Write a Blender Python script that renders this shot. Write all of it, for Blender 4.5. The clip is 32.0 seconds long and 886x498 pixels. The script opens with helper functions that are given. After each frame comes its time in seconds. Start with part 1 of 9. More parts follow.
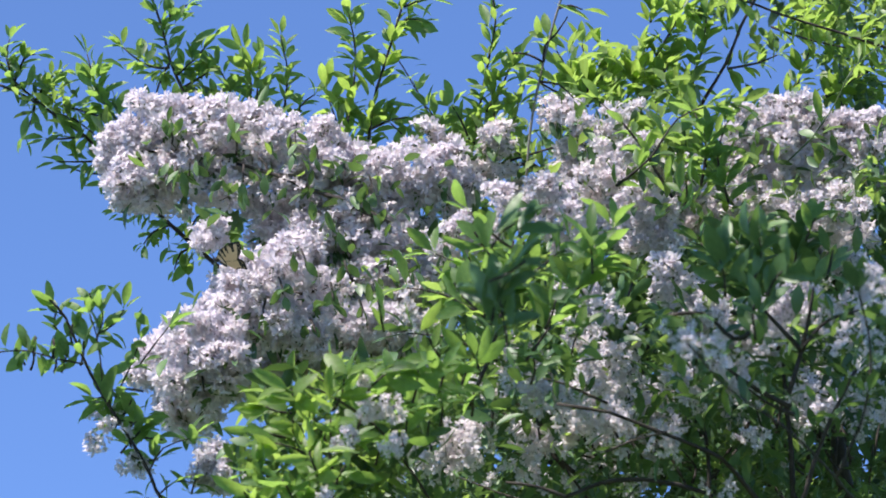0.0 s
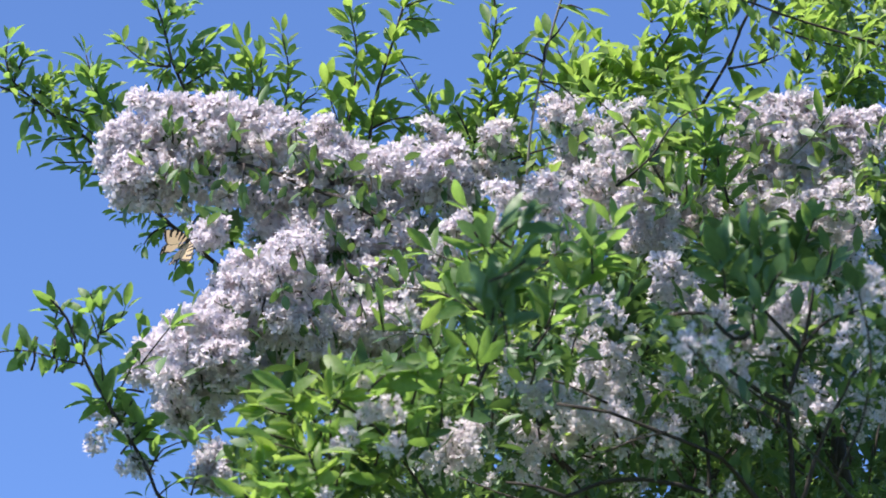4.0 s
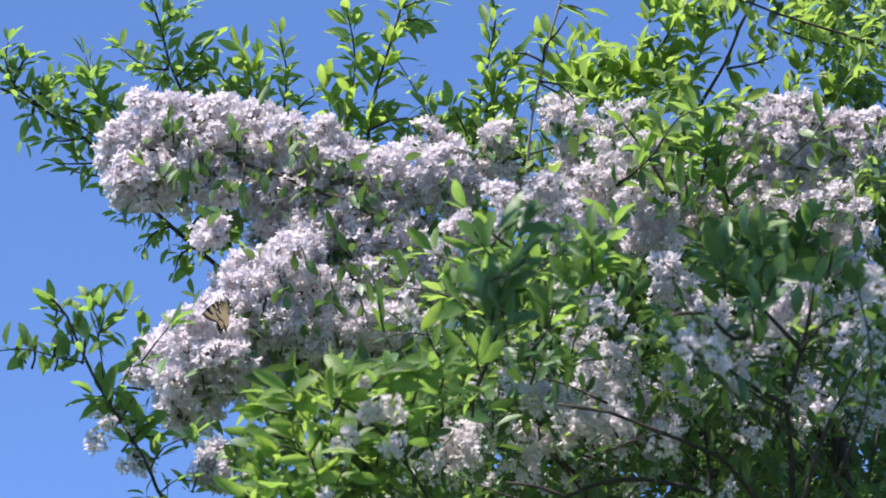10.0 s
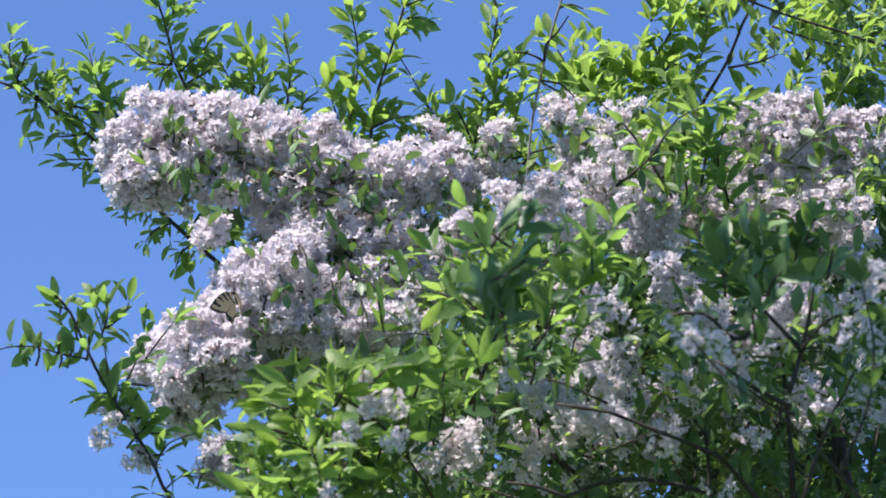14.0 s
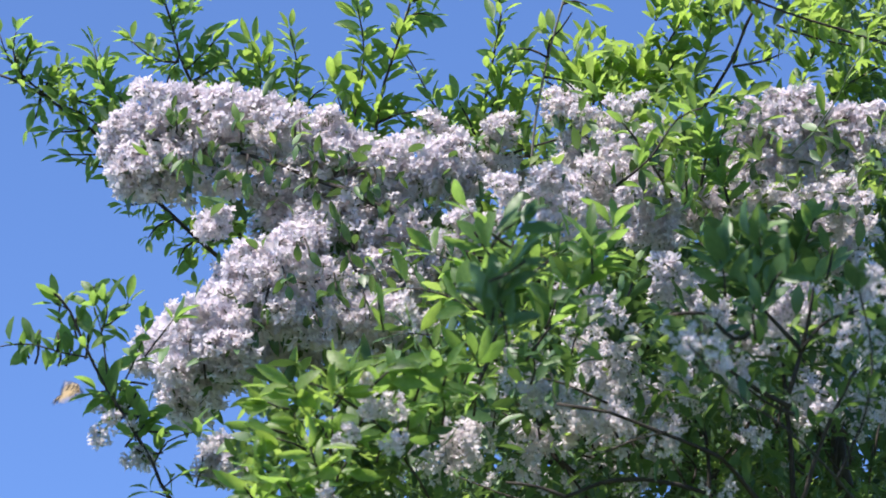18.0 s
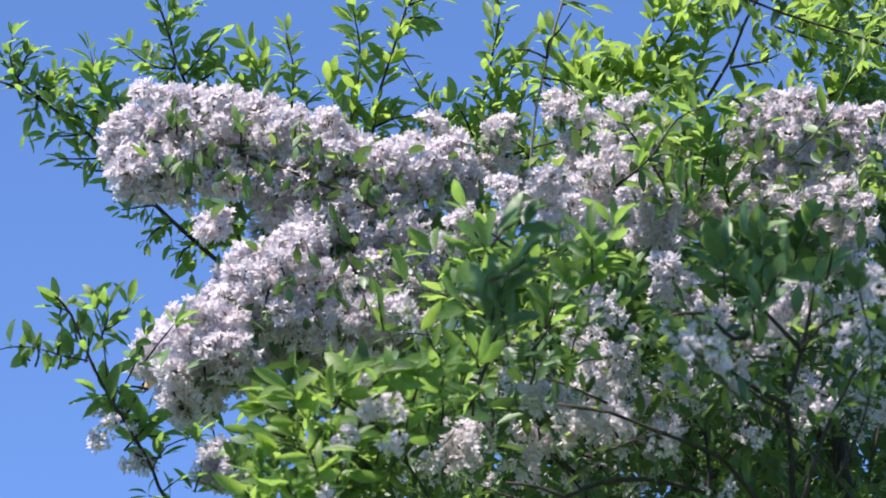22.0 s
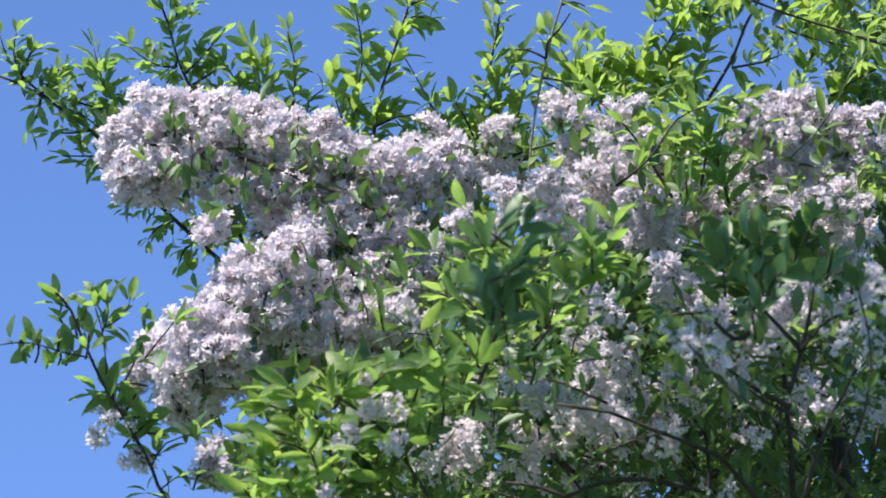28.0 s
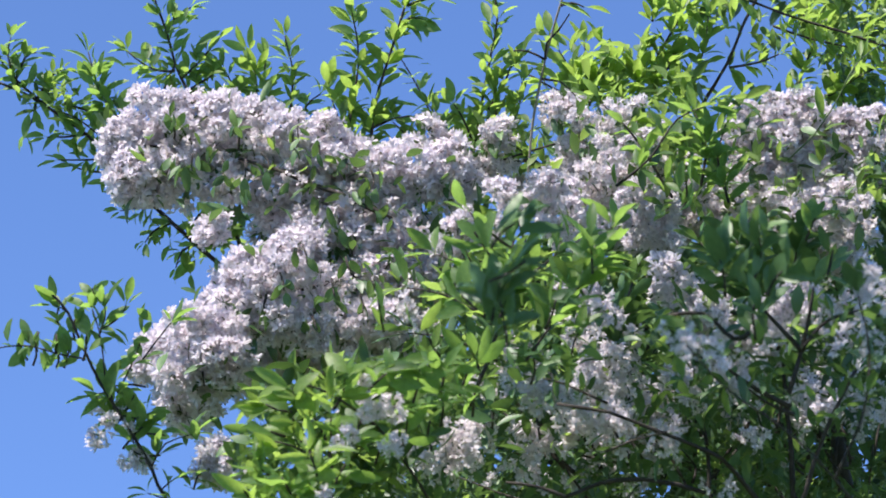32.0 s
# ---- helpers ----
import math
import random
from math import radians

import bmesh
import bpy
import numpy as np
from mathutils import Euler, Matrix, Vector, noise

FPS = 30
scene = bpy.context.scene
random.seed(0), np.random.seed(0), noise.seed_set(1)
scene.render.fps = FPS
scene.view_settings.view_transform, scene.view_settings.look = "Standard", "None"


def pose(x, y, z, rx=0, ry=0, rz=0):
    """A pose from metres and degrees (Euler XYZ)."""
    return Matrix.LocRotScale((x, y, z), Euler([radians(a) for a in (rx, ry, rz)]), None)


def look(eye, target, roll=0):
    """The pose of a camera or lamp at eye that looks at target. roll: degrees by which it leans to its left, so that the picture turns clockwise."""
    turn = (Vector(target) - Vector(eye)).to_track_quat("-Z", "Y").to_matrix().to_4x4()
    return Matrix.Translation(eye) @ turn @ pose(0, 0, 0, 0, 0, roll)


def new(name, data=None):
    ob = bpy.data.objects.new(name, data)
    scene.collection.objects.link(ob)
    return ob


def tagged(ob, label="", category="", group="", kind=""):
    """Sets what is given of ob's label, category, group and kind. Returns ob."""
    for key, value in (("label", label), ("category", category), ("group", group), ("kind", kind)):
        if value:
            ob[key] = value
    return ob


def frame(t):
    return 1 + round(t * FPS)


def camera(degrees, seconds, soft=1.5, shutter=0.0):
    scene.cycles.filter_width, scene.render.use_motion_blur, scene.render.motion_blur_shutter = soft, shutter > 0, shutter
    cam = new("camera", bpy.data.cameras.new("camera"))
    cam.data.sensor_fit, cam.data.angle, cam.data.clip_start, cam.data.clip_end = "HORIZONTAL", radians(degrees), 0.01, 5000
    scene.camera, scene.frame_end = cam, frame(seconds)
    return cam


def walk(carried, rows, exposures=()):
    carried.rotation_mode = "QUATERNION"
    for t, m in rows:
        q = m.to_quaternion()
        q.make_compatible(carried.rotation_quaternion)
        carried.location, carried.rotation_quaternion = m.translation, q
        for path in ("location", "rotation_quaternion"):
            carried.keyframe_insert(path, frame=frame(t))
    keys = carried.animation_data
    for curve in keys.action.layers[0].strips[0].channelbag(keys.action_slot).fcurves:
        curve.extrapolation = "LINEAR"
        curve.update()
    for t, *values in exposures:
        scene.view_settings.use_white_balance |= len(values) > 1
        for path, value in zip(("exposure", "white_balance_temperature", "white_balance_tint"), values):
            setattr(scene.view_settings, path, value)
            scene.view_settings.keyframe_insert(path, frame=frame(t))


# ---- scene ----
cam = camera(11.935, 32.0, soft=1.8, shutter=0.8)

# ---- the stand, and the sight line up into the crown ----
EYE = Vector((0.0, 0.0, 1.55))
TILT = radians(22.0)
RIGHT = Vector((1, 0, 0))
UP = Vector((0, -math.sin(TILT), math.cos(TILT)))
AWAY = Vector((0, math.cos(TILT), math.sin(TILT)))
REACH = 7.5


def crown(u, w, d):
    """A place in the crown: u to the right, w across and up, d behind its middle, in metres."""
    return EYE + AWAY * (REACH + d) + RIGHT * u + UP * w


cam.data.dof.use_dof = True
cam.data.dof.focus_distance = REACH
cam.data.dof.aperture_fstop = 8.5
STAND = look(EYE, crown(0, 0, 0))
walk(cam, [(0.0, STAND), (32.0, STAND)], exposures=[(0.0, 0.82, 6480, 18), (32.0, 0.82, 6480, 18)])

# ---- sky and sun ----
SUN_AZIMUTH, SUN_HEIGHT = radians(-134.0), radians(57.0)
world = bpy.data.worlds.new("sky")
scene.world = world
world.use_nodes = True
nt = world.node_tree
sky = nt.nodes.new("ShaderNodeTexSky")
sky.sky_type = 'NISHITA'
sky.sun_disc = False
sky.sun_elevation = SUN_HEIGHT
sky.sun_rotation = SUN_AZIMUTH
sky.altitude = 1500
sky.air_density = 0.85
sky.dust_density = 0.0
sky.ozone_density = 10.0
nt.links.new(sky.outputs[0], nt.nodes["Background"].inputs[0])
nt.nodes["Background"].inputs[1].default_value = 0.140
sun = new("sun", bpy.data.lights.new("sun", 'SUN'))
sun.data.energy = 4.9
sun.data.angle = radians(0.53)
sun.data.color = (1.0, 0.95, 0.88)
toward_sun = Vector((math.sin(SUN_AZIMUTH) * math.cos(SUN_HEIGHT), math.cos(SUN_AZIMUTH) * math.cos(SUN_HEIGHT), math.sin(SUN_HEIGHT)))
sun.matrix_world = look(crown(0, 0, 0) + toward_sun * 20, crown(0, 0, 0))


# ---- materials ----
def material(name):
    m = bpy.data.materials.new(name)
    m.use_nodes = True
    return m, m.node_tree, m.node_tree.nodes["Principled BSDF"]


def ramp(nt, fac, *stops):
    r = nt.nodes.new("ShaderNodeValToRGB")
    while len(r.color_ramp.elements) < len(stops):
        r.color_ramp.elements.new(0.5)
    for e, (p, c) in zip(r.color_ramp.elements, stops):
        e.position, e.color = p, (*c, 1)
    nt.links.new(fac, r.inputs[0])
    return r.outputs[0]


def mixed(nt, blend, fac, a, b):
    n = nt.nodes.new("ShaderNodeMix")
    n.data_type, n.blend_type = 'RGBA', blend
    n.inputs[0].default_value = fac
    nt.links.new(a, n.inputs[6])
    nt.links.new(b, n.inputs[7])
    return n.outputs[2]


def noise_fac(nt, scale, detail=4.0, coords="Object"):
    c = nt.nodes.new("ShaderNodeTexCoord")
    n = nt.nodes.new("ShaderNodeTexNoise")
    n.inputs["Scale"].default_value, n.inputs["Detail"].default_value = scale, detail
    nt.links.new(c.outputs[coords], n.inputs["Vector"])
    return n.outputs["Fac"]


def bumped(nt, bsdf, fac, strength, distance=0.002):
    b = nt.nodes.new("ShaderNodeBump")
    b.inputs["Strength"].default_value, b.inputs["Distance"].default_value = strength, distance
    nt.links.new(fac, b.inputs["Height"])
    nt.links.new(b.outputs[0], bsdf.inputs["Normal"])


def leaf_material(name, dark, mid, light, glow, per_island, thin=0.45, gloss=0.46):
    """Leaf blade: hue by leaf, veins and mottling, light that shines through."""
    m, nt, bsdf = material(name)
    if per_island:
        pick = nt.nodes.new("ShaderNodeNewGeometry").outputs["Random Per Island"]
    else:
        pick = nt.nodes.new("ShaderNodeObjectInfo").outputs["Random"]
    hue = ramp(nt, pick, (0.0, dark), (0.55, mid), (1.0, light))
    mottle = ramp(nt, noise_fac(nt, 5.0), (0.3, (0.72, 0.76, 0.7)), (0.7, (1.1, 1.08, 1.0)))
    colour = mixed(nt, 'MULTIPLY', 1.0, hue, mottle)
    nt.links.new(colour, bsdf.inputs["Base Color"])
    bsdf.inputs["Roughness"].default_value = gloss
    bumped(nt, bsdf, noise_fac(nt, 14.0), 0.25)
    through_light = nt.nodes.new("ShaderNodeBsdfTranslucent")
    tint = nt.nodes.new("ShaderNodeRGB")
    tint.outputs[0].default_value = (*glow, 1)
    nt.links.new(mixed(nt, 'MULTIPLY', 1.0, mottle, tint.outputs[0]), through_light.inputs[0])
    mix = nt.nodes.new("ShaderNodeMixShader")
    mix.inputs[0].default_value = thin
    nt.links.new(bsdf.outputs[0], mix.inputs[1])
    nt.links.new(through_light.outputs[0], mix.inputs[2])
    nt.links.new(mix.outputs[0], nt.nodes["Material Output"].inputs[0])
    return m


def petal_material(name, dark, light, glow):
    m, nt, bsdf = material(name)
    pick = nt.nodes.new("ShaderNodeNewGeometry").outputs["Random Per Island"]
    hue = ramp(nt, pick, (0.0, dark), (0.45, light), (1.0, light))
    mottle = ramp(nt, noise_fac(nt, 160.0), (0.3, (0.9, 0.87, 0.89)), (0.7, (1.0, 1.0, 1.0)))
    nt.links.new(mixed(nt, 'MULTIPLY', 1.0, hue, mottle), bsdf.inputs["Base Color"])
    bsdf.inputs["Roughness"].default_value = 0.7
    bsdf.inputs["Specular IOR Level"].default_value = 0.2
    through_light = nt.nodes.new("ShaderNodeBsdfTranslucent")
    through_light.inputs[0].default_value = (*glow, 1)
    mix = nt.nodes.new("ShaderNodeMixShader")
    mix.inputs[0].default_value = 0.5
    nt.links.new(bsdf.outputs[0], mix.inputs[1])
    nt.links.new(through_light.outputs[0], mix.inputs[2])
    nt.links.new(mix.outputs[0], nt.nodes["Material Output"].inputs[0])
    return m


def bark_material(name, dark, light, rough=0.85):
    m, nt, bsdf = material(name)
    big = ramp(nt, noise_fac(nt, 25.0), (0.3, dark), (0.7, light))
    fine = ramp(nt, noise_fac(nt, 220.0), (0.3, (0.7, 0.7, 0.7)), (0.7, (1.15, 1.12, 1.1)))
    nt.links.new(mixed(nt, 'MULTIPLY', 1.0, big, fine), bsdf.inputs["Base Color"])
    bsdf.inputs["Roughness"].default_value = rough
    bumped(nt, bsdf, noise_fac(nt, 120.0), 0.6, 0.003)
    return m


def plain_material(name, colour, rough=0.6):
    m, nt, bsdf = material(name)
    tone = ramp(nt, noise_fac(nt, 300.0), (0.3, tuple(c * 0.8 for c in colour)), (0.7, tuple(min(1, c * 1.1) for c in colour)))
    nt.links.new(tone, bsdf.inputs["Base Color"])
    bsdf.inputs["Roughness"].default_value = rough
    return m


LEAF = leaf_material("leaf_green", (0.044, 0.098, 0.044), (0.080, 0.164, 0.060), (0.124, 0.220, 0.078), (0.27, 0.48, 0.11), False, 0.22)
# LEAF for the joined masses, colour darkened to deepen the shade inside the shrub
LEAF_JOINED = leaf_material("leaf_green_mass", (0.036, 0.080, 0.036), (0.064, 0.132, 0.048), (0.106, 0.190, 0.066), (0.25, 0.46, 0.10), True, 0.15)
YOUNG = leaf_material("leaf_young", (0.102, 0.186, 0.048), (0.148, 0.246, 0.060), (0.196, 0.298, 0.076), (0.44, 0.66, 0.12), False, 0.55)
FRESH = leaf_material("leaf_fresh", (0.078, 0.150, 0.050), (0.114, 0.208, 0.064), (0.162, 0.266, 0.080), (0.36, 0.60, 0.12), False, 0.52)
YOUNG_JOINED = leaf_material("leaf_young_mass", (0.088, 0.164, 0.048), (0.128, 0.216, 0.060), (0.172, 0.266, 0.076), (0.39, 0.58, 0.125), True, 0.55)
PETAL = petal_material("petal_white", (0.79, 0.725, 0.76), (0.84, 0.80, 0.825), (0.83, 0.79, 0.81))
THROAT = petal_material("petal_throat", (0.78, 0.68, 0.70), (0.82, 0.765, 0.78), (0.81, 0.74, 0.75))
STALK = plain_material("green_stalk", (0.10, 0.15, 0.05))
BARK = bark_material("dark_bark", (0.019, 0.015, 0.013), (0.068, 0.055, 0.046))
OLD_BARK = bark_material("old_bark", (0.05, 0.038, 0.03), (0.16, 0.12, 0.095))
PALE_STEM = bark_material("pale_stem", (0.16, 0.15, 0.13), (0.30, 0.28, 0.25))


# ---- ground ----
def ground():
    m, nt, bsdf = material("lawn")
    big = ramp(nt, noise_fac(nt, 0.4), (0.3, (0.035, 0.07, 0.015)), (0.7, (0.075, 0.12, 0.03)))
    fine = ramp(nt, noise_fac(nt, 30.0), (0.3, (0.6, 0.6, 0.6)), (0.7, (1.2, 1.2, 1.1)))
    nt.links.new(mixed(nt, 'MULTIPLY', 1.0, big, fine), bsdf.inputs["Base Color"])
    bsdf.inputs["Roughness"].default_value = 0.95
    bumped(nt, bsdf, noise_fac(nt, 40.0), 0.8, 0.03)
    bm = bmesh.new()
    bmesh.ops.create_circle(bm, cap_ends=True, segments=64, radius=2500)
    me = bpy.data.meshes.new("ground")
    bm.to_mesh(me)
    me.materials.append(m)
    tagged(new("ground", me), "green mown lawn under the shrub", "ground", kind="structure")


ground()

# ---- meshes shared by leaves and blossoms ----
LEAF_STEPS = ((0.0, 0.02), (0.10, 0.095), (0.26, 0.185), (0.45, 0.226), (0.64, 0.208), (0.84, 0.138), (1.0, 0.0))


def leaf_geometry(bend, fold, twist, wide):
    """One blade of unit length along +y, face up, with a short petiole: vertices and faces."""
    vs, fs = [(-0.012, -0.16, 0.03), (0.012, -0.16, 0.03)], []
    rows = []
    for t, h in LEAF_STEPS:
        z = -bend * t * t
        a = twist * t
        row = []
        for s in (-1, 0, 1):
            x, lift = s * h * wide, abs(s) * h * fold + 0.012 * math.sin(t * 19 + s)* abs(s)
            row.append(len(vs))
            vs.append((x * math.cos(a), t - 0.12 * bend * t, z + lift + x * math.sin(a)))
            if t == 1.0:
                break
        rows.append(row)
    fs.append((0, 1, rows[0][2], rows[0][0]))
    for a, b in zip(rows, rows[1:]):
        if len(b) == 1:
            fs += [(a[0], a[1], b[0]), (a[1], a[2], b[0])]
        else:
            fs += [(a[0], a[1], b[1], b[0]), (a[1], a[2], b[2], b[1])]
    return vs, fs


LEAF_SHAPES = [leaf_geometry(*k) for k in ((0.18, 0.3, 0.1, 0.82), (0.32, 0.22, -0.25, 0.88), (0.05, 0.4, 0.2, 0.70), (0.42, 0.34, -0.1, 0.77), (0.12, 0.15, 0.35, 0.94))]


def mesh_of(name, vs, fs, materials, indices=None, smooth=True):
    me = bpy.data.meshes.new(name)
    me.from_pydata(vs, [], fs)
    for m in materials:
        me.materials.append(m)
    if indices is not None:
        me.polygons.foreach_set("material_index", indices)
    if smooth:
        me.polygons.foreach_set("use_smooth", [True] * len(me.polygons))
    me.update()
    return me


LEAF_MESHES = {mat.name: [mesh_of("leaf", vs, fs, [mat]) for vs, fs in LEAF_SHAPES] for mat in (LEAF, FRESH, YOUNG)}


def frame_of(direction, normal):
    """A turn whose y axis is direction and whose z axis leans to normal."""
    y = direction.normalized()
    x = y.cross(normal)
    if x.length < 1e-4:
        x = y.cross(Vector((0.3, 0.5, 0.8)))
    x.normalize()
    z = x.cross(y)
    return Matrix((x, y, z)).transposed()


def some(rng, spread=1.0):
    return Vector((rng.gauss(0, spread), rng.gauss(0, spread), rng.gauss(0, spread)))


def flower_geometry(rng, centre, face, size, out):
    """A funnel flower with five broad cupped lobes; adds to out = vertices, faces, materials."""
    vs, fs, ms = out
    turn = frame_of(face, some(rng))
    base = len(vs)
    flare = rng.uniform(0.35, 0.95)

    def put(x, y, z):
        vs.append(tuple(centre + turn @ Vector((x, y, z)) * size))

    spin = rng.uniform(0, 6.28)
    for k in range(5):
        a = spin + k * math.tau / 5
        c, s = math.cos(a), math.sin(a)
        put(0.10 * c, -0.95, 0.10 * s)
        put(0.26 * c, -0.10, 0.26 * s)
    for k in range(5):
        k2 = (k + 1) % 5
        fs.append((base + 2 * k, base + 2 * k2, base + 2 * k2 + 1, base + 2 * k + 1))
        ms.append(1)
    for k in range(5):
        a = spin + (k + 0.5) * math.tau / 5
        reach = rng.uniform(0.95, 1.25)
        side = rng.uniform(0.28, 0.42)
        b = len(vs)
        droop = rng.uniform(-0.22, 0.22)
        lean = rng.uniform(-0.1, 0.1)
        for r, off, h in ((0.22, -side * 0.45, -0.10), (0.22, side * 0.45, -0.10), (0.58, -side * 0.95, 0.17), (0.60, 0.0, 0.03), (0.58, side * 0.95, 0.17),
                          (0.92, -side * 0.72, 0.16 + droop), (0.94, 0.0, 0.05 + droop), (0.92, side * 0.72, 0.16 + droop), (1.1, lean, 0.1 + droop * 1.6)):
            x, z = r * reach * math.cos(a) - off * math.sin(a), r * reach * math.sin(a) + off * math.cos(a)
            put(x * flare + x * 0.25, h * (0.4 + flare) + (1 - flare) * r * 0.7, z * flare + z * 0.25)
        fs.extend([(b, b + 1, b + 3), (b, b + 3, b + 2), (b + 1, b + 4, b + 3), (b + 2, b + 3, b + 6, b + 5), (b + 3, b + 4, b + 7, b + 6), (b + 5, b + 6, b + 8), (b + 6, b + 7, b + 8)])
        ms.extend([0] * 7)


def cluster_mesh(seed, count, radius, size):
    """A drooping spray of small flowers on thin green stalks."""
    rng = random.Random(seed)
    out = ([], [], [])
    for i in range(count):
        way = some(rng).normalized()
        way.z = abs(way.z) * 0.8 + 0.1 if rng.random() < 0.75 else way.z
        spot = way * radius * rng.uniform(0.55, 1.0)
        flower_geometry(rng, spot, (way + some(rng, 0.45)).normalized(), size * rng.uniform(0.8, 1.2), out)
        if i % 2 == 0:
            vs, fs, ms = out
            b = len(vs)
            side = way.cross(Vector((0.2, 0.9, 0.3))).normalized() * 0.0009
            end = spot * 0.75
            vs.extend([tuple(-side), tuple(side), tuple(end + side), tuple(end - side)])
            fs.append((b, b + 1, b + 2, b + 3))
            ms.append(2)
    return mesh_of("flower_head", out[0], out[1], [PETAL, THROAT, STALK], out[2])


CLUSTERS = [cluster_mesh(10 + k, 19 + 2 * (k % 3), 0.025 + 0.004 * (k % 3), 0.0100) for k in range(8)]



def raceme_mesh(seed, count, length, radius, size):
    """A loose, narrow spray: flowers strung along a thin stalk that hangs."""
    rng = random.Random(seed)
    out = ([], [], [])
    bend = some(rng, 0.012)
    for i in range(count):
        f = (i + rng.uniform(0.1, 0.9)) / count
        way = some(rng).normalized()
        spot = Vector((0, 0, length * (0.5 - f))) + bend * math.sin(f * 3) + way * radius * rng.uniform(0.3, 1.0) * (1.1 - 0.5 * f)
        flower_geometry(rng, spot, (way + Vector((0, 0, -0.3)) + some(rng, 0.4)).normalized(), size * rng.uniform(0.7, 1.15), out)
    vs, fs, ms = out
    b = len(vs)
    for f in (0.0, 0.5, 1.0):
        c = Vector((0, 0, length * (0.5 - f))) + bend * math.sin(f * 3)
        vs.extend([tuple(c + Vector((0.0008, 0, 0))), tuple(c - Vector((0.0008, 0, 0)))])
    fs.extend([(b, b + 1, b + 3, b + 2), (b + 2, b + 3, b + 5, b + 4)])
    ms.extend([2, 2])
    return mesh_of("flower_spray", vs, fs, [PETAL, THROAT, STALK], ms)


RACEMES = [raceme_mesh(40 + k, 9 + k, 0.05 + 0.007 * k, 0.013 + 0.002 * (k % 3), 0.0098) for k in range(6)]


# ---- the shrub's builders ----
def spline(points, step):
    """A smooth line through the points, and its directions."""
    p = [Vector(q) for q in points]
    p = [p[0] * 2 - p[1], *p, p[-1] * 2 - p[-2]]
    line = []
    for a, b, c, d in zip(p, p[1:], p[2:], p[3:]):
        n = max(2, int((c - b).length / step))
        for k in range(n):
            t = k / n
            line.append(0.5 * (2 * b + (c - a) * t + (2 * a - 5 * b + 4 * c - d) * t * t + (3 * b - a - 3 * c + d) * t ** 3))
    line.append(p[-2])
    ways = [(line[min(i + 1, len(line) - 1)] - line[max(i - 1, 0)]).normalized() for i in range(len(line))]
    return line, ways


def tube_mesh(name, line, ways, r0, r1, mat, sides=7, seed=0):
    """A tapered stem with knobs along it."""
    rng = random.Random(seed)
    vs, fs = [], []
    n = len(line)
    hint = Vector((0.31, 0.77, 0.55))
    for i, (c, y) in enumerate(zip(line, ways)):
        x = y.cross(hint).normalized()
        z = x.cross(y)
        r = (r0 + (r1 - r0) * i / (n - 1)) * rng.uniform(0.9, 1.14)
        c = c + some(rng, r * 0.12)
        for k in range(sides):
            a = k * math.tau / sides
            vs.append(tuple(c + (x * math.cos(a) + z * math.sin(a)) * r))
    for i in range(n - 1):
        for k in range(sides):
            k2 = (k + 1) % sides
            fs.append((i * sides + k, i * sides + k2, (i + 1) * sides + k2, (i + 1) * sides + k))
    fs.append(tuple(range(sides - 1, -1, -1)))
    fs.append(tuple((n - 1) * sides + k for k in range(sides)))
    return mesh_of(name, vs, fs, [mat])


BASE = Vector((0.85, 7.75, 0.0))
shrub = tagged(new("flowering_shrub"), "tall shrub with arching branches of white-pink blossom", "shrub")
shrub.location = BASE
counter = [0]


def seeded():
    counter[0] += 1
    return random.Random(1000 + counter[0])


def child(name, data, parent, m, label=""):
    ob = new(name, data)
    ob.parent = parent
    ob.matrix_basis = m
    if label:
        ob["label"] = label
    return ob


# narrow gaps beside the stem that stay free of leaves: u, w, half width, half height
HOLLOWS = [(0.756, -0.377, 0.012, 0.024), (0.764, -0.407, 0.010, 0.014), (0.727, -0.350, 0.014, 0.014), (0.742, -0.367, 0.009, 0.011),
           (0.716, -0.014, 0.012, 0.014), (0.741, -0.018, 0.014, 0.018), (0.762, -0.004, 0.012, 0.012)]


def in_hollow(u, w, d):
    k = REACH / (REACH + d)
    if d < 0 and ((u * k - 0.702) / 0.03) ** 2 + ((w * k + 0.385) / 0.06) ** 2 < 1:
        return True
    return any(((u * k - a) / (x + 0.004)) ** 2 + ((w * k - b) / (y + 0.004)) ** 2 < 1 for a, b, x, y in HOLLOWS)


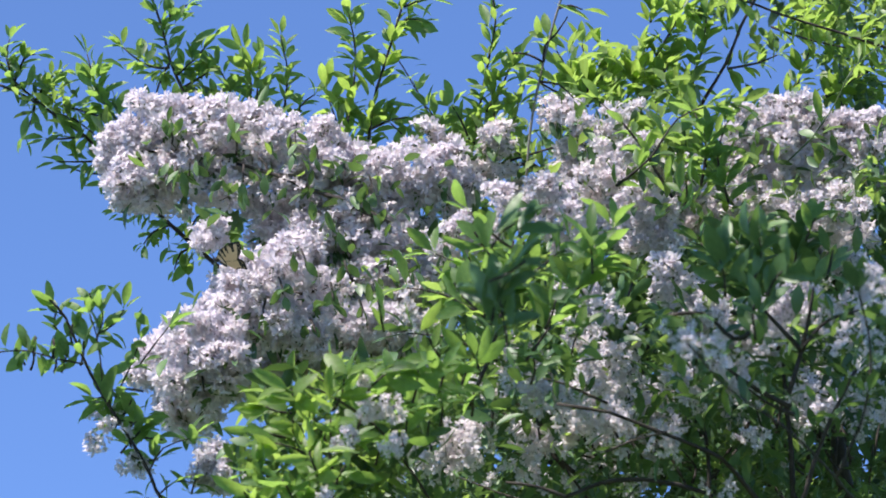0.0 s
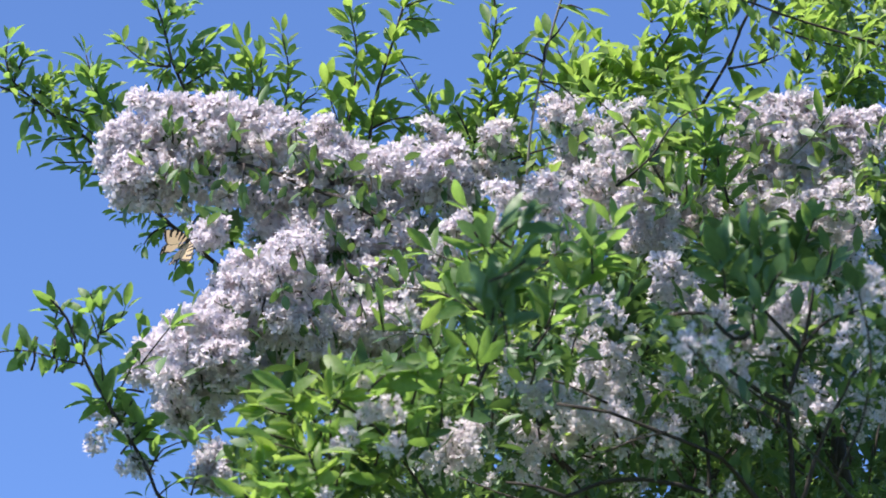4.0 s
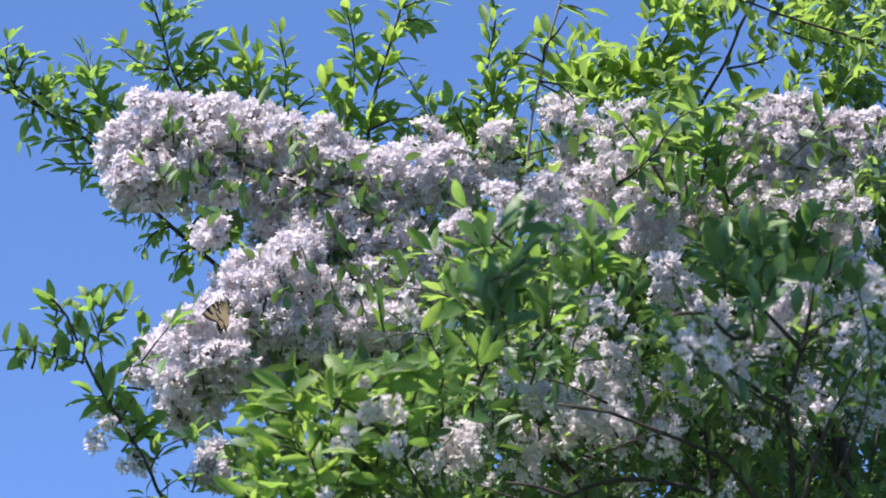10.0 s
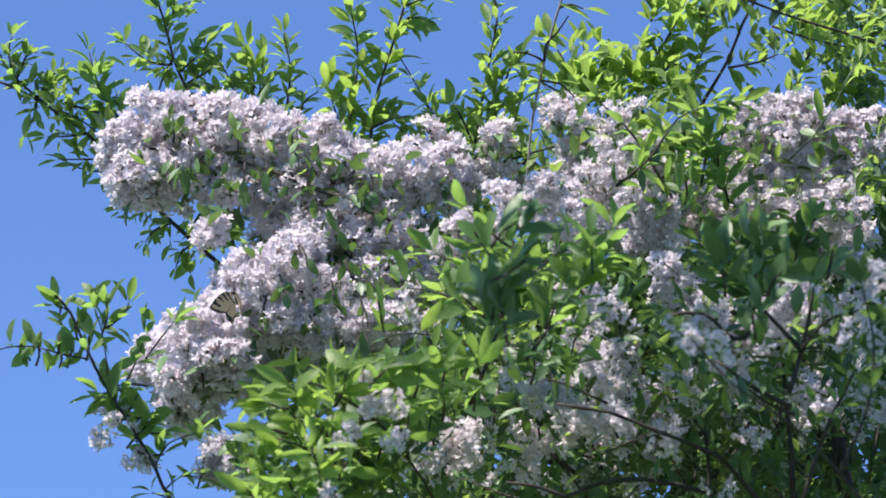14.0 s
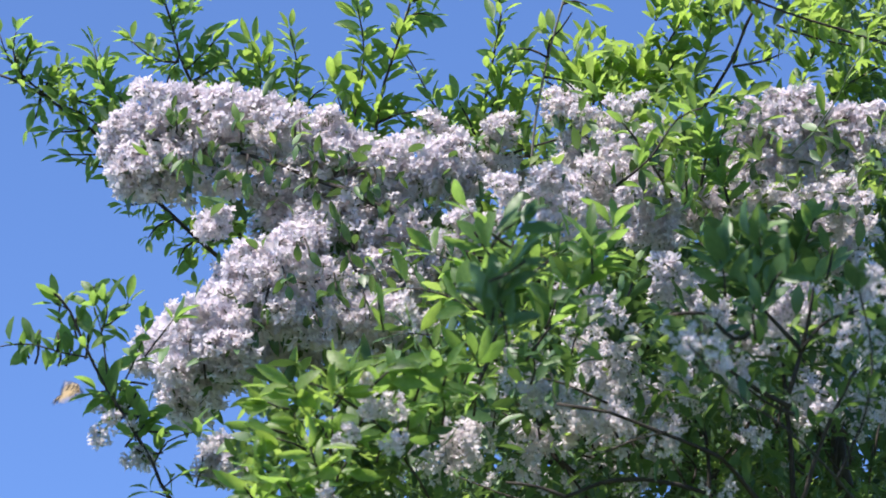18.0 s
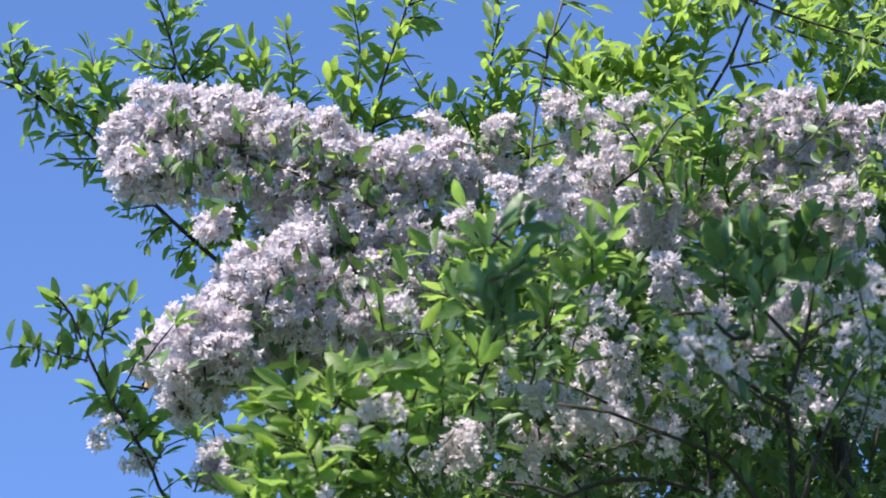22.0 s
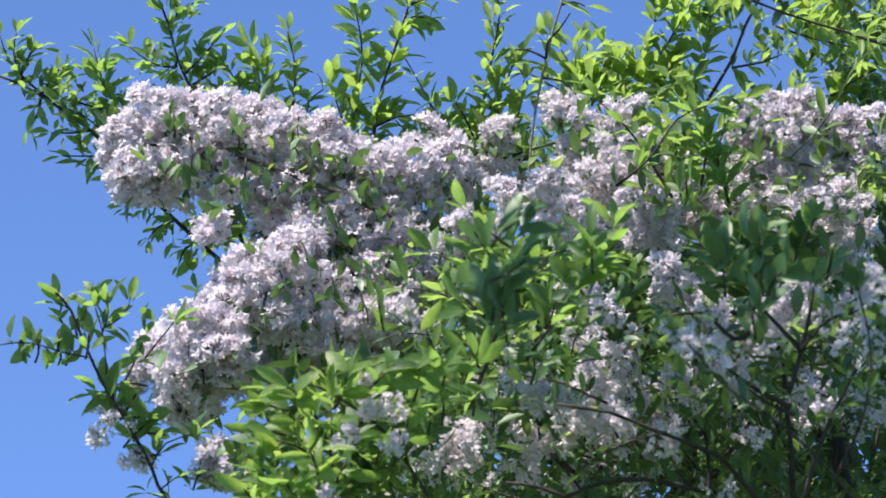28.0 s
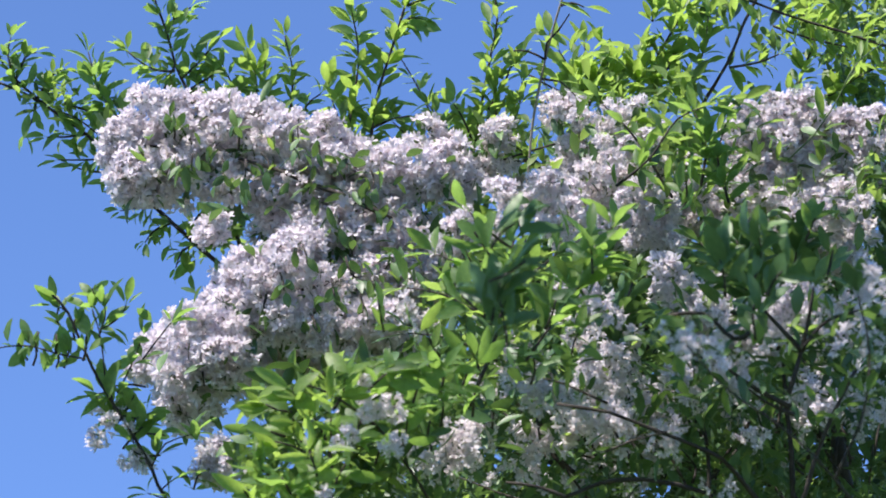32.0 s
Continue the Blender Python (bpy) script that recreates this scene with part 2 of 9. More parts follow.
class Limb:
    """A limb of the shrub that sways as one: its stem, its shoots, leaves and blossom."""

    def __init__(self, points, r0, r1, label="", mat=BARK, name="branch", heads=CLUSTERS):
        pts = [crown(*p) for p in points]
        self.rest = pts[0]
        line, ways = spline([p - self.rest for p in pts], 0.03)
        self.ob = child(name, tube_mesh(name, line, ways, r0, r1, mat, seed=len(points)), shrub, Matrix.Translation(self.rest - BASE), label)
        self.heads = heads
        self.verts, self.faces, self.mats, self.joined = [], [], [], []

    def shoot(self, points, r0=0.0025, r1=0.0012, leaves=0, size=0.045, per=3, start=0.0, mat=LEAF, stem=BARK, rise=0.35):
        """A shoot with spurs of leaves along it, from start to its tip."""
        line, ways = spline([crown(*p) - self.rest for p in points], 0.02)
        rng = seeded()
        child("twig", tube_mesh("twig", line, ways, r0, r1, stem, 6, counter[0]), self.ob, Matrix())
        total = len(line) - 1
        for k in range(leaves):
            f = start + (1 - start) * (k + rng.uniform(0.1, 0.9)) / leaves
            if k == leaves - 1:
                f = 1.0
            i = min(total, int(f * total))
            turn = rng.uniform(0, 6.28)
            n = per + rng.choice((-1, 0, 0, 1))
            for j in range(max(1, n)):
                a = turn + j * 2.4
                side = ways[i].cross(Vector((math.cos(a), math.sin(a), 0.35 * math.sin(2 * a)))).normalized()
                way = side * rng.uniform(0.6, 1.0) + ways[i] * rng.uniform(0.2, 0.8) + Vector((0, 0, rise)) + some(rng, 0.15)
                if f == 1.0 and j < 2:
                    way = ways[i] + side * 0.4
                self.leaf(rng, line[i] + side * r1, way, size * rng.uniform(0.65, 1.15), mat)

    def leaf(self, rng, spot, way, size, mat):
        normal = Vector((0, 0, 1)) + toward_sun * 0.5 + some(rng, 0.5)
        me = rng.choice(LEAF_MESHES[mat.name])
        child("leaf", me, self.ob, Matrix.LocRotScale(spot + way.normalized() * size * 0.15, frame_of(way, normal).to_quaternion(), (size * rng.uniform(0.85, 1.2), size, size)))

    def blades(self, ends, d, mat=LEAF, broad=1.0):
        """Single leaves, each from its stalk to its tip, at about one depth."""
        rng = seeded()
        for u0, w0, u1, w1 in ends:
            a = crown(u0, w0, d + rng.uniform(-0.02, 0.02)) - self.rest
            b = crown(u1, w1, d) - self.rest
            size = (b - a).length
            way = b - a + AWAY * size * rng.uniform(-0.45, 0.45)
            normal = -AWAY * rng.uniform(0.2, 1.0) + Vector((0, 0, 0.7)) + some(rng, 0.35)
            size = way.length
            child("leaf", rng.choice(LEAF_MESHES[mat.name]), self.ob, Matrix.LocRotScale(a, frame_of(way, normal).to_quaternion(), (size * broad * rng.uniform(0.85, 1.15), size, size)))

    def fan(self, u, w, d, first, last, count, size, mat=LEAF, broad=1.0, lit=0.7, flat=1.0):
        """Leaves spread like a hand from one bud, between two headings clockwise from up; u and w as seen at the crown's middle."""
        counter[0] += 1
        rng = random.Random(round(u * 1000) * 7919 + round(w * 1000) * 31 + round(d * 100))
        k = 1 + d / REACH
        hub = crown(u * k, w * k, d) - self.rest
        mean = radians((first + last) / 2)
        back = hub - (RIGHT * math.sin(mean) + UP * math.cos(mean)) * size * 0.9 + AWAY * 0.02
        line, ways = spline([back, back.lerp(hub, 0.5) + some(rng, 0.003), hub], 0.01)
        child("twig", tube_mesh("twig", line, ways, 0.0022, 0.0014, BARK, 6, counter[0]), self.ob, Matrix())
        for j in range(count):
            a = radians(first + (last - first) * (j + rng.uniform(0.15, 0.85)) / count)
            way = RIGHT * math.sin(a) + UP * math.cos(a) * flat + AWAY * rng.uniform(-0.6, 0.5)
            normal = toward_sun * rng.uniform(-0.8, 1.6) * lit - AWAY * rng.uniform(0.25, 0.9) + some(rng, 0.3)
            long = size * rng.uniform(0.72, 1.15)
            spot = hub.lerp(back, rng.uniform(-0.1, 1.0)) + some(rng, 0.006)
            child("leaf", rng.choice(LEAF_MESHES[mat.name]), self.ob, Matrix.LocRotScale(spot, frame_of(way, normal).to_quaternion(), (long * broad * rng.uniform(0.85, 1.15), long, long)))

    def bloom(self, points, spread, count, leaves=0, flat=1.0, big=1.0):
        """Sprays of blossom heaped round a line, in a sleeve of that radius."""
        line, ways = spline([crown(*p) - self.rest for p in points], 0.01)
        rng = seeded()
        for k in range(count + leaves):
            i = min(len(line) - 1, int((k + rng.random()) / count * len(line))) if k < count else rng.randrange(len(line))
            out = some(rng)
            out -= ways[i] * out.dot(ways[i])
            out.normalize()
            s = spread * (rng.uniform(0.25, 1.0) ** 0.6)
            spot = line[i] + (RIGHT * out.dot(RIGHT) + UP * out.dot(UP) + AWAY * out.dot(AWAY) * flat) * s
            if k < count:
                face = out + Vector((0, 0, 0.25)) + some(rng, 0.3)
                x = face.normalized().to_track_quat('Z', 'Y')
                if self.heads is RACEMES:
                    x = (Vector((0, 0, 1)) + some(rng, 0.45)).to_track_quat('Z', 'Y')
                child("flower_head", rng.choice(self.heads), self.ob, Matrix.LocRotScale(spot, x, (big * rng.uniform(0.75, 1.2),) * 3))
            else:
                self.leaf(rng, line[i] + out * spread * rng.uniform(0.6, 1.05), out + Vector((0, 0, -0.2)) + some(rng, 0.5), rng.uniform(0.03, 0.05), LEAF)

    def foliage(self, outline, near, far, count, size, young=0.0, up=0.3, gappy=-0.12, grain=9.0):
        """Leaves past counting, joined: heaped between two depths, within an outline."""
        rng = seeded()
        us, ws = [p[0] for p in outline], [p[1] for p in outline]
        made = 0
        while made < count:
            u, w = rng.uniform(min(us), max(us)), rng.uniform(min(ws), max(ws))
            inside = False
            for (ax, ay), (bx, by) in zip(outline, outline[1:] + outline[:1]):
                if (ay > w) != (by > w) and u < (bx - ax) * (w - ay) / (by - ay) + ax:
                    inside = not inside
            if not inside or noise.noise(Vector((u * grain, w * grain, counter[0]))) < gappy:
                made += 0.2
                continue
            d = rng.uniform(near, far)
            if in_hollow(u, w, d):
                made += 0.2
                continue
            hub = crown(u, w, d) - self.rest
            axis = Vector((0, 0, up)) + some(rng, 0.6)
            for j in range(rng.randint(2, 4)):
                way = axis.normalized() * 0.6 + some(rng, 0.6)
                k = size * rng.uniform(0.6, 1.2)
                m = Matrix.LocRotScale(hub + some(rng, 0.012), frame_of(way, Vector((0, 0, 1)) + toward_sun * 0.5 + some(rng, 0.5)).to_quaternion(), (k, k, k))
                vs, fs = rng.choice(LEAF_SHAPES)
                b = len(self.verts)
                self.verts.extend(tuple(m @ Vector(v)) for v in vs)
                self.faces.extend(tuple(b + q for q in f) for f in fs)
                self.mats.extend([1 if rng.random() < young else 0] * len(fs))
                made += 1

    def sway(self, du, dw, turn):
        """Its pose in the wind: moved across and up, and turned about the sight line."""
        return Matrix.Translation(self.rest - BASE + RIGHT * du + UP * dw) @ Matrix.Rotation(-radians(turn), 4, AWAY)

    def done(self):
        if self.verts:
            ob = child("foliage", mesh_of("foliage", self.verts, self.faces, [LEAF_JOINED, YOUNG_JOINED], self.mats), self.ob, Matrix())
            tagged(ob, kind="stuff")


# ---- limbs ----
trunk = Limb([(0.85, -4.36, -0.9), (0.88, -3.2, -0.45), (0.83, -1.9, 0.06), (0.79, -0.9, 0.46), (0.765, -0.45, 0.6), (0.745, -0.36, 0.58), (0.72, -0.28, 0.55)], 0.06, 0.024, "dark bare inner stem", OLD_BARK, name="stem")

inner_stem = Limb([(0.79, -0.9, 0.46), (0.735, -0.56, 0.14), (0.714, -0.42, 0.05), (0.70, -0.345, 0.03), (0.685, -0.27, 0.05), (0.66, -0.2, 0.1)], 0.024, 0.012, "dark bare inner stem", BARK, name="stem")

arch = Limb([(0.646, -0.34, 0.5), (0.414, -0.177, 0.35), (0.222, -0.091, 0.2), (0.077, -0.04, 0.1), (-0.034, 0.011, -0.03), (-0.103, 0.051, -0.075), (-0.142, 0.068, -0.085), (-0.182, 0.088, -0.08), (-0.242, 0.11, -0.07), (-0.291, 0.13, -0.075), (-0.332, 0.144, -0.05), (-0.383, 0.156, -0.02), (-0.484, 0.173, 0), (-0.559, 0.176, 0)], 0.01, 0.002, "arching dark branch hung with white-pink blossom")
arch.bloom([(-0.54, 0.173, 0.09), (-0.459, 0.173, 0.09), (-0.358, 0.158, 0.09), (-0.247, 0.133, 0.09), (-0.146, 0.102, 0.09)], 0.034, 34, leaves=40)
arch.bloom([(-0.554, 0.171, 0), (-0.454, 0.156, 0), (-0.354, 0.131, 0), (-0.244, 0.101, 0)], 0.059, 0, leaves=26)
arch.bloom([(-0.559, 0.151, 0), (-0.569, 0.191, 0), (-0.524, 0.216, 0), (-0.454, 0.226, 0)], 0.039, 29, leaves=11)
arch.bloom([(-0.484, 0.201, 0), (-0.384, 0.206, 0), (-0.284, 0.196, 0), (-0.194, 0.181, 0)], 0.049, 60, leaves=19)
arch.bloom([(-0.554, 0.141, 0), (-0.464, 0.131, 0), (-0.364, 0.121, 0), (-0.264, 0.111, 0), (-0.164, 0.111, 0)], 0.059, 64, leaves=23)
arch.bloom([(-0.204, 0.151, 0), (-0.124, 0.131, 0), (-0.044, 0.141, 0), (0.006, 0.131, 0)], 0.039, 40, leaves=15)
arch.bloom([(-0.144, 0.091, 0), (-0.084, 0.081, 0), (-0.024, 0.091, 0), (0.046, 0.141, 0)], 0.034, 26, leaves=15)
arch.bloom([(-0.304, 0.071, 0), (-0.224, 0.051, 0), (-0.134, 0.041, 0), (-0.074, 0.041, 0)], 0.049, 34, leaves=21)
arch.bloom([(-0.412, 0.03, -0.17), (-0.397, 0.025, -0.17), (-0.387, 0.028, -0.17)], 0.014, 9, leaves=3, big=0.8)
arch.bloom([(-0.264, 0.151, 0), (-0.224, 0.111, 0), (-0.184, 0.061, 0)], 0.024, 9, leaves=19)
arch.shoot([(-0.084, 0.046, 0), (-0.064, 0.011, 0), (-0.024, -0.029, 0.02)], leaves=3, size=0.045)
arch.shoot([(-0.183, 0.09, -0.03), (-0.224, 0.056, 0), (-0.254, 0.021, 0)], leaves=3, size=0.035)
arch.shoot([(-0.294, 0.132, 0), (-0.314, 0.161, 0), (-0.354, 0.181, 0)], leaves=4, size=0.04)
arch.shoot([(-0.384, 0.156, 0), (-0.454, 0.141, 0), (-0.474, 0.111, 0)], leaves=6, size=0.045, per=4, rise=-0.4)
arch.bloom([(-0.324, 0.046, 0), (-0.264, 0.036, 0), (-0.214, 0.041, 0)], 0.029, 14, leaves=4)
arch.foliage([(-0.529, 0.179), (-0.301, 0.189), (-0.083, 0.14), (-0.063, 0.031), (-0.301, 0.08), (-0.499, 0.09)], -0.1, -0.05, 62, 0.036, young=0.3, up=-0.2)
arch.bloom([(-0.25, 0.05, -0.05), (-0.2, 0.04, -0.06), (-0.15, 0.029, -0.04), (-0.064, 0.026, -0.04)], 0.036, 28, leaves=8)
arch.bloom([(-0.203, 0.021, -0.05), (-0.123, 0.011, -0.05), (-0.044, -0.004, -0.05)], 0.034, 20, leaves=8)
arch.blades([(-0.458, 0.139, -0.472, 0.097), (-0.454, 0.137, -0.446, 0.091), (-0.448, 0.134, -0.426, 0.103), (-0.461, 0.139, -0.483, 0.114), (-0.446, 0.129, -0.425, 0.121), (-0.353, 0.101, -0.348, 0.068), (-0.345, 0.099, -0.338, 0.075), (-0.23, 0.085, -0.224, 0.048), (-0.22, 0.08, -0.232, 0.06), (-0.173, 0.035, -0.167, -0.004), (-0.181, 0.032, -0.189, 0.001), (-0.289, 0.065, -0.259, 0.055), (-0.299, 0.068, -0.316, 0.052), (-0.476, 0.232, -0.464, 0.205), (-0.368, 0.209, -0.379, 0.188), (-0.366, 0.205, -0.353, 0.186), (-0.264, 0.17, -0.252, 0.148), (-0.257, 0.168, -0.271, 0.142), (-0.245, 0.158, -0.23, 0.139), (-0.2, 0.03, -0.208, 0.009)], -0.13, LEAF, 1.1)
arch.blades([(-0.377, 0.148, -0.385, 0.127), (-0.338, 0.139, -0.323, 0.117), (-0.122, 0.06, -0.106, 0.038), (-0.092, 0.045, -0.102, 0.021), (-0.274, 0.109, -0.287, 0.087), (-0.161, 0.094, -0.147, 0.07), (-0.422, 0.075, -0.392, 0.058), (-0.412, 0.072, -0.372, 0.064)], -0.13, LEAF, 1.1)
arch.blades([(-0.478, 0.223, -0.46, 0.216), (-0.265, 0.164, -0.246, 0.169), (-0.241, 0.139, -0.256, 0.121), (-0.191, 0.139, -0.177, 0.121), (-0.142, 0.119, -0.127, 0.1), (-0.083, 0.11, -0.068, 0.09), (-0.31, 0.188, -0.3, 0.167), (-0.438, 0.198, -0.426, 0.177)], -0.1, YOUNG, 1.0)
arch.bloom([(-0.575, 0.13, -0.06), (-0.55, 0.11, -0.06), (-0.515, 0.1, -0.06)], 0.024, 12, leaves=3)
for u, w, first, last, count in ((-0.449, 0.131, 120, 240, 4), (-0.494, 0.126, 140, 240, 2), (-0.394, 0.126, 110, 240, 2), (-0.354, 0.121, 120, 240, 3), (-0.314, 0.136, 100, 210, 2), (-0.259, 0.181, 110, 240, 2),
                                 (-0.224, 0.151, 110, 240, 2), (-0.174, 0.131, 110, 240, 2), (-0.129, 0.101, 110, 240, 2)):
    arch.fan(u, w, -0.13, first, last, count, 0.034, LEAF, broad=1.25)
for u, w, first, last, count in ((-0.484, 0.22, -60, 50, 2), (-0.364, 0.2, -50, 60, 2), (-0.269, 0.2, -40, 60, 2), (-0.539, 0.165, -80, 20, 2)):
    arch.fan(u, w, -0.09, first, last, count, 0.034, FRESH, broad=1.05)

low_arch = Limb([(0.646, -0.351, 0.5), (0.381, -0.186, 0.3), (0.118, -0.121, 0.15), (-0.004, -0.049, 0), (-0.093, -0.044, -0.05), (-0.18, -0.058, -0.16), (-0.238, -0.073, -0.18), (-0.302, -0.085, -0.18), (-0.367, -0.131, -0.14), (-0.426, -0.196, -0.13), (-0.466, -0.255, -0.12), (-0.478, -0.3, -0.1)], 0.01, 0.002, "drooping dark branch hung with white-pink blossom")
low_arch.bloom([(-0.225, 0.001, -0.12), (-0.275, -0.029, -0.12), (-0.334, -0.063, -0.12), (-0.383, -0.088, -0.12), (-0.415, -0.112, -0.12)], 0.034, 57, leaves=10)
low_arch.bloom([(-0.211, -0.019, -0.12), (-0.26, -0.058, -0.12), (-0.324, -0.102, -0.12), (-0.383, -0.137, -0.12), (-0.432, -0.161, -0.12)], 0.044, 51, leaves=21)
low_arch.bloom([(-0.437, -0.147, -0.12), (-0.486, -0.186, -0.12), (-0.516, -0.225, -0.12)], 0.026, 36, leaves=13)
low_arch.bloom([(-0.447, -0.176, -0.12), (-0.427, -0.206, -0.12), (-0.447, -0.255, -0.12), (-0.476, -0.255, -0.12)], 0.034, 31, leaves=23)
low_arch.bloom([(-0.476, -0.255, -0.12), (-0.452, -0.284, -0.12), (-0.437, -0.304, -0.12)], 0.016, 13, leaves=12)
low_arch.bloom([(-0.181, -0.019, -0.08), (-0.122, -0.048, -0.08), (-0.083, -0.117, -0.09), (-0.142, -0.147, -0.09)], 0.054, 48, leaves=25)
low_arch.bloom([(-0.299, -0.117, -0.12), (-0.22, -0.13, -0.12), (-0.142, -0.15, -0.12), (-0.063, -0.147, -0.12)], 0.045, 56, leaves=21)
low_arch.bloom([(-0.368, -0.196, -0.12), (-0.348, -0.245, -0.12)], 0.014, 11, leaves=8)
low_arch.bloom([(-0.464, -0.176, -0.31), (-0.416, -0.191, -0.31), (-0.368, -0.2, -0.31), (-0.364, -0.229, -0.31)], 0.034, 22, leaves=6)
low_arch.bloom([(-0.455, -0.229, -0.3), (-0.431, -0.258, -0.3), (-0.417, -0.277, -0.3)], 0.035, 12, leaves=6)
low_arch.bloom([(-0.435, -0.114, -0.31), (-0.387, -0.143, -0.31), (-0.33, -0.152, -0.31)], 0.045, 18, leaves=6)
low_arch.bloom([(-0.38, -0.17, -0.36), (-0.367, -0.199, -0.36), (-0.347, -0.22, -0.36)], 0.024, 10, leaves=3)
low_arch.bloom([(-0.383, -0.081, -0.3), (-0.34, -0.057, -0.3), (-0.292, -0.037, -0.3), (-0.244, -0.016, -0.3)], 0.035, 24, leaves=3)
low_arch.bloom([(-0.282, -0.085, -0.3), (-0.234, -0.071, -0.3), (-0.177, -0.076, -0.3)], 0.04, 8, leaves=6, big=0.9)
low_arch.bloom([(-0.083, 0.001, -0.04), (-0.043, -0.038, -0.04), (-0.024, -0.097, -0.04)], 0.034, 21, leaves=17)
low_arch.bloom([(-0.32, -0.115, -0.31), (-0.24, -0.13, -0.31), (-0.16, -0.15, -0.3), (-0.09, -0.13, -0.28)], 0.035, 34, leaves=12)
low_arch.bloom([(-0.34, -0.185, -0.02), (-0.25, -0.185, -0.02), (-0.16, -0.19, -0.02), (-0.07, -0.175, -0.02)], 0.04, 42, leaves=16)
low_arch.shoot([(-0.309, -0.088, -0.12), (-0.279, -0.058, -0.12), (-0.22, -0.058, -0.12)], leaves=4, size=0.04)
low_arch.shoot([(-0.427, -0.196, -0.12), (-0.417, -0.255, -0.12), (-0.407, -0.314, -0.12), (-0.398, -0.353, -0.12)], leaves=5, size=0.045, per=2, rise=-0.2)
low_arch.shoot([(-0.181, -0.058, -0.12), (-0.161, -0.009, -0.12), (-0.181, 0.021, -0.12)], leaves=4, size=0.045)
low_arch.foliage([(-0.355, -0.097), (-0.218, -0.009), (-0.043, -0.009), (-0.043, -0.165), (-0.297, -0.155)], -0.3, -0.15, 130, 0.036, young=0.4, up=-0.1)
low_arch.foliage([(-0.444, -0.214), (-0.376, -0.195), (-0.386, -0.312), (-0.454, -0.312)], -0.2, -0.12, 26, 0.034, young=0.2, up=-0.2)
low_arch.blades([(-0.179, 0.03, -0.167, -0.005), (-0.14, -0.028, -0.12, -0.048), (-0.217, -0.077, -0.203, -0.101), (-0.256, -0.057, -0.271, -0.086), (-0.237, -0.062, -0.217, -0.048), (-0.295, -0.096, -0.281, -0.12), (-0.324, -0.154, -0.305, -0.174), (-0.373, -0.193, -0.353, -0.213), (-0.276, -0.145, -0.261, -0.166), (-0.179, -0.086, -0.159, -0.104), (-0.12, -0.077, -0.109, -0.101), (-0.353, -0.116, -0.368, -0.145), (-0.421, -0.232, -0.407, -0.256), (-0.45, -0.285, -0.436, -0.31), (-0.47, -0.271, -0.484, -0.295), (-0.402, -0.281, -0.387, -0.302), (-0.091, -0.028, -0.077, -0.052)], -0.22, LEAF, 1.0)
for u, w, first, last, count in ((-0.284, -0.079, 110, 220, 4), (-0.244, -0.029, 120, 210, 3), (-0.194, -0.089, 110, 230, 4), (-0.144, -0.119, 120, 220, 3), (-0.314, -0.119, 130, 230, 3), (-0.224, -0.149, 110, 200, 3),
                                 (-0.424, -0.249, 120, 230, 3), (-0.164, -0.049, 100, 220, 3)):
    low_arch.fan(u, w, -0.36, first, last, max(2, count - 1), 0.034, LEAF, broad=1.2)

mid_bough = Limb([(0.683, -0.364, 0.55), (0.491, -0.125, 0.4), (0.347, 0.042, 0.25), (0.231, 0.103, 0.15), (0.148, 0.153, 0.1), (0.087, 0.133, 0.1)], 0.012, 0.003, "leafy branch with loose white blossom")
mid_bough.bloom([(-0.045, 0.188, 0.1), (-0.004, 0.178, 0.1), (0.047, 0.153, 0.1)], 0.024, 13, leaves=10, big=0.85)
mid_bough.bloom([(0.077, 0.194, 0.1), (0.107, 0.199, 0.1)], 0.013, 7, leaves=8, big=0.85)
mid_bough.bloom([(0.016, 0.133, 0.1), (0.087, 0.123, 0.1), (0.138, 0.102, 0.1)], 0.024, 15, leaves=14, big=0.85)
mid_bough.bloom([(0.194, 0.244, 0.1), (0.249, 0.239, 0.1)], 0.013, 8, leaves=10, big=0.85)
mid_bough.bloom([(0.219, 0.163, 0.1), (0.28, 0.183, 0.1), (0.33, 0.204, 0.1), (0.371, 0.229, 0.1)], 0.03, 24, leaves=22, big=0.85)
mid_bough.bloom([(0.168, 0.123, 0.1), (0.249, 0.123, 0.1), (0.3, 0.133, 0.1)], 0.024, 20, leaves=20, big=0.85)
mid_bough.bloom([(0.33, 0.102, 0.1), (0.371, 0.072, 0.1), (0.401, 0.011, 0.1)], 0.041, 31, leaves=18, big=0.85)
mid_bough.bloom([(0.219, 0.082, 0.1), (0.3, 0.052, 0.1), (0.31, 0.001, 0.1)], 0.03, 13, leaves=22, big=0.85)
mid_bough.bloom([(0.001, 0.02, -0.3), (0.03, 0.006, -0.3), (0.054, 0.044, -0.3)], 0.029, 14, leaves=8, big=0.8)
mid_bough.bloom([(0.422, 0.133, 0.1), (0.462, 0.102, 0.1), (0.452, 0.031, 0.1)], 0.03, 12, leaves=22, big=0.85)
mid_bough.shoot([(0.047, 0.133, 0.1), (0.118, 0.158, 0.1), (0.199, 0.183, 0.1), (0.28, 0.204, 0.1), (0.33, 0.219, 0.1)], leaves=7, size=0.04)
mid_bough.shoot([(0.229, 0.102, 0.1), (0.178, 0.143, 0.1), (0.118, 0.183, 0.1)], leaves=6, size=0.045, mat=YOUNG)
mid_bough.foliage([(-0.067, 0.116), (-0.025, 0.168), (0.121, 0.178), (0.225, 0.272), (0.413, 0.282), (0.486, 0.147), (0.486, -0.041), (0.121, -0.041), (-0.025, -0.009)], 0.18, 0.45, 520, 0.042, young=0.6)
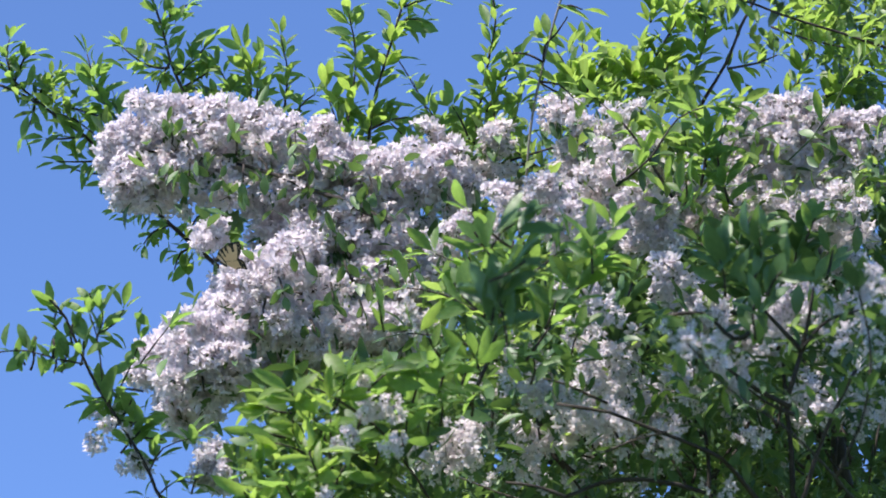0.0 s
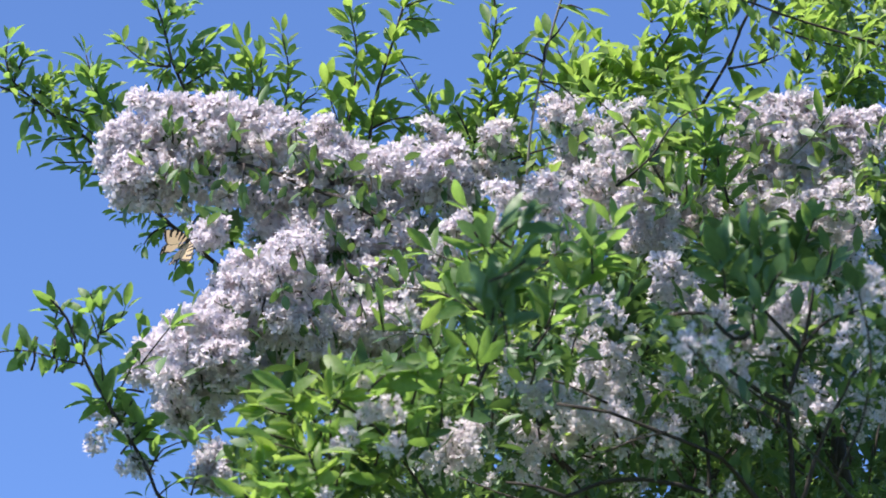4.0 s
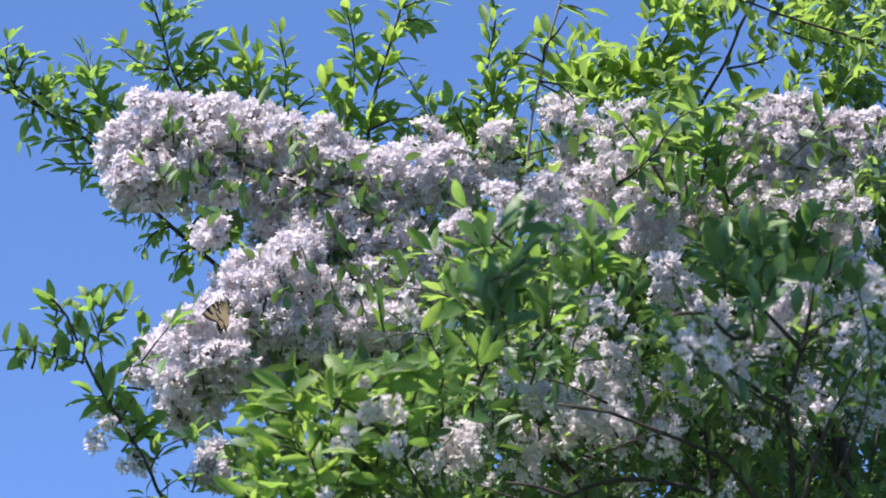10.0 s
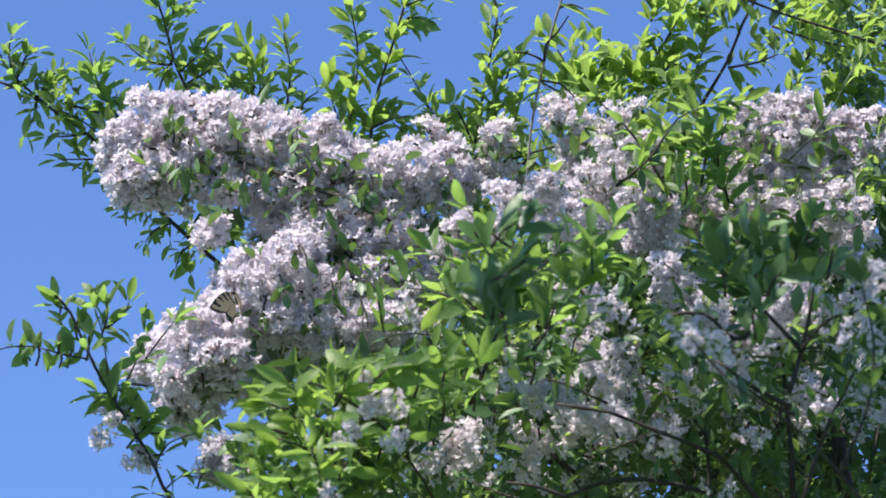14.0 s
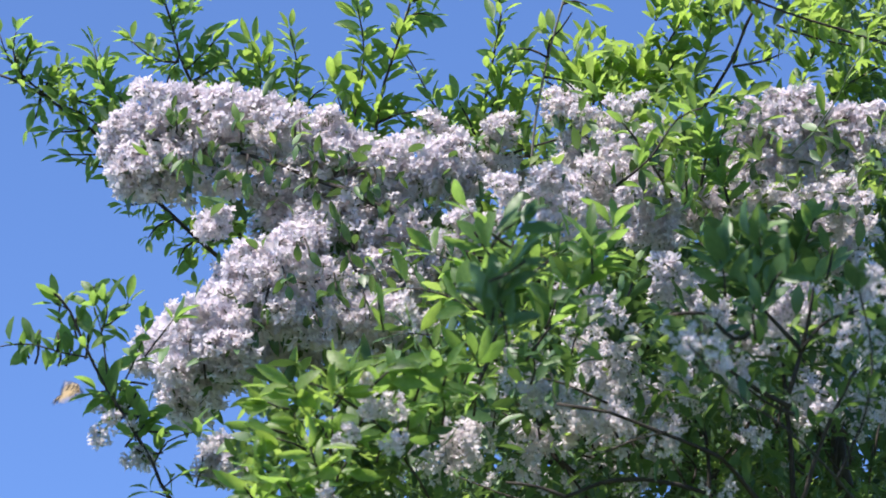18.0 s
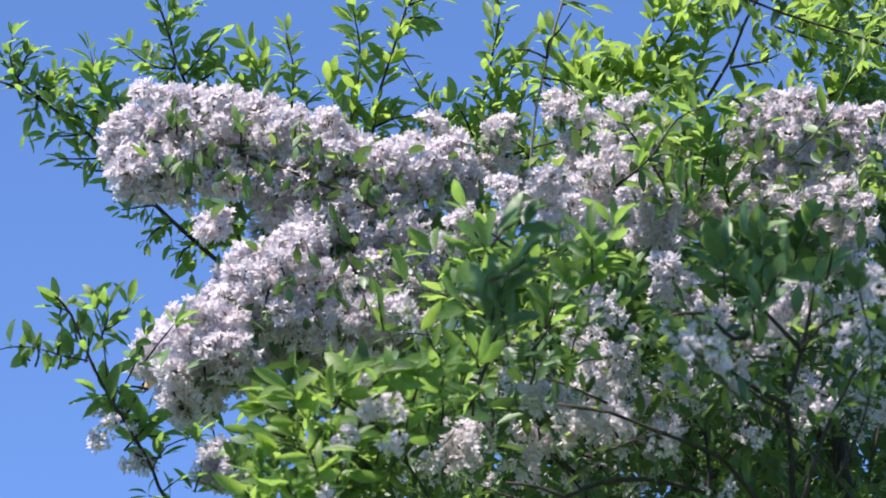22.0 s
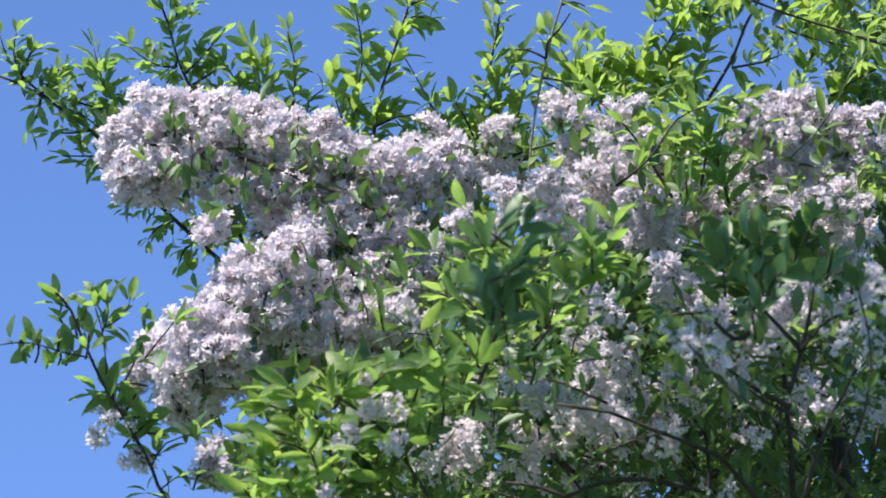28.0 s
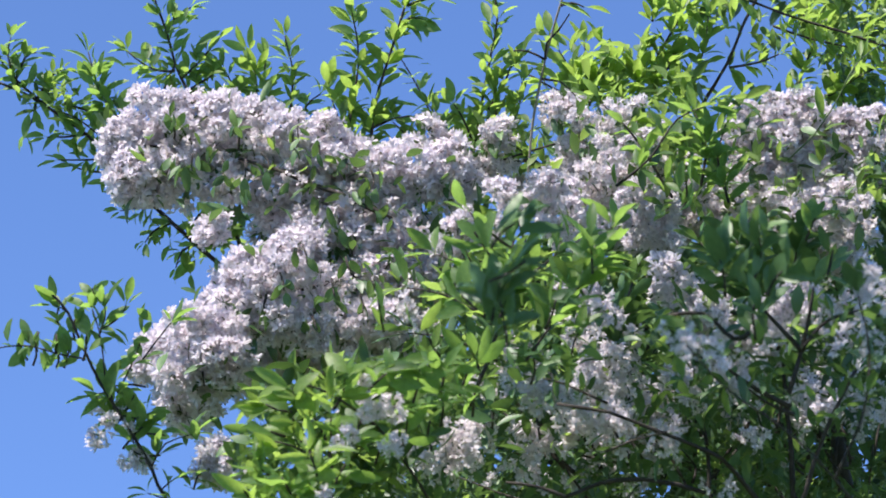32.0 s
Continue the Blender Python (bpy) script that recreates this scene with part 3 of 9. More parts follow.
mid_bough.bloom([(0.216, 0.106, 0), (0.296, 0.116, 0), (0.366, 0.091, 0)], 0.039, 18, leaves=8, big=0.85)
mid_bough.bloom([(0.339, 0.071, -0.05), (0.373, 0.041, -0.05), (0.388, -0.009, -0.05)], 0.039, 20, leaves=6, big=0.85)
mid_bough.bloom([(0.15, 0.087, -0.3), (0.207, 0.049, -0.3), (0.265, 0.02, -0.3)], 0.045, 20, leaves=6, big=0.8)
mid_bough.bloom([(0.3, 0.148, -0.15), (0.339, 0.109, -0.15), (0.378, 0.119, -0.15)], 0.029, 12, leaves=6, big=0.8)
mid_bough.bloom([(0.234, 0.21, -0.05), (0.294, 0.22, -0.05), (0.334, 0.19, -0.05)], 0.019, 9, leaves=6, big=0.75)
mid_bough.bloom([(0.395, 0.069, -0.2), (0.356, 0.011, -0.2), (0.395, -0.009, -0.2)], 0.029, 14, leaves=5, big=0.8)
mid_bough.bloom([(0.316, 0.088, -0.22), (0.35, 0.054, -0.22), (0.37, 0.001, -0.22)], 0.029, 16, leaves=4, big=0.8)
mid_bough.bloom([(0.269, 0.176, -0.2), (0.327, 0.157, -0.2), (0.356, 0.186, -0.2)], 0.019, 8, leaves=4, big=0.75)
mid_bough.bloom([(0.083, 0.088, -0.25), (0.141, 0.073, -0.25), (0.218, 0.088, -0.25)], 0.024, 14, leaves=6, big=0.75)
mid_bough.foliage([(0.155, 0.199), (0.412, 0.229), (0.422, 0.001), (0.155, 0.001)], -0.15, 0.02, 120, 0.04, young=0.7)
mid_bough.foliage([(-0.08, 0.12), (0.13, 0.12), (0.13, -0.01), (-0.08, -0.01)], 0.2, 0.4, 90, 0.045, young=0.5, gappy=-0.5)

right_bough = Limb([(0.719, -0.366, 0.6), (0.732, -0.17, 0.5), (0.728, -0.009, 0.35), (0.673, 0.114, 0.2), (0.628, 0.205, 0.15), (0.604, 0.244, 0.1)], 0.012, 0.003, "leafy branch heaped with white blossom")
right_bough.bloom([(0.513, 0.219, 0.1), (0.563, 0.229, 0.1), (0.624, 0.239, 0.1), (0.675, 0.239, 0.1)], 0.03, 28, leaves=18, big=0.8)
right_bough.bloom([(0.523, 0.183, 0.1), (0.604, 0.173, 0.1), (0.685, 0.183, 0.1)], 0.053, 45, leaves=22, big=0.85)
right_bough.bloom([(0.563, 0.112, 0.1), (0.644, 0.102, 0.1), (0.726, 0.092, 0.1)], 0.059, 40, leaves=32, big=0.85)
right_bough.bloom([(0.715, 0.204, 0.1), (0.766, 0.209, 0.1), (0.807, 0.204, 0.1)], 0.03, 24, leaves=10, big=0.85)
right_bough.bloom([(0.726, 0.143, 0.1), (0.786, 0.153, 0.1)], 0.03, 13, leaves=16, big=0.85)
right_bough.bloom([(0.624, 0.021, 0.1), (0.705, 0.021, 0.1), (0.756, 0.042, 0.1)], 0.041, 21, leaves=26, big=0.85)
right_bough.shoot([(0.59, 0.147, -0.2), (0.639, 0.196, -0.2), (0.677, 0.254, -0.2), (0.707, 0.312, -0.2), (0.786, 0.366, 0.1)], leaves=8, size=0.05, r0=0.0014, r1=0.001, mat=YOUNG, stem=STALK, per=1, start=0.15)
right_bough.foliage([(0.488, 0.221), (0.561, 0.273), (0.708, 0.294), (0.821, 0.263), (0.854, -0.02), (0.488, -0.041)], 0.2, 0.5, 420, 0.045, young=0.4)
right_bough.bloom([(0.552, 0.061, -0.05), (0.652, 0.056, -0.05), (0.731, 0.071, -0.05)], 0.039, 22, leaves=12, big=0.85)
right_bough.bloom([(0.466, 0.111, 0), (0.506, 0.051, 0), (0.526, 0.001, 0)], 0.034, 14, leaves=10, big=0.85)
right_bough.foliage([(0.483, 0.19), (0.771, 0.21), (0.781, 0.001), (0.483, 0.001)], -0.12, 0.03, 120, 0.04, young=0.5)
right_bough.foliage([(0.341, 0.287), (0.499, 0.307), (0.539, 0.179), (0.489, 0.08), (0.361, 0.11)], -0.2, 0.0, 90, 0.046, young=0.7, up=0.8)
right_bough.bloom([(0.41, -0.1, -0.2), (0.49, -0.13, -0.2), (0.6, -0.14, -0.2)], 0.045, 28, leaves=6, big=0.9)

wand = Limb([(0.232, -0.081, 0.2), (0.138, 0.021, 0.1), (0.147, 0.112, 0.05), (0.157, 0.222, 0.05), (0.179, 0.333, 0.05), (0.207, 0.434, 0.05), (0.217, 0.469, 0.05)], 0.003, 0.0018, "pale upright wand with paired leaves", PALE_STEM)
wand.shoot([(0.179, 0.333, 0.05), (0.182, 0.363, 0.05), (0.202, 0.384, 0.05), (0.222, 0.414, 0.05)], leaves=0, size=0.045)
wand.shoot([(0.207, 0.429, 0.05), (0.228, 0.434, 0.05), (0.248, 0.426, 0.05)], leaves=1, size=0.045, mat=YOUNG, per=1)
wand.shoot([(0.172, 0.298, 0.05), (0.207, 0.293, 0.05), (0.233, 0.268, 0.05)], leaves=1, size=0.055, mat=YOUNG, per=2)
wand.shoot([(0.179, 0.333, 0.05), (0.147, 0.348, 0.05), (0.122, 0.348, 0.05)], leaves=0, size=0.055, mat=YOUNG, per=2, rise=0)
wand.blades([(0.205, 0.434, 0.264, 0.409), (0.177, 0.376, 0.157, 0.419), (0.187, 0.382, 0.179, 0.426), (0.182, 0.376, 0.151, 0.389), (0.184, 0.38, 0.223, 0.361), (0.164, 0.382, 0.123, 0.348), (0.172, 0.366, 0.205, 0.327), (0.175, 0.319, 0.117, 0.339), (0.159, 0.317, 0.203, 0.301), (0.162, 0.261, 0.135, 0.269), (0.152, 0.202, 0.182, 0.217), (0.147, 0.142, 0.167, 0.172)], 0.05, YOUNG)

far_limb = Limb([(0.571, -0.486, 0.8), (0.125, -0.345, 0.6), (-0.194, -0.21, 0.4), (-0.327, -0.113, 0.3), (-0.405, -0.035, 0.2), (-0.466, 0.016, 0.2), (-0.528, 0.073, 0.2), (-0.61, 0.158, 0.2), (-0.651, 0.201, 0.2), (-0.713, 0.244, 0.2), (-0.774, 0.28, 0.2), (-0.825, 0.299, 0.2)], 0.01, 0.0022, "long bare-stemmed branch with small leaves at its end")
far_limb.shoot([(-0.713, 0.244, 0.2), (-0.743, 0.268, 0.2), (-0.779, 0.299, 0.2), (-0.805, 0.33, 0.2), (-0.82, 0.371, 0.2)], leaves=9, size=0.033, mat=FRESH)
far_limb.shoot([(-0.692, 0.258, 0.2), (-0.641, 0.242, 0.2), (-0.589, 0.23, 0.2)], leaves=8, size=0.033, mat=YOUNG)
far_limb.shoot([(-0.594, 0.232, 0.2), (-0.615, 0.258, 0.2), (-0.63, 0.283, 0.2), (-0.649, 0.35, 0.2)], leaves=9, size=0.039, per=4, mat=FRESH)
far_limb.shoot([(-0.743, 0.263, 0.2), (-0.713, 0.309, 0.2), (-0.692, 0.319, 0.2)], leaves=6, size=0.03, mat=YOUNG)
far_limb.shoot([(-0.743, 0.263, 0.2), (-0.748, 0.232, 0.2), (-0.762, 0.201, 0.2)], leaves=3, size=0.033, rise=-0.4, mat=FRESH)
far_limb.shoot([(-0.61, 0.158, 0.2), (-0.651, 0.155, 0.2), (-0.702, 0.155, 0.2)], leaves=5, size=0.034, rise=-0.1, mat=YOUNG)
far_limb.shoot([(-0.584, 0.134, 0.2), (-0.641, 0.134, 0.2), (-0.682, 0.145, 0.2)], leaves=5, size=0.034, rise=-0.1, mat=FRESH)
far_limb.shoot([(-0.651, 0.201, 0.2), (-0.692, 0.196, 0.2), (-0.723, 0.196, 0.2)], leaves=5, size=0.034, rise=-0.1, mat=YOUNG)
far_limb.shoot([(-0.713, 0.244, 0.2), (-0.671, 0.232, 0.2), (-0.63, 0.201, 0.2)], leaves=5, size=0.034, mat=FRESH)
far_limb.shoot([(-0.528, 0.073, 0.2), (-0.559, 0.068, 0.2), (-0.589, 0.063, 0.2)], leaves=5, size=0.03, rise=-0.1, mat=YOUNG)
far_limb.shoot([(-0.497, 0.042, 0.2), (-0.528, 0.027, 0.2), (-0.543, 0.006, 0.2)], leaves=6, size=0.03, rise=-0.1, mat=FRESH)
far_limb.shoot([(-0.466, 0.016, 0.2), (-0.446, 0.057, 0.2), (-0.41, 0.068, 0.2)], leaves=5, size=0.034, mat=YOUNG)
far_limb.shoot([(-0.446, -0.004, 0.2), (-0.405, 0.011, 0.2), (-0.363, 0.042, 0.2)], leaves=8, size=0.034, mat=FRESH)
far_limb.shoot([(-0.451, 0.001, 0.2), (-0.476, -0.009, 0.2), (-0.487, -0.04, 0.2)], leaves=5, size=0.03, rise=-0.2, mat=YOUNG)
far_limb.shoot([(-0.774, 0.28, 0.2), (-0.795, 0.34, 0.2), (-0.79, 0.376, 0.2)], leaves=6, size=0.039, mat=FRESH)
far_limb.shoot([(-0.784, 0.288, 0.2), (-0.764, 0.34, 0.2), (-0.743, 0.35, 0.2)], leaves=5, size=0.034, mat=YOUNG)
far_limb.foliage([(-0.795, 0.299), (-0.743, 0.319), (-0.589, 0.258), (-0.569, 0.206), (-0.6, 0.155), (-0.682, 0.206)], 0.15, 0.25, 60, 0.035, young=0.3)
far_limb.foliage([(-0.564, 0.063), (-0.502, 0.053), (-0.357, 0.074), (-0.357, 0.011), (-0.408, -0.02), (-0.471, -0.04), (-0.543, 0.011)], 0.2, 0.35, 50, 0.035, young=0.3)
far_limb.blades([(-0.803, 0.362, -0.764, 0.38), (-0.779, 0.324, -0.737, 0.35), (-0.771, 0.317, -0.797, 0.355), (-0.805, 0.282, -0.762, 0.295), (-0.756, 0.237, -0.764, 0.193), (-0.696, 0.202, -0.741, 0.183), (-0.655, 0.143, -0.715, 0.148), (-0.649, 0.159, -0.684, 0.169), (-0.754, 0.291, -0.743, 0.332), (-0.719, 0.286, -0.716, 0.323), (-0.733, 0.297, -0.735, 0.319), (-0.713, 0.297, -0.684, 0.317), (-0.697, 0.286, -0.663, 0.311), (-0.715, 0.28, -0.748, 0.299), (-0.682, 0.27, -0.661, 0.293), (-0.743, 0.272, -0.776, 0.258), (-0.671, 0.256, -0.645, 0.264), (-0.646, 0.328, -0.68, 0.371), (-0.641, 0.292, -0.671, 0.336), (-0.636, 0.334, -0.649, 0.355)], 0.2, FRESH, 1.05)
far_limb.blades([(-0.626, 0.313, -0.62, 0.355), (-0.622, 0.337, -0.577, 0.34), (-0.624, 0.282, -0.612, 0.319), (-0.62, 0.277, -0.577, 0.307), (-0.625, 0.266, -0.63, 0.299), (-0.594, 0.245, -0.57, 0.286), (-0.61, 0.266, -0.593, 0.27), (-0.584, 0.251, -0.563, 0.27), (-0.615, 0.245, -0.593, 0.231), (-0.598, 0.215, -0.57, 0.182), (-0.743, 0.23, -0.73, 0.218), (-0.728, 0.209, -0.743, 0.227), (-0.713, 0.221, -0.718, 0.204), (-0.702, 0.24, -0.669, 0.206), (-0.641, 0.2, -0.637, 0.168), (-0.651, 0.184, -0.62, 0.143), (-0.671, 0.174, -0.697, 0.201), (-0.612, 0.114, -0.651, 0.119), (-0.6, 0.091, -0.625, 0.099), (-0.584, 0.063, -0.594, 0.093)], 0.2, FRESH, 1.05)
far_limb.blades([(-0.569, 0.047, -0.594, 0.057), (-0.536, 0.071, -0.564, 0.088), (-0.528, 0.016, -0.543, 0.001), (-0.497, 0.001, -0.519, -0.022), (-0.466, -0.03, -0.485, -0.055)], 0.2, FRESH, 1.05)
far_limb.blades([(-0.784, 0.309, -0.784, 0.352), (-0.733, 0.278, -0.702, 0.263), (-0.774, 0.283, -0.743, 0.247), (-0.692, 0.242, -0.682, 0.263), (-0.661, 0.232, -0.636, 0.247), (-0.646, 0.232, -0.651, 0.258), (-0.63, 0.211, -0.651, 0.232), (-0.682, 0.217, -0.666, 0.191), (-0.507, 0.042, -0.536, 0.047), (-0.497, 0.022, -0.517, 0.042), (-0.446, 0.042, -0.43, 0.065), (-0.394, 0.011, -0.363, 0.037), (-0.399, 0.001, -0.425, 0.016)], 0.2, YOUNG)
far_limb.blades([(-0.559, 0.073, -0.584, 0.085), (-0.553, 0.057, -0.577, 0.05), (-0.517, 0.047, -0.543, 0.037), (-0.507, 0.032, -0.53, 0.016), (-0.487, 0.022, -0.466, 0.047), (-0.476, 0.011, -0.451, 0.032), (-0.456, 0.001, -0.433, 0.022), (-0.446, -0.009, -0.41, 0.001), (-0.497, 0.011, -0.497, -0.014), (-0.476, -0.004, -0.474, -0.035), (-0.451, -0.025, -0.466, -0.05), (-0.533, 0.057, -0.548, 0.032), (-0.44, 0.022, -0.415, 0.042), (-0.415, 0.011, -0.374, 0.03), (-0.569, 0.093, -0.553, 0.114), (-0.512, 0.016, -0.536, 0.001), (-0.435, 0.052, -0.399, 0.057), (-0.394, 0.042, -0.363, 0.063)], 0.2, YOUNG, 1.05)

left_shoot = Limb([(-0.327, -0.119, 0.3), (-0.376, -0.04, 0.25), (-0.444, 0.216, 0.18), (-0.475, 0.29, 0.18), (-0.496, 0.339, 0.18), (-0.511, 0.4, 0.18), (-0.528, 0.45, 0.18), (-0.535, 0.477, 0.18)], 0.005, 0.0015, "upright leafy shoot")
left_shoot.shoot([(-0.475, 0.29, 0.18), (-0.496, 0.339, 0.18), (-0.511, 0.4, 0.18), (-0.528, 0.45, 0.18), (-0.535, 0.477, 0.18)], leaves=9, size=0.034, start=0.2, mat=FRESH)
left_shoot.shoot([(-0.496, 0.327, 0.18), (-0.521, 0.327, 0.18), (-0.552, 0.339, 0.18), (-0.583, 0.365, 0.18)], leaves=9, size=0.036, mat=YOUNG)
left_shoot.shoot([(-0.511, 0.39, 0.18), (-0.496, 0.421, 0.18), (-0.465, 0.441, 0.18)], leaves=6, size=0.036, mat=FRESH)
left_shoot.shoot([(-0.485, 0.313, 0.18), (-0.455, 0.339, 0.18), (-0.419, 0.38, 0.18)], leaves=8, size=0.036, mat=YOUNG)
left_shoot.shoot([(-0.496, 0.337, 0.18), (-0.516, 0.298, 0.18), (-0.526, 0.262, 0.18)], leaves=3, size=0.03, mat=FRESH)
left_shoot.shoot([(-0.475, 0.29, 0.18), (-0.444, 0.308, 0.18), (-0.429, 0.318, 0.18)], leaves=5, size=0.034, mat=YOUNG)
left_shoot.shoot([(-0.414, 0.185, 0.18), (-0.383, 0.257, 0.18), (-0.393, 0.298, 0.18), (-0.409, 0.329, 0.18)], leaves=8, size=0.036, mat=FRESH)
left_shoot.shoot([(-0.393, 0.226, 0.18), (-0.352, 0.267, 0.18), (-0.352, 0.318, 0.18), (-0.362, 0.359, 0.18)], leaves=8, size=0.043, per=4, mat=YOUNG)
left_shoot.shoot([(-0.342, 0.216, 0.18), (-0.337, 0.298, 0.18), (-0.332, 0.344, 0.18)], leaves=6, size=0.043, per=3, mat=FRESH)
left_shoot.shoot([(-0.291, 0.206, 0.18), (-0.288, 0.267, 0.18), (-0.283, 0.318, 0.18), (-0.296, 0.385, 0.18)], leaves=9, size=0.036, per=3, start=0.2, mat=YOUNG)
left_shoot.shoot([(-0.27, 0.206, 0.18), (-0.26, 0.257, 0.18), (-0.234, 0.278, 0.18)], leaves=5, size=0.039, mat=FRESH)
left_shoot.foliage([(-0.548, 0.278), (-0.466, 0.319), (-0.374, 0.299), (-0.374, 0.258), (-0.497, 0.258)], 0.15, 0.25, 26, 0.04, young=0.3)
left_shoot.blades([(-0.516, 0.404, -0.544, 0.419), (-0.521, 0.434, -0.55, 0.446), (-0.506, 0.429, -0.496, 0.462), (-0.496, 0.419, -0.494, 0.446), (-0.485, 0.409, -0.47, 0.443), (-0.465, 0.434, -0.442, 0.458), (-0.496, 0.388, -0.469, 0.404), (-0.501, 0.374, -0.528, 0.38), (-0.485, 0.364, -0.47, 0.395), (-0.455, 0.373, -0.412, 0.398), (-0.465, 0.358, -0.428, 0.351), (-0.46, 0.352, -0.444, 0.388), (-0.475, 0.322, -0.459, 0.332), (-0.439, 0.306, -0.444, 0.344), (-0.429, 0.306, -0.436, 0.349), (-0.444, 0.301, -0.473, 0.318), (-0.547, 0.347, -0.549, 0.394), (-0.582, 0.357, -0.593, 0.394), (-0.578, 0.364, -0.616, 0.37), (-0.551, 0.347, -0.578, 0.364)], 0.18, FRESH, 1.05)
left_shoot.blades([(-0.542, 0.337, -0.52, 0.364), (-0.531, 0.316, -0.552, 0.323), (-0.526, 0.301, -0.529, 0.323), (-0.515, 0.301, -0.505, 0.323), (-0.535, 0.275, -0.542, 0.298), (-0.424, 0.265, -0.436, 0.296), (-0.398, 0.296, -0.377, 0.323), (-0.393, 0.275, -0.367, 0.283), (-0.362, 0.316, -0.393, 0.331), (-0.362, 0.296, -0.385, 0.287), (-0.347, 0.291, -0.309, 0.307), (-0.291, 0.27, -0.311, 0.251), (-0.286, 0.27, -0.249, 0.271), (-0.281, 0.245, -0.254, 0.251), (-0.291, 0.322, -0.322, 0.321), (-0.465, 0.288, -0.45, 0.313)], 0.18, FRESH, 1.05)
left_shoot.blades([(-0.352, 0.327, -0.368, 0.372), (-0.349, 0.316, -0.322, 0.357), (-0.352, 0.286, -0.355, 0.31), (-0.291, 0.352, -0.291, 0.392), (-0.296, 0.347, -0.316, 0.375), (-0.286, 0.347, -0.269, 0.37), (-0.291, 0.316, -0.301, 0.339), (-0.286, 0.322, -0.259, 0.345), (-0.286, 0.311, -0.249, 0.323), (-0.475, 0.411, -0.46, 0.431), (-0.414, 0.278, -0.422, 0.308), (-0.378, 0.298, -0.352, 0.321)], 0.18, YOUNG)

tall_shoot = Limb([(-0.068, -0.254, 0.48), (-0.088, -0.125, 0.4), (-0.149, 0.115, 0.25), (-0.137, 0.18, 0.15), (-0.132, 0.231, 0.15), (-0.121, 0.287, 0.15), (-0.096, 0.368, 0.15), (-0.073, 0.445, 0.15), (-0.067, 0.475, 0.15)], 0.005, 0.0018, "tall upright shoot in young leaf")
tall_shoot.shoot([(-0.137, 0.18, 0.15), (-0.132, 0.231, 0.15), (-0.121, 0.287, 0.15), (-0.096, 0.368, 0.15), (-0.073, 0.445, 0.15), (-0.067, 0.475, 0.15)], leaves=15, size=0.043, mat=YOUNG, per=3)
tall_shoot.shoot([(-0.073, 0.435, 0.15), (-0.05, 0.445, 0.15), (-0.024, 0.45, 0.15)], leaves=3, size=0.036, mat=FRESH)
tall_shoot.shoot([(-0.086, 0.399, 0.15), (-0.065, 0.414, 0.15), (-0.04, 0.409, 0.15)], leaves=3, size=0.036, mat=YOUNG)
tall_shoot.shoot([(-0.188, 0.144, 0.15), (-0.172, 0.236, 0.15), (-0.159, 0.338, 0.15), (-0.171, 0.419, 0.15), (-0.184, 0.462, 0.15)], leaves=15, size=0.047, mat=YOUNG, per=3, start=0.1)
tall_shoot.shoot([(-0.132, 0.215, 0.15), (-0.096, 0.231, 0.15), (-0.065, 0.236, 0.15)], leaves=5, size=0.043, mat=YOUNG, rise=0.1)
tall_shoot.shoot([(-0.147, 0.154, 0.15), (-0.188, 0.215, 0.15), (-0.213, 0.287, 0.15)], leaves=8, size=0.047, mat=YOUNG)
tall_shoot.shoot([(0.006, 0.172, 0.5), (-0.036, 0.268, 0.5), (-0.074, 0.337, 0.5), (-0.092, 0.364, 0.5)], leaves=8, size=0.03, mat=YOUNG)
tall_shoot.shoot([(-0.024, 0.144, 0.15), (-0.065, 0.195, 0.15), (-0.096, 0.225, 0.15)], leaves=5, size=0.039, mat=YOUNG)
tall_shoot.blades([(-0.096, 0.407, -0.119, 0.438), (-0.08, 0.403, -0.017, 0.407), (-0.074, 0.402, -0.039, 0.383), (-0.069, 0.438, -0.018, 0.44), (-0.086, 0.381, -0.063, 0.391), (-0.096, 0.336, -0.044, 0.358), (-0.116, 0.33, -0.149, 0.321), (-0.121, 0.259, -0.049, 0.258), (-0.159, 0.402, -0.146, 0.445), (-0.167, 0.412, -0.184, 0.45), (-0.167, 0.387, -0.21, 0.401), (-0.161, 0.376, -0.19, 0.383), (-0.157, 0.371, -0.136, 0.409), (-0.167, 0.341, -0.211, 0.355), (-0.147, 0.325, -0.141, 0.348), (-0.132, 0.295, -0.117, 0.327), (-0.132, 0.234, -0.094, 0.241), (-0.045, 0.203, -0.051, 0.232), (-0.069, 0.31, -0.087, 0.327), (-0.049, 0.295, -0.082, 0.297)], 0.15, FRESH, 1.05)
tall_shoot.blades([(-0.05, 0.33, -0.028, 0.333), (-0.04, 0.295, -0.026, 0.317), (-0.024, 0.274, -0.007, 0.282)], 0.15, FRESH, 1.05)
tall_shoot.blades([(-0.162, 0.29, -0.206, 0.336), (-0.137, 0.274, -0.157, 0.327), (-0.183, 0.228, -0.221, 0.295), (-0.147, 0.228, -0.188, 0.284), (-0.177, 0.234, -0.145, 0.223), (-0.086, 0.177, -0.073, 0.223), (0.002, 0.213, -0.04, 0.262), (-0.004, 0.228, 0.017, 0.261), (0.006, 0.218, 0.03, 0.248), (0.006, 0.183, -0.004, 0.205), (-0.137, 0.205, -0.155, 0.246), (-0.132, 0.256, -0.114, 0.287), (-0.147, 0.19, -0.177, 0.205), (-0.132, 0.185, -0.106, 0.205), (-0.086, 0.213, -0.054, 0.217)], 0.15, YOUNG, 1.15)

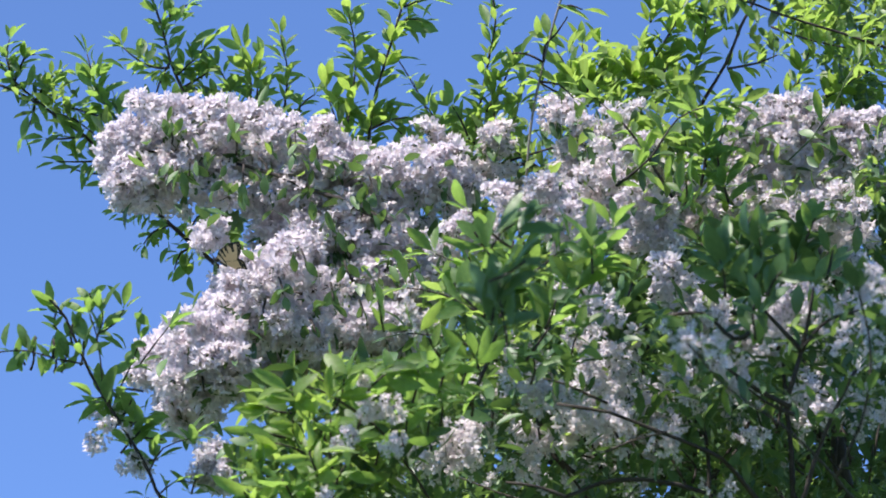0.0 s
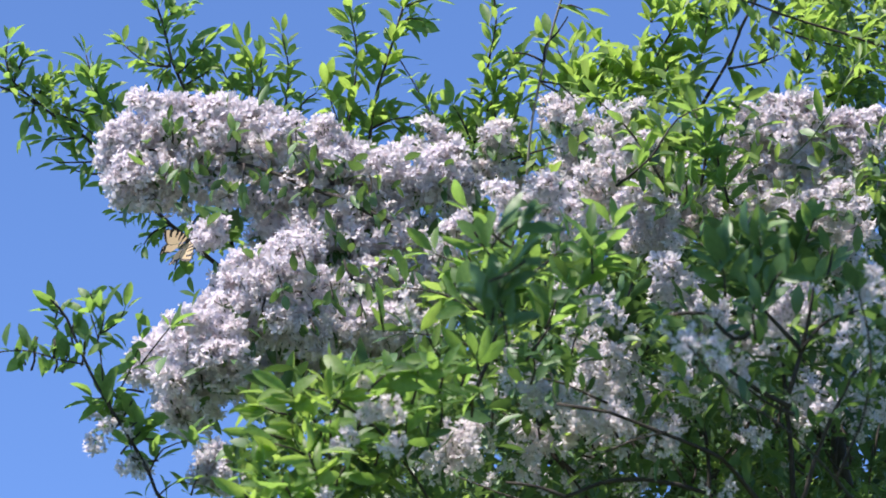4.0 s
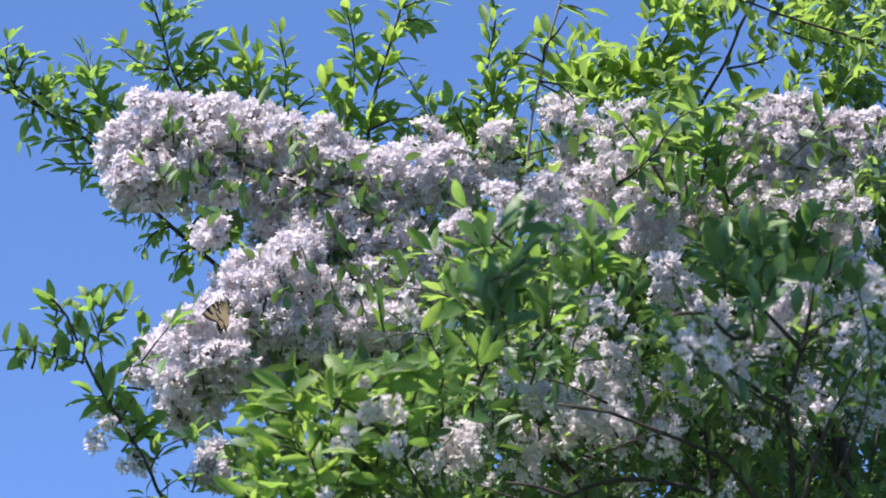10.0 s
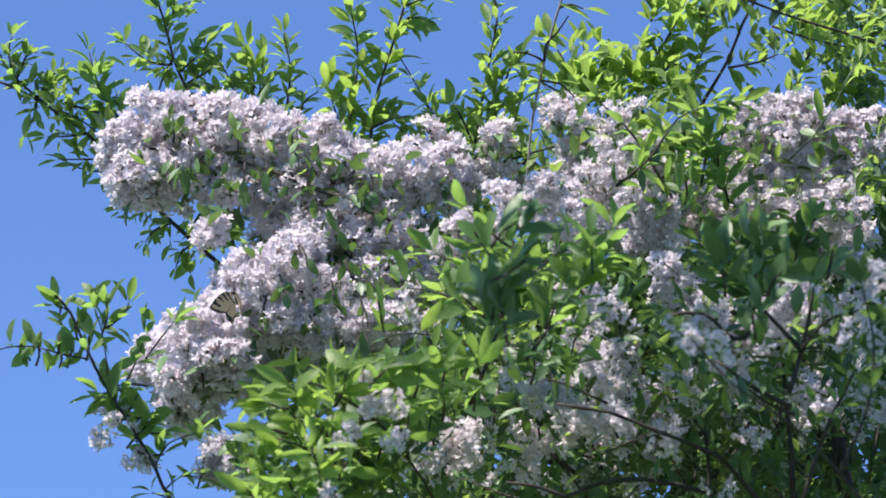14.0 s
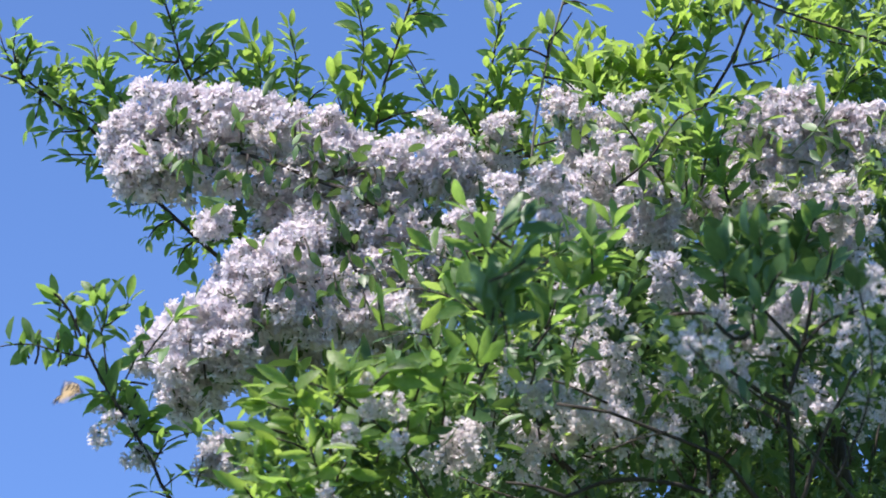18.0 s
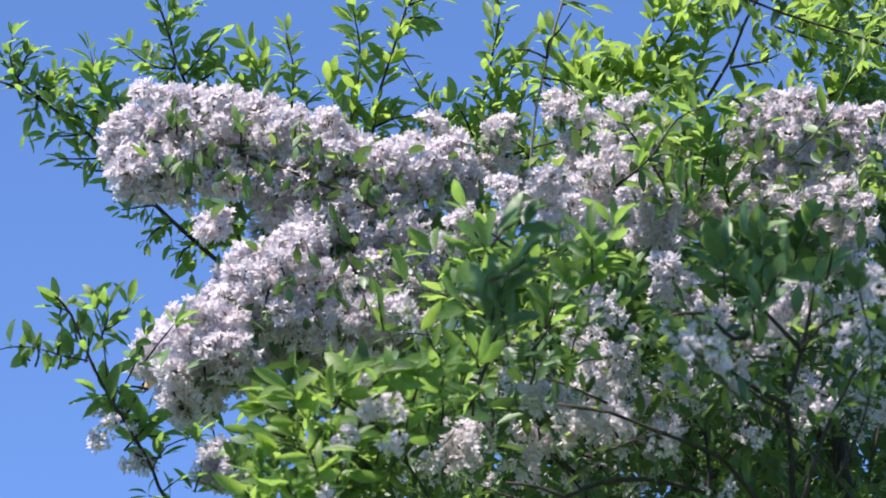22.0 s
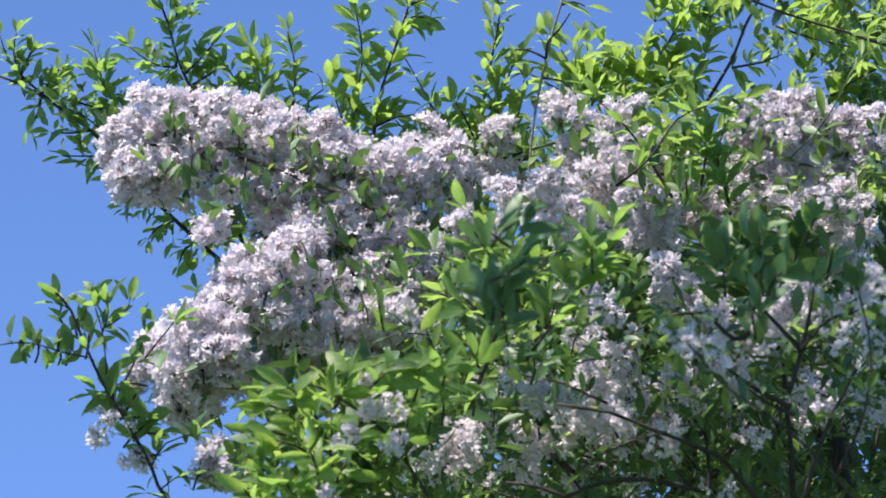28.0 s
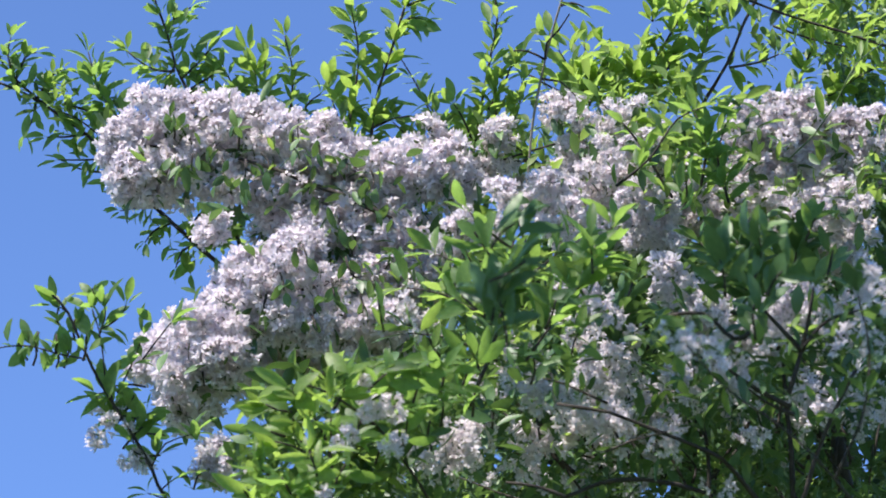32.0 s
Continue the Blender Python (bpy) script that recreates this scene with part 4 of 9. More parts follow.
grey_shoot = Limb([(0.235, -0.124, 0.3), (0.069, -0.083, 0.35), (0.037, 0.115, 0.25), (0.052, 0.174, 0.15), (0.067, 0.266, 0.15), (0.083, 0.348, 0.15), (0.094, 0.409, 0.15), (0.086, 0.47, 0.15)], 0.005, 0.0015, "upright shoot with narrow leaves")
grey_shoot.shoot([(0.052, 0.174, 0.15), (0.067, 0.266, 0.15), (0.083, 0.348, 0.15), (0.094, 0.409, 0.15), (0.086, 0.47, 0.15)], leaves=14, size=0.039, per=3, mat=YOUNG)
grey_shoot.shoot([(0.016, 0.164, 0.15), (-0.004, 0.215, 0.15), (-0.03, 0.256, 0.15)], leaves=8, size=0.039, mat=FRESH)
grey_shoot.shoot([(0.052, 0.185, 0.15), (0.032, 0.231, 0.15), (0.016, 0.256, 0.15)], leaves=5, size=0.043, mat=YOUNG)
grey_shoot.shoot([(0.078, 0.246, 0.15), (0.108, 0.297, 0.15), (0.123, 0.338, 0.15)], leaves=6, size=0.047, mat=YOUNG)
grey_shoot.shoot([(0.098, 0.215, 0.15), (0.088, 0.256, 0.15), (0.088, 0.297, 0.15)], leaves=5, size=0.043, mat=YOUNG)
grey_shoot.shoot([(0.118, 0.205, 0.15), (0.134, 0.256, 0.15), (0.139, 0.297, 0.15)], leaves=5, size=0.043, mat=YOUNG)
grey_shoot.blades([(0.08, 0.402, 0.067, 0.445), (0.086, 0.417, 0.096, 0.456), (0.088, 0.397, 0.115, 0.407), (0.086, 0.366, 0.077, 0.394), (0.088, 0.356, 0.099, 0.378), (0.086, 0.336, 0.051, 0.35), (0.086, 0.33, 0.119, 0.358), (0.083, 0.32, 0.061, 0.327), (0.09, 0.305, 0.115, 0.319), (0.078, 0.285, 0.046, 0.302), (0.067, 0.244, 0.036, 0.282), (0.062, 0.218, 0.041, 0.256), (0.144, 0.322, 0.118, 0.353)], 0.15, FRESH, 1.05)
grey_shoot.blades([(0.083, 0.228, 0.104, 0.297), (0.067, 0.172, 0.079, 0.225), (0.113, 0.185, 0.123, 0.231), (0.037, 0.185, 0.021, 0.22), (0.098, 0.205, 0.088, 0.236)], 0.15, YOUNG)

top_bough = Limb([(0.695, -0.283, 0.7), (0.55, 0.022, 0.5), (0.472, 0.221, 0.35), (0.495, 0.297, 0.3), (0.523, 0.344, 0.3), (0.547, 0.407, 0.3), (0.576, 0.464, 0.3), (0.583, 0.485, 0.3)], 0.007, 0.002, "dark upper branch in young yellow-green leaf")
top_bough.shoot([(0.523, 0.332, 0.3), (0.578, 0.342, 0.3), (0.615, 0.357, 0.3)], leaves=7, size=0.039, mat=YOUNG)
top_bough.shoot([(0.391, 0.355, 0.3), (0.417, 0.396, 0.3), (0.438, 0.438, 0.3), (0.447, 0.474, 0.3)], leaves=12, size=0.039, mat=YOUNG, r0=0.0025)
top_bough.shoot([(0.53, 0.458, 0.2), (0.632, 0.42, 0.2), (0.735, 0.389, 0.2), (0.827, 0.358, 0.2)], leaves=20, size=0.039, mat=YOUNG, r0=0.002, r1=0.003)
top_bough.shoot([(0.6, 0.406, 0.25), (0.668, 0.383, 0.25), (0.75, 0.365, 0.25)], leaves=9, size=0.036, mat=YOUNG, r0=0.0025)
top_bough.shoot([(0.639, 0.28, 0.25), (0.662, 0.342, 0.25), (0.68, 0.385, 0.25)], leaves=9, size=0.039, mat=YOUNG, r0=0.003)
top_bough.shoot([(0.701, 0.278, 0.25), (0.74, 0.303, 0.25), (0.807, 0.34, 0.25)], leaves=12, size=0.039, mat=YOUNG, r0=0.003)
top_bough.shoot([(0.719, 0.208, 0.25), (0.73, 0.259, 0.25), (0.724, 0.285, 0.25)], leaves=5, size=0.039, mat=YOUNG)
top_bough.shoot([(0.661, 0.427, 0.3), (0.672, 0.453, 0.3), (0.682, 0.479, 0.3)], leaves=6, size=0.039, mat=YOUNG)
top_bough.shoot([(0.266, 0.271, 0.3), (0.235, 0.323, 0.3), (0.209, 0.365, 0.3)], leaves=9, size=0.046, mat=YOUNG)
top_bough.shoot([(0.266, 0.261, 0.3), (0.266, 0.323, 0.3), (0.256, 0.375, 0.3)], leaves=7, size=0.046, mat=YOUNG, per=4)
top_bough.shoot([(0.287, 0.261, 0.3), (0.308, 0.313, 0.3), (0.287, 0.375, 0.3)], leaves=10, size=0.046, mat=YOUNG, per=4)
top_bough.shoot([(0.329, 0.251, 0.3), (0.349, 0.303, 0.3), (0.37, 0.36, 0.3)], leaves=10, size=0.052, mat=YOUNG)
top_bough.shoot([(0.225, 0.282, 0.3), (0.183, 0.303, 0.3), (0.147, 0.323, 0.3)], leaves=7, size=0.047, mat=YOUNG)
top_bough.shoot([(0.37, 0.271, 0.3), (0.412, 0.334, 0.3), (0.433, 0.396, 0.3)], leaves=12, size=0.047, mat=YOUNG)
top_bough.shoot([(0.433, 0.271, 0.3), (0.474, 0.355, 0.3), (0.485, 0.427, 0.3)], leaves=13, size=0.047, mat=YOUNG)
top_bough.shoot([(0.381, 0.417, 0.3), (0.391, 0.448, 0.3), (0.381, 0.479, 0.3)], leaves=7, size=0.039, mat=YOUNG)
top_bough.foliage([(0.183, 0.261), (0.225, 0.365), (0.308, 0.386), (0.36, 0.303), (0.36, 0.23)], 0.1, 0.5, 110, 0.048, young=0.9, up=0.9)
top_bough.foliage([(0.366, 0.234), (0.376, 0.424), (0.429, 0.477), (0.545, 0.477), (0.514, 0.36), (0.471, 0.255)], 0.25, 0.6, 202, 0.044, young=0.9)
top_bough.foliage([(0.687, 0.472), (0.844, 0.472), (0.844, 0.263), (0.728, 0.263)], 0.2, 0.5, 170, 0.036, young=0.4)
top_bough.foliage([(0.556, 0.477), (0.852, 0.477), (0.852, 0.255), (0.735, 0.265), (0.693, 0.403)], 0.25, 0.6, 351, 0.04, young=0.5)
top_bough.foliage([(0.545, 0.445), (0.693, 0.381), (0.651, 0.36), (0.577, 0.392)], 0.25, 0.6, 35, 0.037, young=0.9)
top_bough.foliage([(-0.067, 0.199), (0.017, 0.251), (0.183, 0.271), (0.183, 0.167), (-0.025, 0.157)], 0.2, 0.4, 80, 0.05, young=0.6)
# crown carried on above the view, unseen, to shade the leaves deep inside
top_bough.foliage([(0.311, 0.542), (0.717, 0.519), (1.145, 0.519), (1.145, 0.97), (0.356, 0.97)], 0.5, 1.4, 2400, 0.06, young=0.2, gappy=-0.3)

left_sprig = Limb([(0.744, -0.901, 0.46), (0.118, -0.789, 0.1), (-0.345, -0.548, -0.4), (-0.444, -0.421, -0.62), (-0.476, -0.359, -0.62), (-0.513, -0.294, -0.62), (-0.549, -0.239, -0.62), (-0.572, -0.196, -0.62), (-0.595, -0.146, -0.62), (-0.611, -0.109, -0.62), (-0.638, -0.077, -0.62)], 0.007, 0.002, "leafy side sprig with a few blossoms")
left_sprig.shoot([(-0.582, -0.183, -0.62), (-0.627, -0.175, -0.62), (-0.673, -0.162, -0.62), (-0.715, -0.164, -0.62), (-0.733, -0.169, -0.62)], leaves=4, size=0.044, r0=0.0016, r1=0.0009, per=3, rise=0.25, mat=FRESH)
left_sprig.shoot([(-0.572, -0.196, -0.62), (-0.595, -0.146, -0.62), (-0.611, -0.109, -0.62), (-0.635, -0.095, -0.62)], leaves=2, size=0.044, r0=0.0016, r1=0.0009, per=3, rise=0.25, mat=FRESH)
left_sprig.shoot([(-0.549, -0.239, -0.62), (-0.554, -0.183, -0.62), (-0.561, -0.137, -0.62), (-0.572, -0.102, -0.62)], leaves=2, size=0.044, r0=0.0016, r1=0.0009, per=3, rise=0.25, mat=FRESH)
left_sprig.shoot([(-0.561, -0.146, -0.62), (-0.552, -0.118, -0.62), (-0.551, -0.1, -0.62)], leaves=2, size=0.044, r0=0.0016, r1=0.0009, per=3, rise=0.25, mat=FRESH)
left_sprig.shoot([(-0.561, -0.137, -0.62), (-0.531, -0.118, -0.62), (-0.517, -0.095, -0.62)], leaves=2, size=0.044, r0=0.0016, r1=0.0009, per=3, rise=0.25, mat=FRESH)
left_sprig.shoot([(-0.531, -0.238, -0.62), (-0.508, -0.192, -0.62), (-0.49, -0.146, -0.62)], leaves=3, size=0.044, r0=0.0016, r1=0.0009, per=3, rise=0.25, mat=FRESH)
left_sprig.shoot([(-0.49, -0.183, -0.62), (-0.462, -0.146, -0.62), (-0.444, -0.123, -0.62)], leaves=2, size=0.044, r0=0.0016, r1=0.0009, per=3, rise=0.25, mat=FRESH)
left_sprig.shoot([(-0.513, -0.294, -0.62), (-0.499, -0.279, -0.62), (-0.483, -0.27, -0.62)], leaves=3, size=0.044, r0=0.0016, r1=0.0009, per=3, rise=0.25, mat=FRESH)
left_sprig.shoot([(-0.536, -0.256, -0.62), (-0.554, -0.238, -0.62), (-0.565, -0.242, -0.62)], leaves=2, size=0.044, r0=0.0016, r1=0.0009, per=3, rise=0.25, mat=FRESH)
left_sprig.shoot([(-0.504, -0.32, -0.62), (-0.513, -0.288, -0.62), (-0.531, -0.282, -0.62)], leaves=2, size=0.044, r0=0.0016, r1=0.0009, per=3, rise=0.25, mat=FRESH)
left_sprig.shoot([(-0.476, -0.359, -0.62), (-0.453, -0.32, -0.62), (-0.407, -0.304, -0.62)], leaves=3, size=0.044, r0=0.0016, r1=0.0009, per=3, rise=0.25, mat=FRESH)
left_sprig.shoot([(-0.458, -0.394, -0.62), (-0.435, -0.375, -0.62), (-0.407, -0.375, -0.62)], leaves=2, size=0.044, r0=0.0016, r1=0.0009, per=3, rise=0.25, mat=FRESH)
left_sprig.shoot([(-0.449, -0.412, -0.62), (-0.472, -0.403, -0.62), (-0.481, -0.401, -0.62)], leaves=2, size=0.044, r0=0.0016, r1=0.0009, per=3, rise=0.25, mat=FRESH)
left_sprig.shoot([(-0.407, -0.395, -0.62), (-0.396, -0.352, -0.62), (-0.4, -0.32, -0.62)], leaves=2, size=0.044, r0=0.0016, r1=0.0009, per=3, rise=0.25, mat=FRESH)
left_sprig.blades([(-0.632, -0.095, -0.664, -0.057), (-0.627, -0.12, -0.646, -0.095), (-0.582, -0.102, -0.62, -0.077), (-0.552, -0.1, -0.549, -0.065), (-0.549, -0.123, -0.513, -0.091), (-0.476, -0.12, -0.499, -0.098), (-0.441, -0.129, -0.433, -0.102), (-0.513, -0.157, -0.522, -0.128), (-0.708, -0.155, -0.715, -0.114), (-0.673, -0.16, -0.681, -0.135), (-0.632, -0.16, -0.646, -0.146), (-0.686, -0.175, -0.686, -0.201), (-0.609, -0.183, -0.626, -0.196), (-0.701, -0.164, -0.719, -0.155), (-0.586, -0.164, -0.616, -0.141), (-0.616, -0.169, -0.618, -0.139), (-0.554, -0.169, -0.572, -0.132), (-0.531, -0.155, -0.545, -0.118), (-0.536, -0.201, -0.504, -0.178), (-0.504, -0.155, -0.472, -0.144)], -0.62, FRESH, 1.15)
left_sprig.blades([(-0.444, -0.41, -0.461, -0.386), (-0.499, -0.32, -0.494, -0.293), (-0.352, -0.384, -0.35, -0.364)], -0.62, YOUNG, 1.15)
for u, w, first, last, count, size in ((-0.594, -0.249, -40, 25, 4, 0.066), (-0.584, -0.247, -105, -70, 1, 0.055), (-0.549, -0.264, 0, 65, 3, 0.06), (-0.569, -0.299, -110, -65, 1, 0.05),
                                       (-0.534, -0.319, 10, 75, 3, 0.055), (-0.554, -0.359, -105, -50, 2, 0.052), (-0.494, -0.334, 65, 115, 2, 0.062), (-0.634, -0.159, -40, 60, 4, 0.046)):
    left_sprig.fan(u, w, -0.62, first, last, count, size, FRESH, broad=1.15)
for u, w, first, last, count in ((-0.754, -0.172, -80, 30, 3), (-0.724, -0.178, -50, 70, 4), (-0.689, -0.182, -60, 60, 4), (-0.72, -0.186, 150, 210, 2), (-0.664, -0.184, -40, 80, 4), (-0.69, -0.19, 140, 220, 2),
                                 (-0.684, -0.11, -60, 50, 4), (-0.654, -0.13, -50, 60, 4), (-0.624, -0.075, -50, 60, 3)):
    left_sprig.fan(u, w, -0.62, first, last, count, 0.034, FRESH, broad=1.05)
left_sprig.bloom([(-0.556, -0.258, -0.62), (-0.547, -0.282, -0.62), (-0.531, -0.304, -0.62)], 0.025, 5, leaves=0, big=0.75)
left_sprig.bloom([(-0.513, -0.34, -0.62), (-0.49, -0.355, -0.62)], 0.012, 3, leaves=0, big=0.6)
left_sprig.bloom([(-0.387, -0.343, -0.62), (-0.366, -0.35, -0.62), (-0.348, -0.351, -0.62)], 0.027, 16, leaves=0, big=0.75)

near_clump = Limb([(0.744, -0.901, 0.46), (0.405, -0.69, -0.2), (0.069, -0.516, -0.7), (-0.038, -0.363, -0.9), (-0.089, -0.289, -0.95), (-0.139, -0.246, -1.0), (-0.188, -0.216, -1.05), (-0.222, -0.206, -1.1)], 0.006, 0.0015, "near branch in large bright green leaves")
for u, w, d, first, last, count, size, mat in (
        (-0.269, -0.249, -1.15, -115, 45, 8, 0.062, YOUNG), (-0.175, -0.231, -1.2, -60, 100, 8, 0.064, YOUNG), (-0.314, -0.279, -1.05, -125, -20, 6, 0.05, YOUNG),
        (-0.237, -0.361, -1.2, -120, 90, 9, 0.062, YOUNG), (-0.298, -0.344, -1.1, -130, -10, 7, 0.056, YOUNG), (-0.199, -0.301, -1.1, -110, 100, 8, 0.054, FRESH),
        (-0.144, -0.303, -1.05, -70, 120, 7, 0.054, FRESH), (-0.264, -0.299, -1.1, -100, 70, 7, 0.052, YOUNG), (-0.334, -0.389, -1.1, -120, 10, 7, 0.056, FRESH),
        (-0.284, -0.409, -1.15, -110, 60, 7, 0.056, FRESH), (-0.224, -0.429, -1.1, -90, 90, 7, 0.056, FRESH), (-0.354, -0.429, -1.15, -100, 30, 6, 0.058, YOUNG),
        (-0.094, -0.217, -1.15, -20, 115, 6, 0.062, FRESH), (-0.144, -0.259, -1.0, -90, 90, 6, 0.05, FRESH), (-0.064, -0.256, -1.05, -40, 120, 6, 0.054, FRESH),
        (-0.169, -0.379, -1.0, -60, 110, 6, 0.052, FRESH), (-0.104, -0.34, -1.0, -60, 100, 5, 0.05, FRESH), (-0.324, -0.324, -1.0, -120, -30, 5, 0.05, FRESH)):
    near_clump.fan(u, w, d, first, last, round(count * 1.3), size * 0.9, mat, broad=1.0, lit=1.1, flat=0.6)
near_clump.shoot([(-0.169, -0.42, -1.0), (-0.175, -0.31, -1.0), (-0.222, -0.218, -1.02)], r0=0.003, r1=0.0018)
near_clump.foliage([(-0.298, -0.225), (-0.225, -0.195), (-0.03, -0.185), (-0.02, -0.28), (-0.1, -0.407), (-0.325, -0.407), (-0.315, -0.29)], -0.95, -0.6, 800, 0.05, young=0.4, gappy=-0.4)
for u, w in ((-0.122, -0.204), (-0.11, -0.237), (-0.157, -0.28), (-0.08, -0.236), (-0.075, -0.29), (-0.175, -0.37)):
    near_clump.bloom([(u, w, -1.17), (u + 0.012, w - 0.006, -1.17)], 0.01, 2, big=0.55)
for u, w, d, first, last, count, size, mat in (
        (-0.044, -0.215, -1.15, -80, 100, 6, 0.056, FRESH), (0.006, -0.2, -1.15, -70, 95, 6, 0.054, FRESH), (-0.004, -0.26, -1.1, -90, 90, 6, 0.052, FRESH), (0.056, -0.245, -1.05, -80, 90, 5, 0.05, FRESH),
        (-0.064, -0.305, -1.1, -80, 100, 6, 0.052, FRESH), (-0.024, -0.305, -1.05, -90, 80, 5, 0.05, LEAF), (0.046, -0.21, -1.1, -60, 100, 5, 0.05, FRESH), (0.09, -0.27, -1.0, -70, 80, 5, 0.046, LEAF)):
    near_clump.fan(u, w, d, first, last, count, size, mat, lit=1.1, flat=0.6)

near_bough = Limb([(0.744, -0.901, 0.46), (0.697, -0.709, -0.3), (0.585, -0.514, -0.6), (0.461, -0.352, -0.8), (0.404, -0.313, -0.86), (0.331, -0.282, -0.9), (0.26, -0.255, -0.92), (0.176, -0.241, -0.92)], 0.01, 0.0025, "bare dark near branch", heads=RACEMES)
near_bough.shoot([(0.427, -0.416, -0.7), (0.424, -0.316, -0.7), (0.4, -0.235, -0.7), (0.368, -0.171, -0.7)], leaves=5, size=0.052, r0=0.004, r1=0.002, start=0.5)
near_bough.shoot([(0.19, -0.386, -0.9), (0.146, -0.37, -0.9), (0.098, -0.363, -0.9)], leaves=0, size=0.05, r0=0.0036, r1=0.002)
near_bough.shoot([(0.475, -0.407, -0.85), (0.369, -0.37, -0.85), (0.271, -0.363, -0.85), (0.192, -0.389, -0.85)], leaves=1, size=0.05, r0=0.0042, r1=0.003)
near_bough.shoot([(0.53, -0.24, -1.05), (0.478, -0.214, -1.05), (0.418, -0.171, -1.05)], leaves=0, size=0.05, r0=0.005, r1=0.002)
near_bough.shoot([(0.534, -0.253, -1.05), (0.487, -0.23, -1.05), (0.444, -0.195, -1.05)], leaves=0, size=0.05, r0=0.0035, r1=0.001)
near_bough.shoot([(0.466, -0.123, -1.1), (0.44, -0.136, -1.1), (0.393, -0.097, -1.1), (0.335, -0.102, -1.1)], leaves=0, size=0.05, r0=0.004, r1=0.0025)
near_bough.shoot([(0.538, -0.152, -1.15), (0.513, -0.126, -1.15), (0.475, -0.084, -1.15), (0.467, -0.067, -1.15)], leaves=1, size=0.05, r0=0.0045, r1=0.002)
near_bough.shoot([(0.538, -0.152, -1.15), (0.555, -0.126, -1.15), (0.581, -0.105, -1.15), (0.623, -0.092, -1.15)], leaves=1, size=0.05, r0=0.004, r1=0.0015)
near_bough.shoot([(0.517, -0.219, -1.15), (0.538, -0.152, -1.15), (0.549, -0.101, -1.15), (0.555, -0.058, -1.15)], leaves=2, size=0.05, r0=0.0045, r1=0.002, start=0.5)
near_bough.shoot([(0.25, -0.314, -0.95), (0.293, -0.296, -0.95), (0.346, -0.283, -0.95)], leaves=0, size=0.05, r0=0.0022, r1=0.0015)
near_bough.shoot([(0.154, -0.2, -0.95), (0.189, -0.209, -0.95), (0.254, -0.239, -0.95)], leaves=0, size=0.05, r0=0.0016, r1=0.0025)
near_bough.shoot([(0.563, -0.416, -0.7), (0.559, -0.325, -0.7), (0.549, -0.235, -0.7), (0.545, -0.162, -0.7)], leaves=4, size=0.052, r0=0.005, r1=0.003)
near_bough.shoot([(0.555, -0.392, -0.95), (0.582, -0.305, -0.95), (0.617, -0.226, -0.95), (0.638, -0.187, -0.95)], leaves=3, size=0.052, r0=0.0036, r1=0.0026, start=0.6)
near_bough.shoot([(0.549, -0.162, -0.7), (0.495, -0.108, -0.7), (0.413, -0.103, -0.7), (0.35, -0.108, -0.7)], leaves=6, size=0.052, r0=0.004, r1=0.002)
near_bough.shoot([(0.545, -0.162, -0.7), (0.586, -0.108, -0.7), (0.604, -0.053, -0.7)], leaves=8, size=0.056, r0=0.004, r1=0.002, per=4)
near_bough.shoot([(0.54, -0.162, -0.7), (0.495, -0.09, -0.7), (0.477, -0.008, -0.7), (0.472, 0.015, -0.7)], leaves=14, size=0.056, r0=0.005, r1=0.002, per=4, start=0.3)
near_bough.shoot([(0.54, -0.144, -0.7), (0.559, -0.053, -0.7), (0.568, -0.008, -0.7), (0.575, 0.024, -0.7)], leaves=12, size=0.056, r0=0.005, r1=0.002, per=4, start=0.3)
near_bough.shoot([(0.486, -0.053, -0.7), (0.432, -0.008, -0.7), (0.413, 0.01, -0.7)], leaves=7, size=0.052, per=4)
near_bough.shoot([(0.041, -0.247, -0.85), (0.076, -0.159, -0.85), (0.097, -0.079, -0.85), (0.106, -0.026, -0.85), (0.11, 0.014, -0.85)], leaves=11, size=0.06, r0=0.0035, r1=0.002, per=3, start=0.4)
near_bough.shoot([(0.097, -0.07, -0.85), (0.156, -0.026, -0.85), (0.2, 0.01, -0.85)], leaves=6, size=0.062, mat=FRESH, per=4)
near_bough.shoot([(0.094, -0.106, -0.85), (0.041, -0.035, -0.85), (-0.012, -0.008, -0.85)], leaves=6, size=0.062, mat=FRESH, per=4)
near_bough.shoot([(0.104, 0.001, -1.05), (0.07, 0.027, -1.05), (0.04, 0.057, -1.05)], leaves=4, size=0.054, mat=FRESH, per=3)
near_bough.shoot([(0.126, -0.171, -1.05), (0.186, -0.085, -1.05), (0.237, -0.016, -1.05), (0.259, 0.031, -1.05)], leaves=11, size=0.058, mat=FRESH, per=4, start=0.3, r0=0.0025)
near_bough.shoot([(0.088, -0.182, -0.65), (0.015, -0.145, -0.65), (-0.058, -0.136, -0.65)], leaves=6, size=0.05, per=3)
near_bough.shoot([(0.069, -0.109, -0.65), (-0.004, -0.072, -0.65), (-0.058, -0.063, -0.65)], leaves=5, size=0.058, mat=YOUNG, per=3)
near_bough.shoot([(0.279, -0.182, -0.65), (0.289, -0.109, -0.65), (0.307, -0.054, -0.65)], leaves=9, size=0.052, per=4)
near_bough.shoot([(0.29, 0.105, -0.4), (0.346, 0.152, -0.4), (0.394, 0.219, -0.4), (0.441, 0.238, -0.4)], leaves=8, size=0.044, per=3, mat=FRESH)
near_bough.shoot([(0.432, 0.105, -0.4), (0.441, 0.171, -0.4), (0.422, 0.228, -0.4)], leaves=9, size=0.044, per=4, mat=FRESH)
